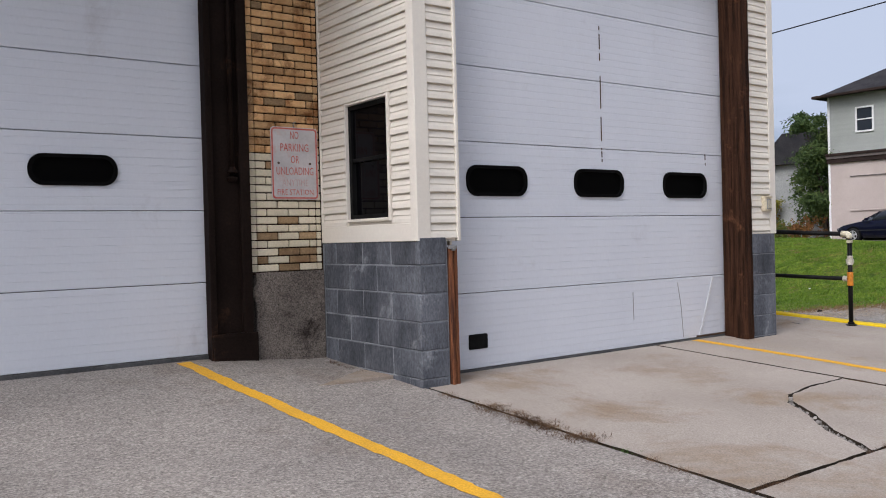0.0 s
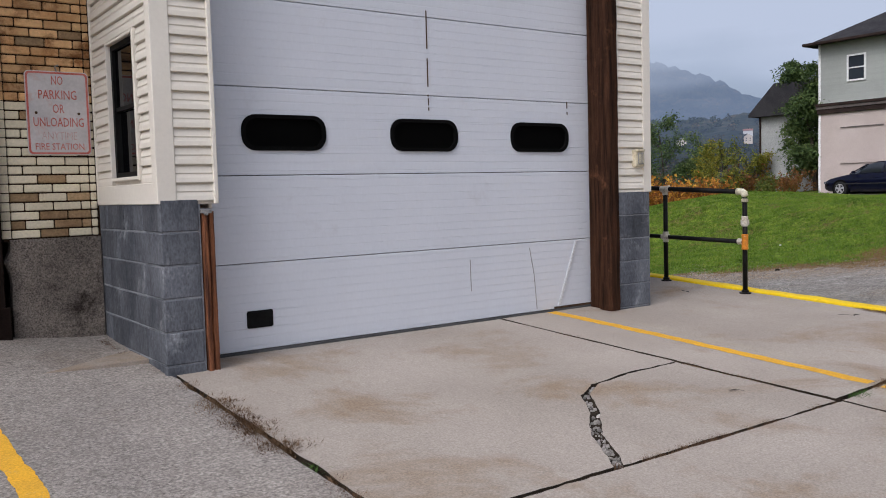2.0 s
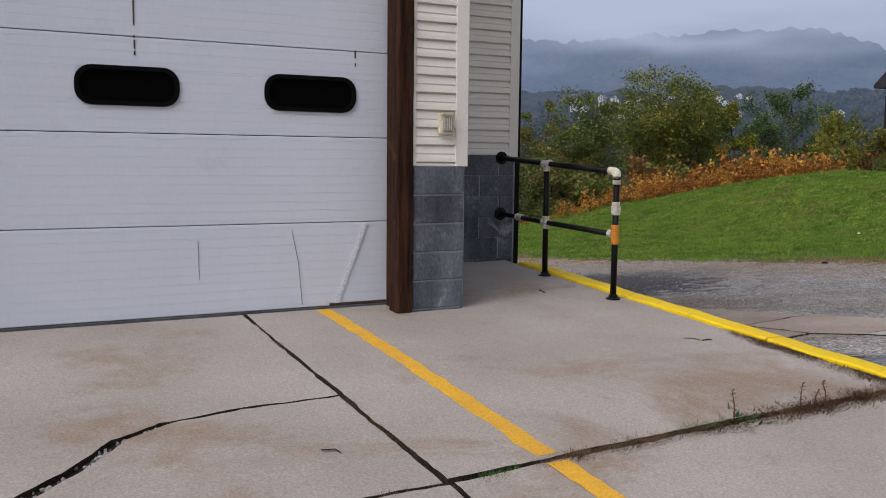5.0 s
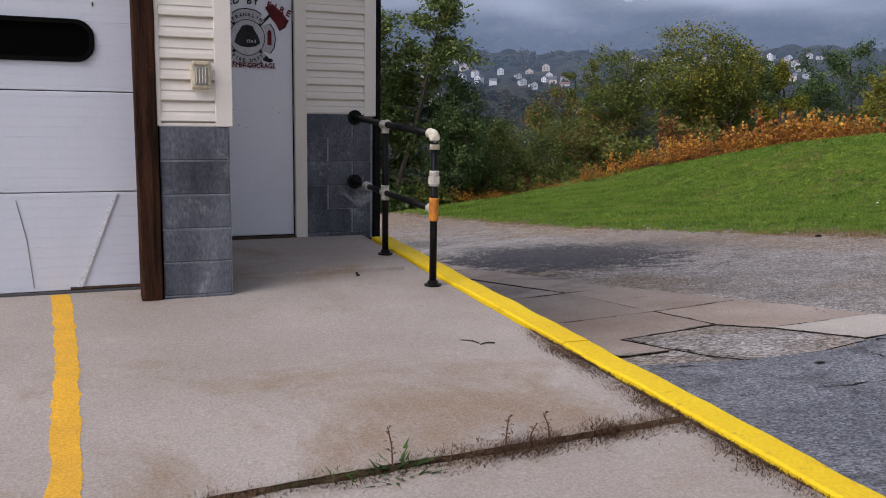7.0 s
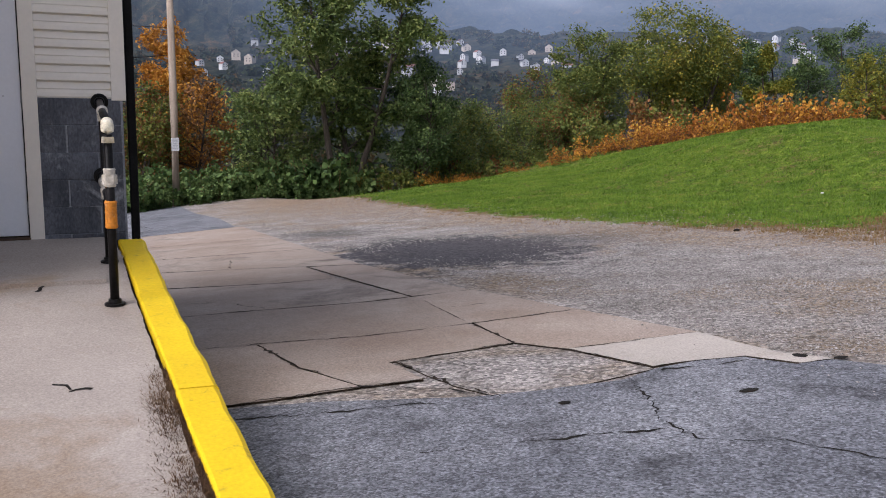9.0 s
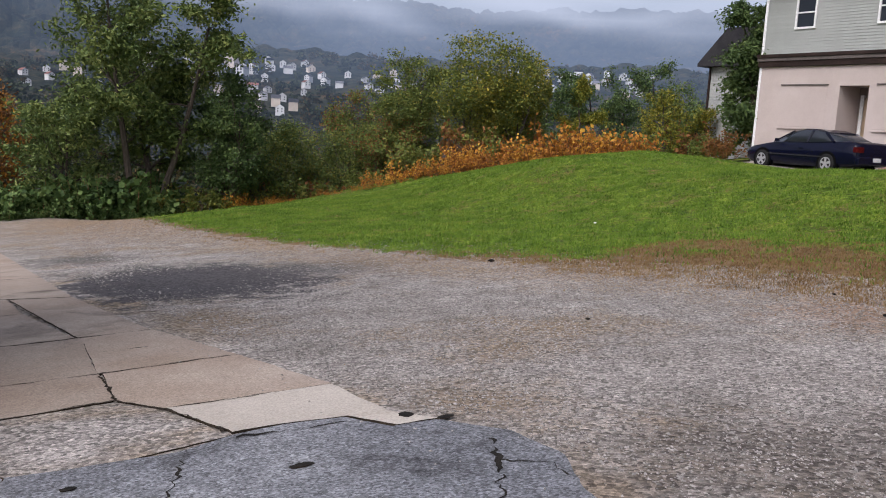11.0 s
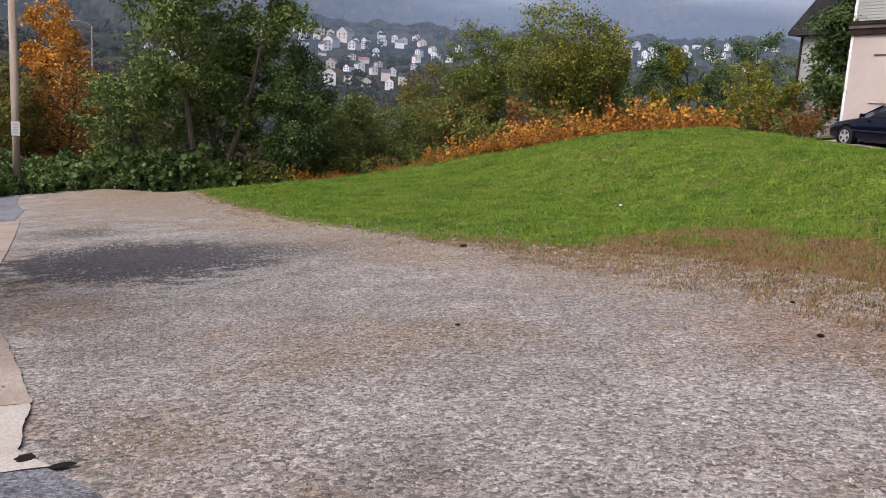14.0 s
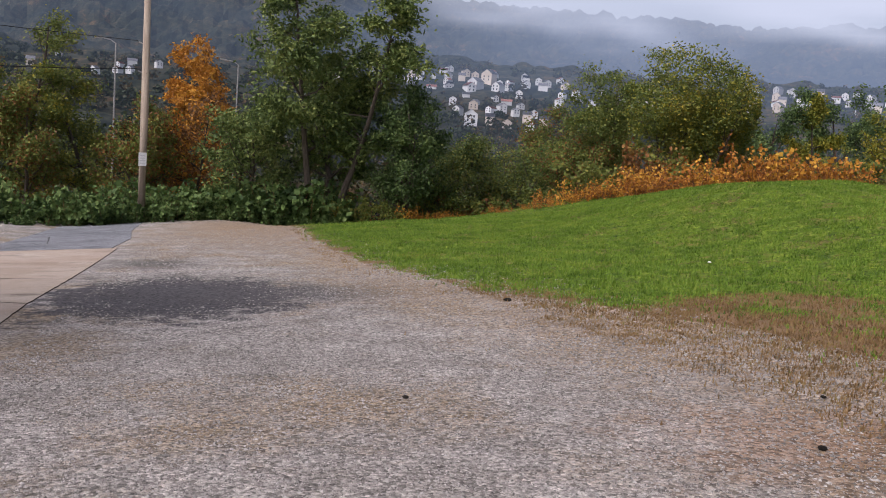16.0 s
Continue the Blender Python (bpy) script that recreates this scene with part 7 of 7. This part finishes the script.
def cable(a, b, sag, r=0.012):
    pts = [Vector(a).lerp(Vector(b), k / 12) - Vector((0, 0, sag * (1 - (2 * k / 12 - 1) ** 2))) for k in range(13)]
    return tagged(part("cable", tube(pts, r, 5), M["wire"]), "thin black overhead cable", "cable", "overhead cables")


cable((12.25, 36.1, 3.55), (-8.0, 14.5, 3.4), 0.3)
cable((12.25, 36.1, 2.5), (-9.0, 14.5, 3.0), 0.9, 0.014)
cable((12.25, 36.1, 5.3), (-10.0, 14.5, 5.0), 0.5)
cable((37.0, 26.2, 10.15), (37.0, 2.0, 11.4), 0.1, 0.03)


def street_lamp(x, y, top):
    z = lot(x, y)
    ob = thing("street_lamp", "slim grey street lamp behind the trees", "street lamp", "street lamps", at=(x, y, z))
    part("pole", tube([(0, 0, 0), (0, 0, top - z - 0.3)], [0.10, 0.06], 8), M["metal_grey"], ob)
    part("arm", tube([(0, 0, top - z - 0.35), (-0.4, 0, top - z - 0.08), (-1.1, 0, top - z)], 0.045, 6), M["metal_grey"], ob)
    part("lamp_head", box(-1.6, -1.0, -0.14, 0.14, top - z - 0.06, top - z + 0.06, 0.03), M["metal_grey"], ob)


street_lamp(7.7, 75.2, 5.9)
street_lamp(17.4, 80.5, 5.4)


# ---- far hillside, town, painted mist ----
RIDGE_AZ = (-70, -10, 4, 9, 13, 16, 19.3, 23, 26, 34, 44, 49, 51.5, 53.3, 54.5, 58, 62, 75, 110)
RIDGE_EL = (14, 14, 12.5, 9.4, 7.7, 7.3, 7.4, 7.3, 7.1, 7.0, 7.3, 7.3, 6.6, 5.9, 4.9, 3.7, 3.0, 2.5, 2.5)
EYE = (14.0, 0.5)


def hill_z(az, r):
    ridge = 1000 * np.tan(np.radians(np.interp(az, RIDGE_AZ, RIDGE_EL)))
    low = np.interp(r, (200, 300, 330, 520, 640), (-34, -14, -3, 33, 48))
    return np.where(r < 640, low, 48 + (ridge - 48) * step(0, 1, (r - 640) / 360) ** 0.9) * np.where(az < 8, 0.62 + 0.38 * step(560, 800, r), 1.0)


azs, rs = np.arange(-70, 110.01, 0.3), np.concatenate([np.linspace(200, 640, 46), np.linspace(650, 1000, 60), np.linspace(1030, 1400, 6)])
AZ, RR = np.meshgrid(azs, rs)
HZ = hill_z(AZ, RR)
HXX, HYY = EYE[0] + RR * np.sin(np.radians(AZ)), EYE[1] + RR * np.cos(np.radians(AZ))
canopy = np.array([noise.noise((a * 0.02, b * 0.02, 0)) * 8 + noise.noise((a * 0.05, b * 0.05, 4)) * 6 + 8 * max(0.0, 1 - noise.voronoi((a * 0.085, b * 0.085, 0))[0][0] ** 2 * 1.6) for a, b in zip(HXX.ravel(), HYY.ravel())]).reshape(HXX.shape)
HZ = HZ + canopy * (0.25 + 0.75 * step(520, 680, RR))
w = len(azs)
M["forest"] = leafy("far_autumn_forest", [(0.004, 0.007, 0.007), (0.015, 0.023, 0.018), (0.050, 0.050, 0.030), (0.16, 0.09, 0.04)], 0.95, 0.02)
fm = M["forest"].node_tree
speck = node(fm, "TexNoise", Scale=0.14, Detail=5.0, Roughness=0.7)
fgeo = node(fm, "NewGeometry")
fm.links.new(fgeo.outputs["Position"], speck.inputs["Vector"])
for l in list(fm.links):
    if l.to_node.type == "MATH" and l.to_socket == l.to_node.inputs[0]:
        wide = node(fm, "MapRange")
        wide.inputs["From Min"].default_value, wide.inputs["From Max"].default_value = 0.33, 0.67
        fm.links.new(speck.outputs["Fac"], wide.inputs["Value"])
        fm.links.new(wide.outputs[0], l.to_socket)
hill = part("hillside", mesh_from("hillside", np.stack([HXX, HYY, HZ], -1).reshape(-1, 3), [(j * w + i, j * w + i + 1, (j + 1) * w + i + 1, (j + 1) * w + i) for j in range(len(rs) - 1) for i in range(w - 1)]), M["forest"])
tagged(hill, "wooded autumn hillside across the valley under low mist", "hill", kind="structure")


def town_house(k, wall_mat, roof_mat):
    ob = thing("town_house", "small far house with a gable roof on the hillside", "house", "houses of the town")
    a, b, h = 3.4 + (k % 3) * 0.8, 4.6 + (k % 2) * 1.4, 5.4 + (k % 3) * 0.9
    part("wall", prism([(-a, -3), (a, -3), (a, h), (0, h + a * 0.75), (-a, h)], 2 * b), wall_mat, ob).location.y = -b
    bm = bmesh.new()
    for s in (-1, 1):
        v = [bm.verts.new(c) for c in ((0, -b - 0.4, h + a * 0.78 + 0.15), (s * (a + 0.5), -b - 0.4, h - 0.25), (s * (a + 0.5), b + 0.4, h - 0.25), (0, b + 0.4, h + a * 0.78 + 0.15))]
        bm.faces.new(v)
    bmesh.ops.solidify(bm, geom=bm.faces[:], thickness=0.2)
    part("roof", bm, roof_mat, ob)
    for x in (-a * 0.45, a * 0.45):
        for z in (1.2, 3.9):
            part("window", box(x - 0.5, x + 0.5, -b - 0.06, -b + 0.02, z, z + 1.5), M["house_glass"], ob)
    return ob


M["town_white"] = surface("far_white_wall", (0.56, 0.57, 0.59), (0.68, 0.68, 0.68), 0.2, 2, 0.7, 0.0, grain=0.05, vary=0.2)
M["town_cream"] = surface("far_cream_wall", (0.52, 0.45, 0.38), (0.62, 0.55, 0.48), 0.2, 2, 0.7, 0.0, grain=0.05, vary=0.2)
M["town_roof"] = surface("far_grey_roof", (0.11, 0.115, 0.13), (0.18, 0.18, 0.20), 0.2, 2, 0.8, 0.0, vary=0.3)
M["town_roof_red"] = surface("far_reddish_roof", (0.24, 0.11, 0.09), (0.30, 0.15, 0.12), 0.2, 2, 0.8, 0.0, vary=0.2)
TOWN = [town_house(k, M["town_cream" if k == 2 else "town_white"], M["town_roof_red" if k == 3 else "town_roof"]) for k in range(5)]
rng = np.random.default_rng(33)
plots = []
for n, (a0, a1), (r0, r1) in ((48, (15.2, 23.0), (345, 520)), (10, (11.5, 15.5), (430, 510)), (14, (22.5, 30.0), (410, 490)), (38, (34.0, 44.5), (440, 540)), (8, (-11, -2), (420, 520)), (10, (6.0, 12.0), (380, 480)), (8, (45, 60), (430, 540))):
    made = 0
    for _ in range(400):
        az, r = rng.uniform(a0, a1), rng.uniform(r0, r1)
        x, y = EYE[0] + r * math.sin(radians(az)), EYE[1] + r * math.cos(radians(az))
        if all((x - p[0]) ** 2 + (y - p[1]) ** 2 > 8.0 ** 2 for p in plots):
            plots.append((x, y, float(hill_z(np.array(az), np.array(r))) + 1.5, -az + rng.choice([0, 90, 20, -30])))
            made += 1
            if made == n:
                break
for k, (x, y, z, turn) in enumerate(plots):
    m = pose(x, y, z, 0, 0, turn) @ Matrix.Diagonal((0.64, 0.64, 0.60, 1))
    if k < len(TOWN):
        TOWN[k].matrix_basis = m
    else:
        copy_thing(TOWN[(k * 3 + k // 5) % len(TOWN)], m)
# trees between the far houses
rng = np.random.default_rng(34)
M["far_leaf"] = leafy("far_dark_leaves", [(0.010, 0.018, 0.013), (0.025, 0.038, 0.022), (0.045, 0.058, 0.026), (0.08, 0.08, 0.03)])
M["far_leaf_brown"] = leafy("far_brownish_leaves", [(0.018, 0.022, 0.013), (0.04, 0.045, 0.02), (0.085, 0.065, 0.028), (0.16, 0.09, 0.035)])
c, dark = [], []
for _ in range(1700):
    az, r = rng.uniform(-14, 62), rng.choice([rng.uniform(215, 340), rng.uniform(340, 580)])
    x, y, z = EYE[0] + r * math.sin(radians(az)), EYE[1] + r * math.cos(radians(az)), float(hill_z(np.array(az), np.array(r)))
    if min((x - p[0]) ** 2 + (y - p[1]) ** 2 for p in plots) < 25:
        continue
    h = rng.uniform(4, 9) if r < 340 else rng.uniform(3, 6)
    q = rng.normal(0, 1, (60, 3))
    q /= np.linalg.norm(q, axis=1, keepdims=True)
    (dark if rng.random() < 0.55 else c).append(np.array([x, y, z + h * 0.55]) + q * np.array([h * 0.42, h * 0.42, h * 0.5]) * rng.uniform(0.6, 1.0, (60, 1)))
tagged(part("far_trees", quads("far_trees", leaf_quads(np.concatenate(dark), 1.7, rng)), M["far_leaf"]), "far dark green trees below and between the town houses", "trees", kind="stuff")
tagged(part("far_trees", quads("far_trees", leaf_quads(np.concatenate(c), 1.5, rng)), M["far_leaf_brown"]), "far trees between the houses of the town", "trees", kind="stuff")


def mist(name, radius, veil, colour, strength):
    """Mist painted as a thin curved sheet that glows by itself; veil(az, el) is how dense it is."""
    az, el = np.arange(-80, 116, 1.0), np.linspace(-6, 16, 67)
    A, E = np.meshgrid(az, el)
    V = np.stack([EYE[0] + radius * np.sin(np.radians(A)), EYE[1] + radius * np.cos(np.radians(A)), radius * np.tan(np.radians(E))], -1)
    k = len(az)
    me = mesh_from(name, V.reshape(-1, 3), [(j * k + i, j * k + i + 1, (j + 1) * k + i + 1, (j + 1) * k + i) for j in range(len(el) - 1) for i in range(k - 1)], True)
    at = me.attributes.new("veil", "FLOAT", "POINT")
    at.data.foreach_set("value", np.clip(veil(A, E), 0, 1).astype(np.float32).ravel())
    m = bpy.data.materials.new(name)
    m.use_nodes = True
    nt = m.node_tree
    nt.nodes.remove(nt.nodes["Principled BSDF"])
    # fixed emission colour: the sheet glows whatever light falls on it
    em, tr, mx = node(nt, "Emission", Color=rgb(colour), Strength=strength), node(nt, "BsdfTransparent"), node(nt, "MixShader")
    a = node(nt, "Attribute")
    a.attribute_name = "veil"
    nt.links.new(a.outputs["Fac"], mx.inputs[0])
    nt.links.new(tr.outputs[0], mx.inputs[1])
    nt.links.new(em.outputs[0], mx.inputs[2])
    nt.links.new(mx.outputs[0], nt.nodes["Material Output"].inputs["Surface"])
    ob = part(name, me, m)
    ob.visible_shadow = False
    return tagged(ob, "self-lit sheet of painted mist and haze over the valley", "mist", kind="structure")


def drift(A, E, seed, sx, sy):
    return np.array([noise.noise((a * sx, e * sy, seed)) + 0.5 * noise.noise((a * sx * 2.3, e * sy * 2.3, seed + 3)) for a, e in zip(A.ravel(), E.ravel())]).reshape(A.shape)


# density of the glowing cloud sheet above a base that varies with azimuth
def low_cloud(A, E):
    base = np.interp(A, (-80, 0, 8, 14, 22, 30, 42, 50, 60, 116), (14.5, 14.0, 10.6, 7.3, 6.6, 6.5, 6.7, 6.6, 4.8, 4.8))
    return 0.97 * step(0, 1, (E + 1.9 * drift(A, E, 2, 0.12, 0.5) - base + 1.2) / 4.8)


# density of the aerial haze painted over the hill, stronger to the right
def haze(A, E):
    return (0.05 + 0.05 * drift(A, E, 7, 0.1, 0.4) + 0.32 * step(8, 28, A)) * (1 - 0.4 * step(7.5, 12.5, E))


# blue and pale glowing sheets paint haze and low cloud over the hillside
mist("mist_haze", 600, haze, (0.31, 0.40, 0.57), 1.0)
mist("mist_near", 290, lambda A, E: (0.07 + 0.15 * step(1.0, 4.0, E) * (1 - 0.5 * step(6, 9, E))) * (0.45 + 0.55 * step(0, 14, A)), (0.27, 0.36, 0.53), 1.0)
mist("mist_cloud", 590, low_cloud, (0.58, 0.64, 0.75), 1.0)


# ---- blocks and bricks of the walls, piece by piece ----
def piece(x0, x1, y0, y1, z0, z1, bevel, material, name):
    me = bpy.data.meshes.new(name)
    bm = box(x0, x1, y0, y1, z0, z1, bevel)
    bm.to_mesh(me)
    bm.free()
    me.materials.append(material)
    return me


@functools.lru_cache(maxsize=None)
def block_mesh(length):
    return piece(0, length, 0, 0.06, 0, 0.193, 0.006, M["block"], "block")


def blocks(owner, x, y, z0, length, turn, courses, shift=0.0, pitch=0.203, whole=False):
    a = radians(turn)
    for c in range(courses):
        edges = [0.0]
        p = 9.0 if whole else 0.2 if (c + int(shift)) % 2 else 0.406
        while p < length - 0.06:
            edges.append(p)
            p += 0.406
        edges.append(length)
        for u, v in zip(edges, edges[1:]):
            ob = new("block", block_mesh(round(v - u - 0.010, 3)))
            ob.parent = owner
            j = random.uniform(-0.0015, 0.0015)
            ob.matrix_basis = pose(x + u * math.cos(a) - j * math.sin(a), y + u * math.sin(a) + j * math.cos(a), z0 + c * pitch, 0, 0, turn)


blocks(wall_bay_side, 3.85, 6.60, -0.1395, 1.38, -90, 6, 0, 0.2015)
blocks(wall_bay_side, 3.845, 5.212, -0.1395, 0.245, 0, 6, 1, 0.2015)
blocks(wall_pier, 7.765, 5.213, -0.18, 0.40, 0, 6, 0, 0.2, True)
blocks(wall_entry, 9.0, 6.873, -0.062, 0.57, 0, 6, 1, 0.1945)


@functools.lru_cache(maxsize=None)
def brick_mesh(length, kind):
    return piece(0, length, 0, 0.05, 0, 0.053, 0.005, M[kind], "brick")


@functools.lru_cache(maxsize=None)
def bullnose(kind):
    pts = [(0.075, 0.05), (0.075, 0.0)] + [(0.045 - 0.045 * math.sin(radians(a)), 0.045 - 0.045 * math.cos(radians(a))) for a in (0, 22, 45, 68, 90)] + [(0, 0.30), (0.075, 0.30)]
    bm = prism(pts, 0.056, "z")
    me = bpy.data.meshes.new("brick")
    bm.to_mesh(me)
    bm.free()
    me.materials.append(M[kind])
    return me


random.seed(9)
for c in range(58):
    z = 0.823 + c * 0.0632
    pale = z < 1.72
    row = "brick_pale" if pale else "brick"
    ob = new("brick", bullnose(row))
    ob.parent = wall_brick
    ob.matrix_basis = pose(3.185, 6.617, z)
    x = 3.267
    first = True
    while x < 3.80:
        l = (0.085 if c % 2 and first else 0.178)
        l = min(l, 3.79 - x)
        first = False
        if l < 0.03:
            break
        mat = row
        if c in (0, 1, 2, 4) and random.random() < 0.45:
            mat = "brick_brown"
        elif random.random() < 0.05:
            mat = "brick_brown"
        ob = new("brick", brick_mesh(round(l, 3), mat))
        ob.parent = wall_brick
        ob.matrix_basis = pose(x, 6.618 + random.uniform(-0.002, 0.002), z)
        x += l + 0.008
    ob = new("brick", brick_mesh(0.04, row))
    ob.parent = wall_brick
    ob.matrix_basis = pose(3.797, 6.619, z)
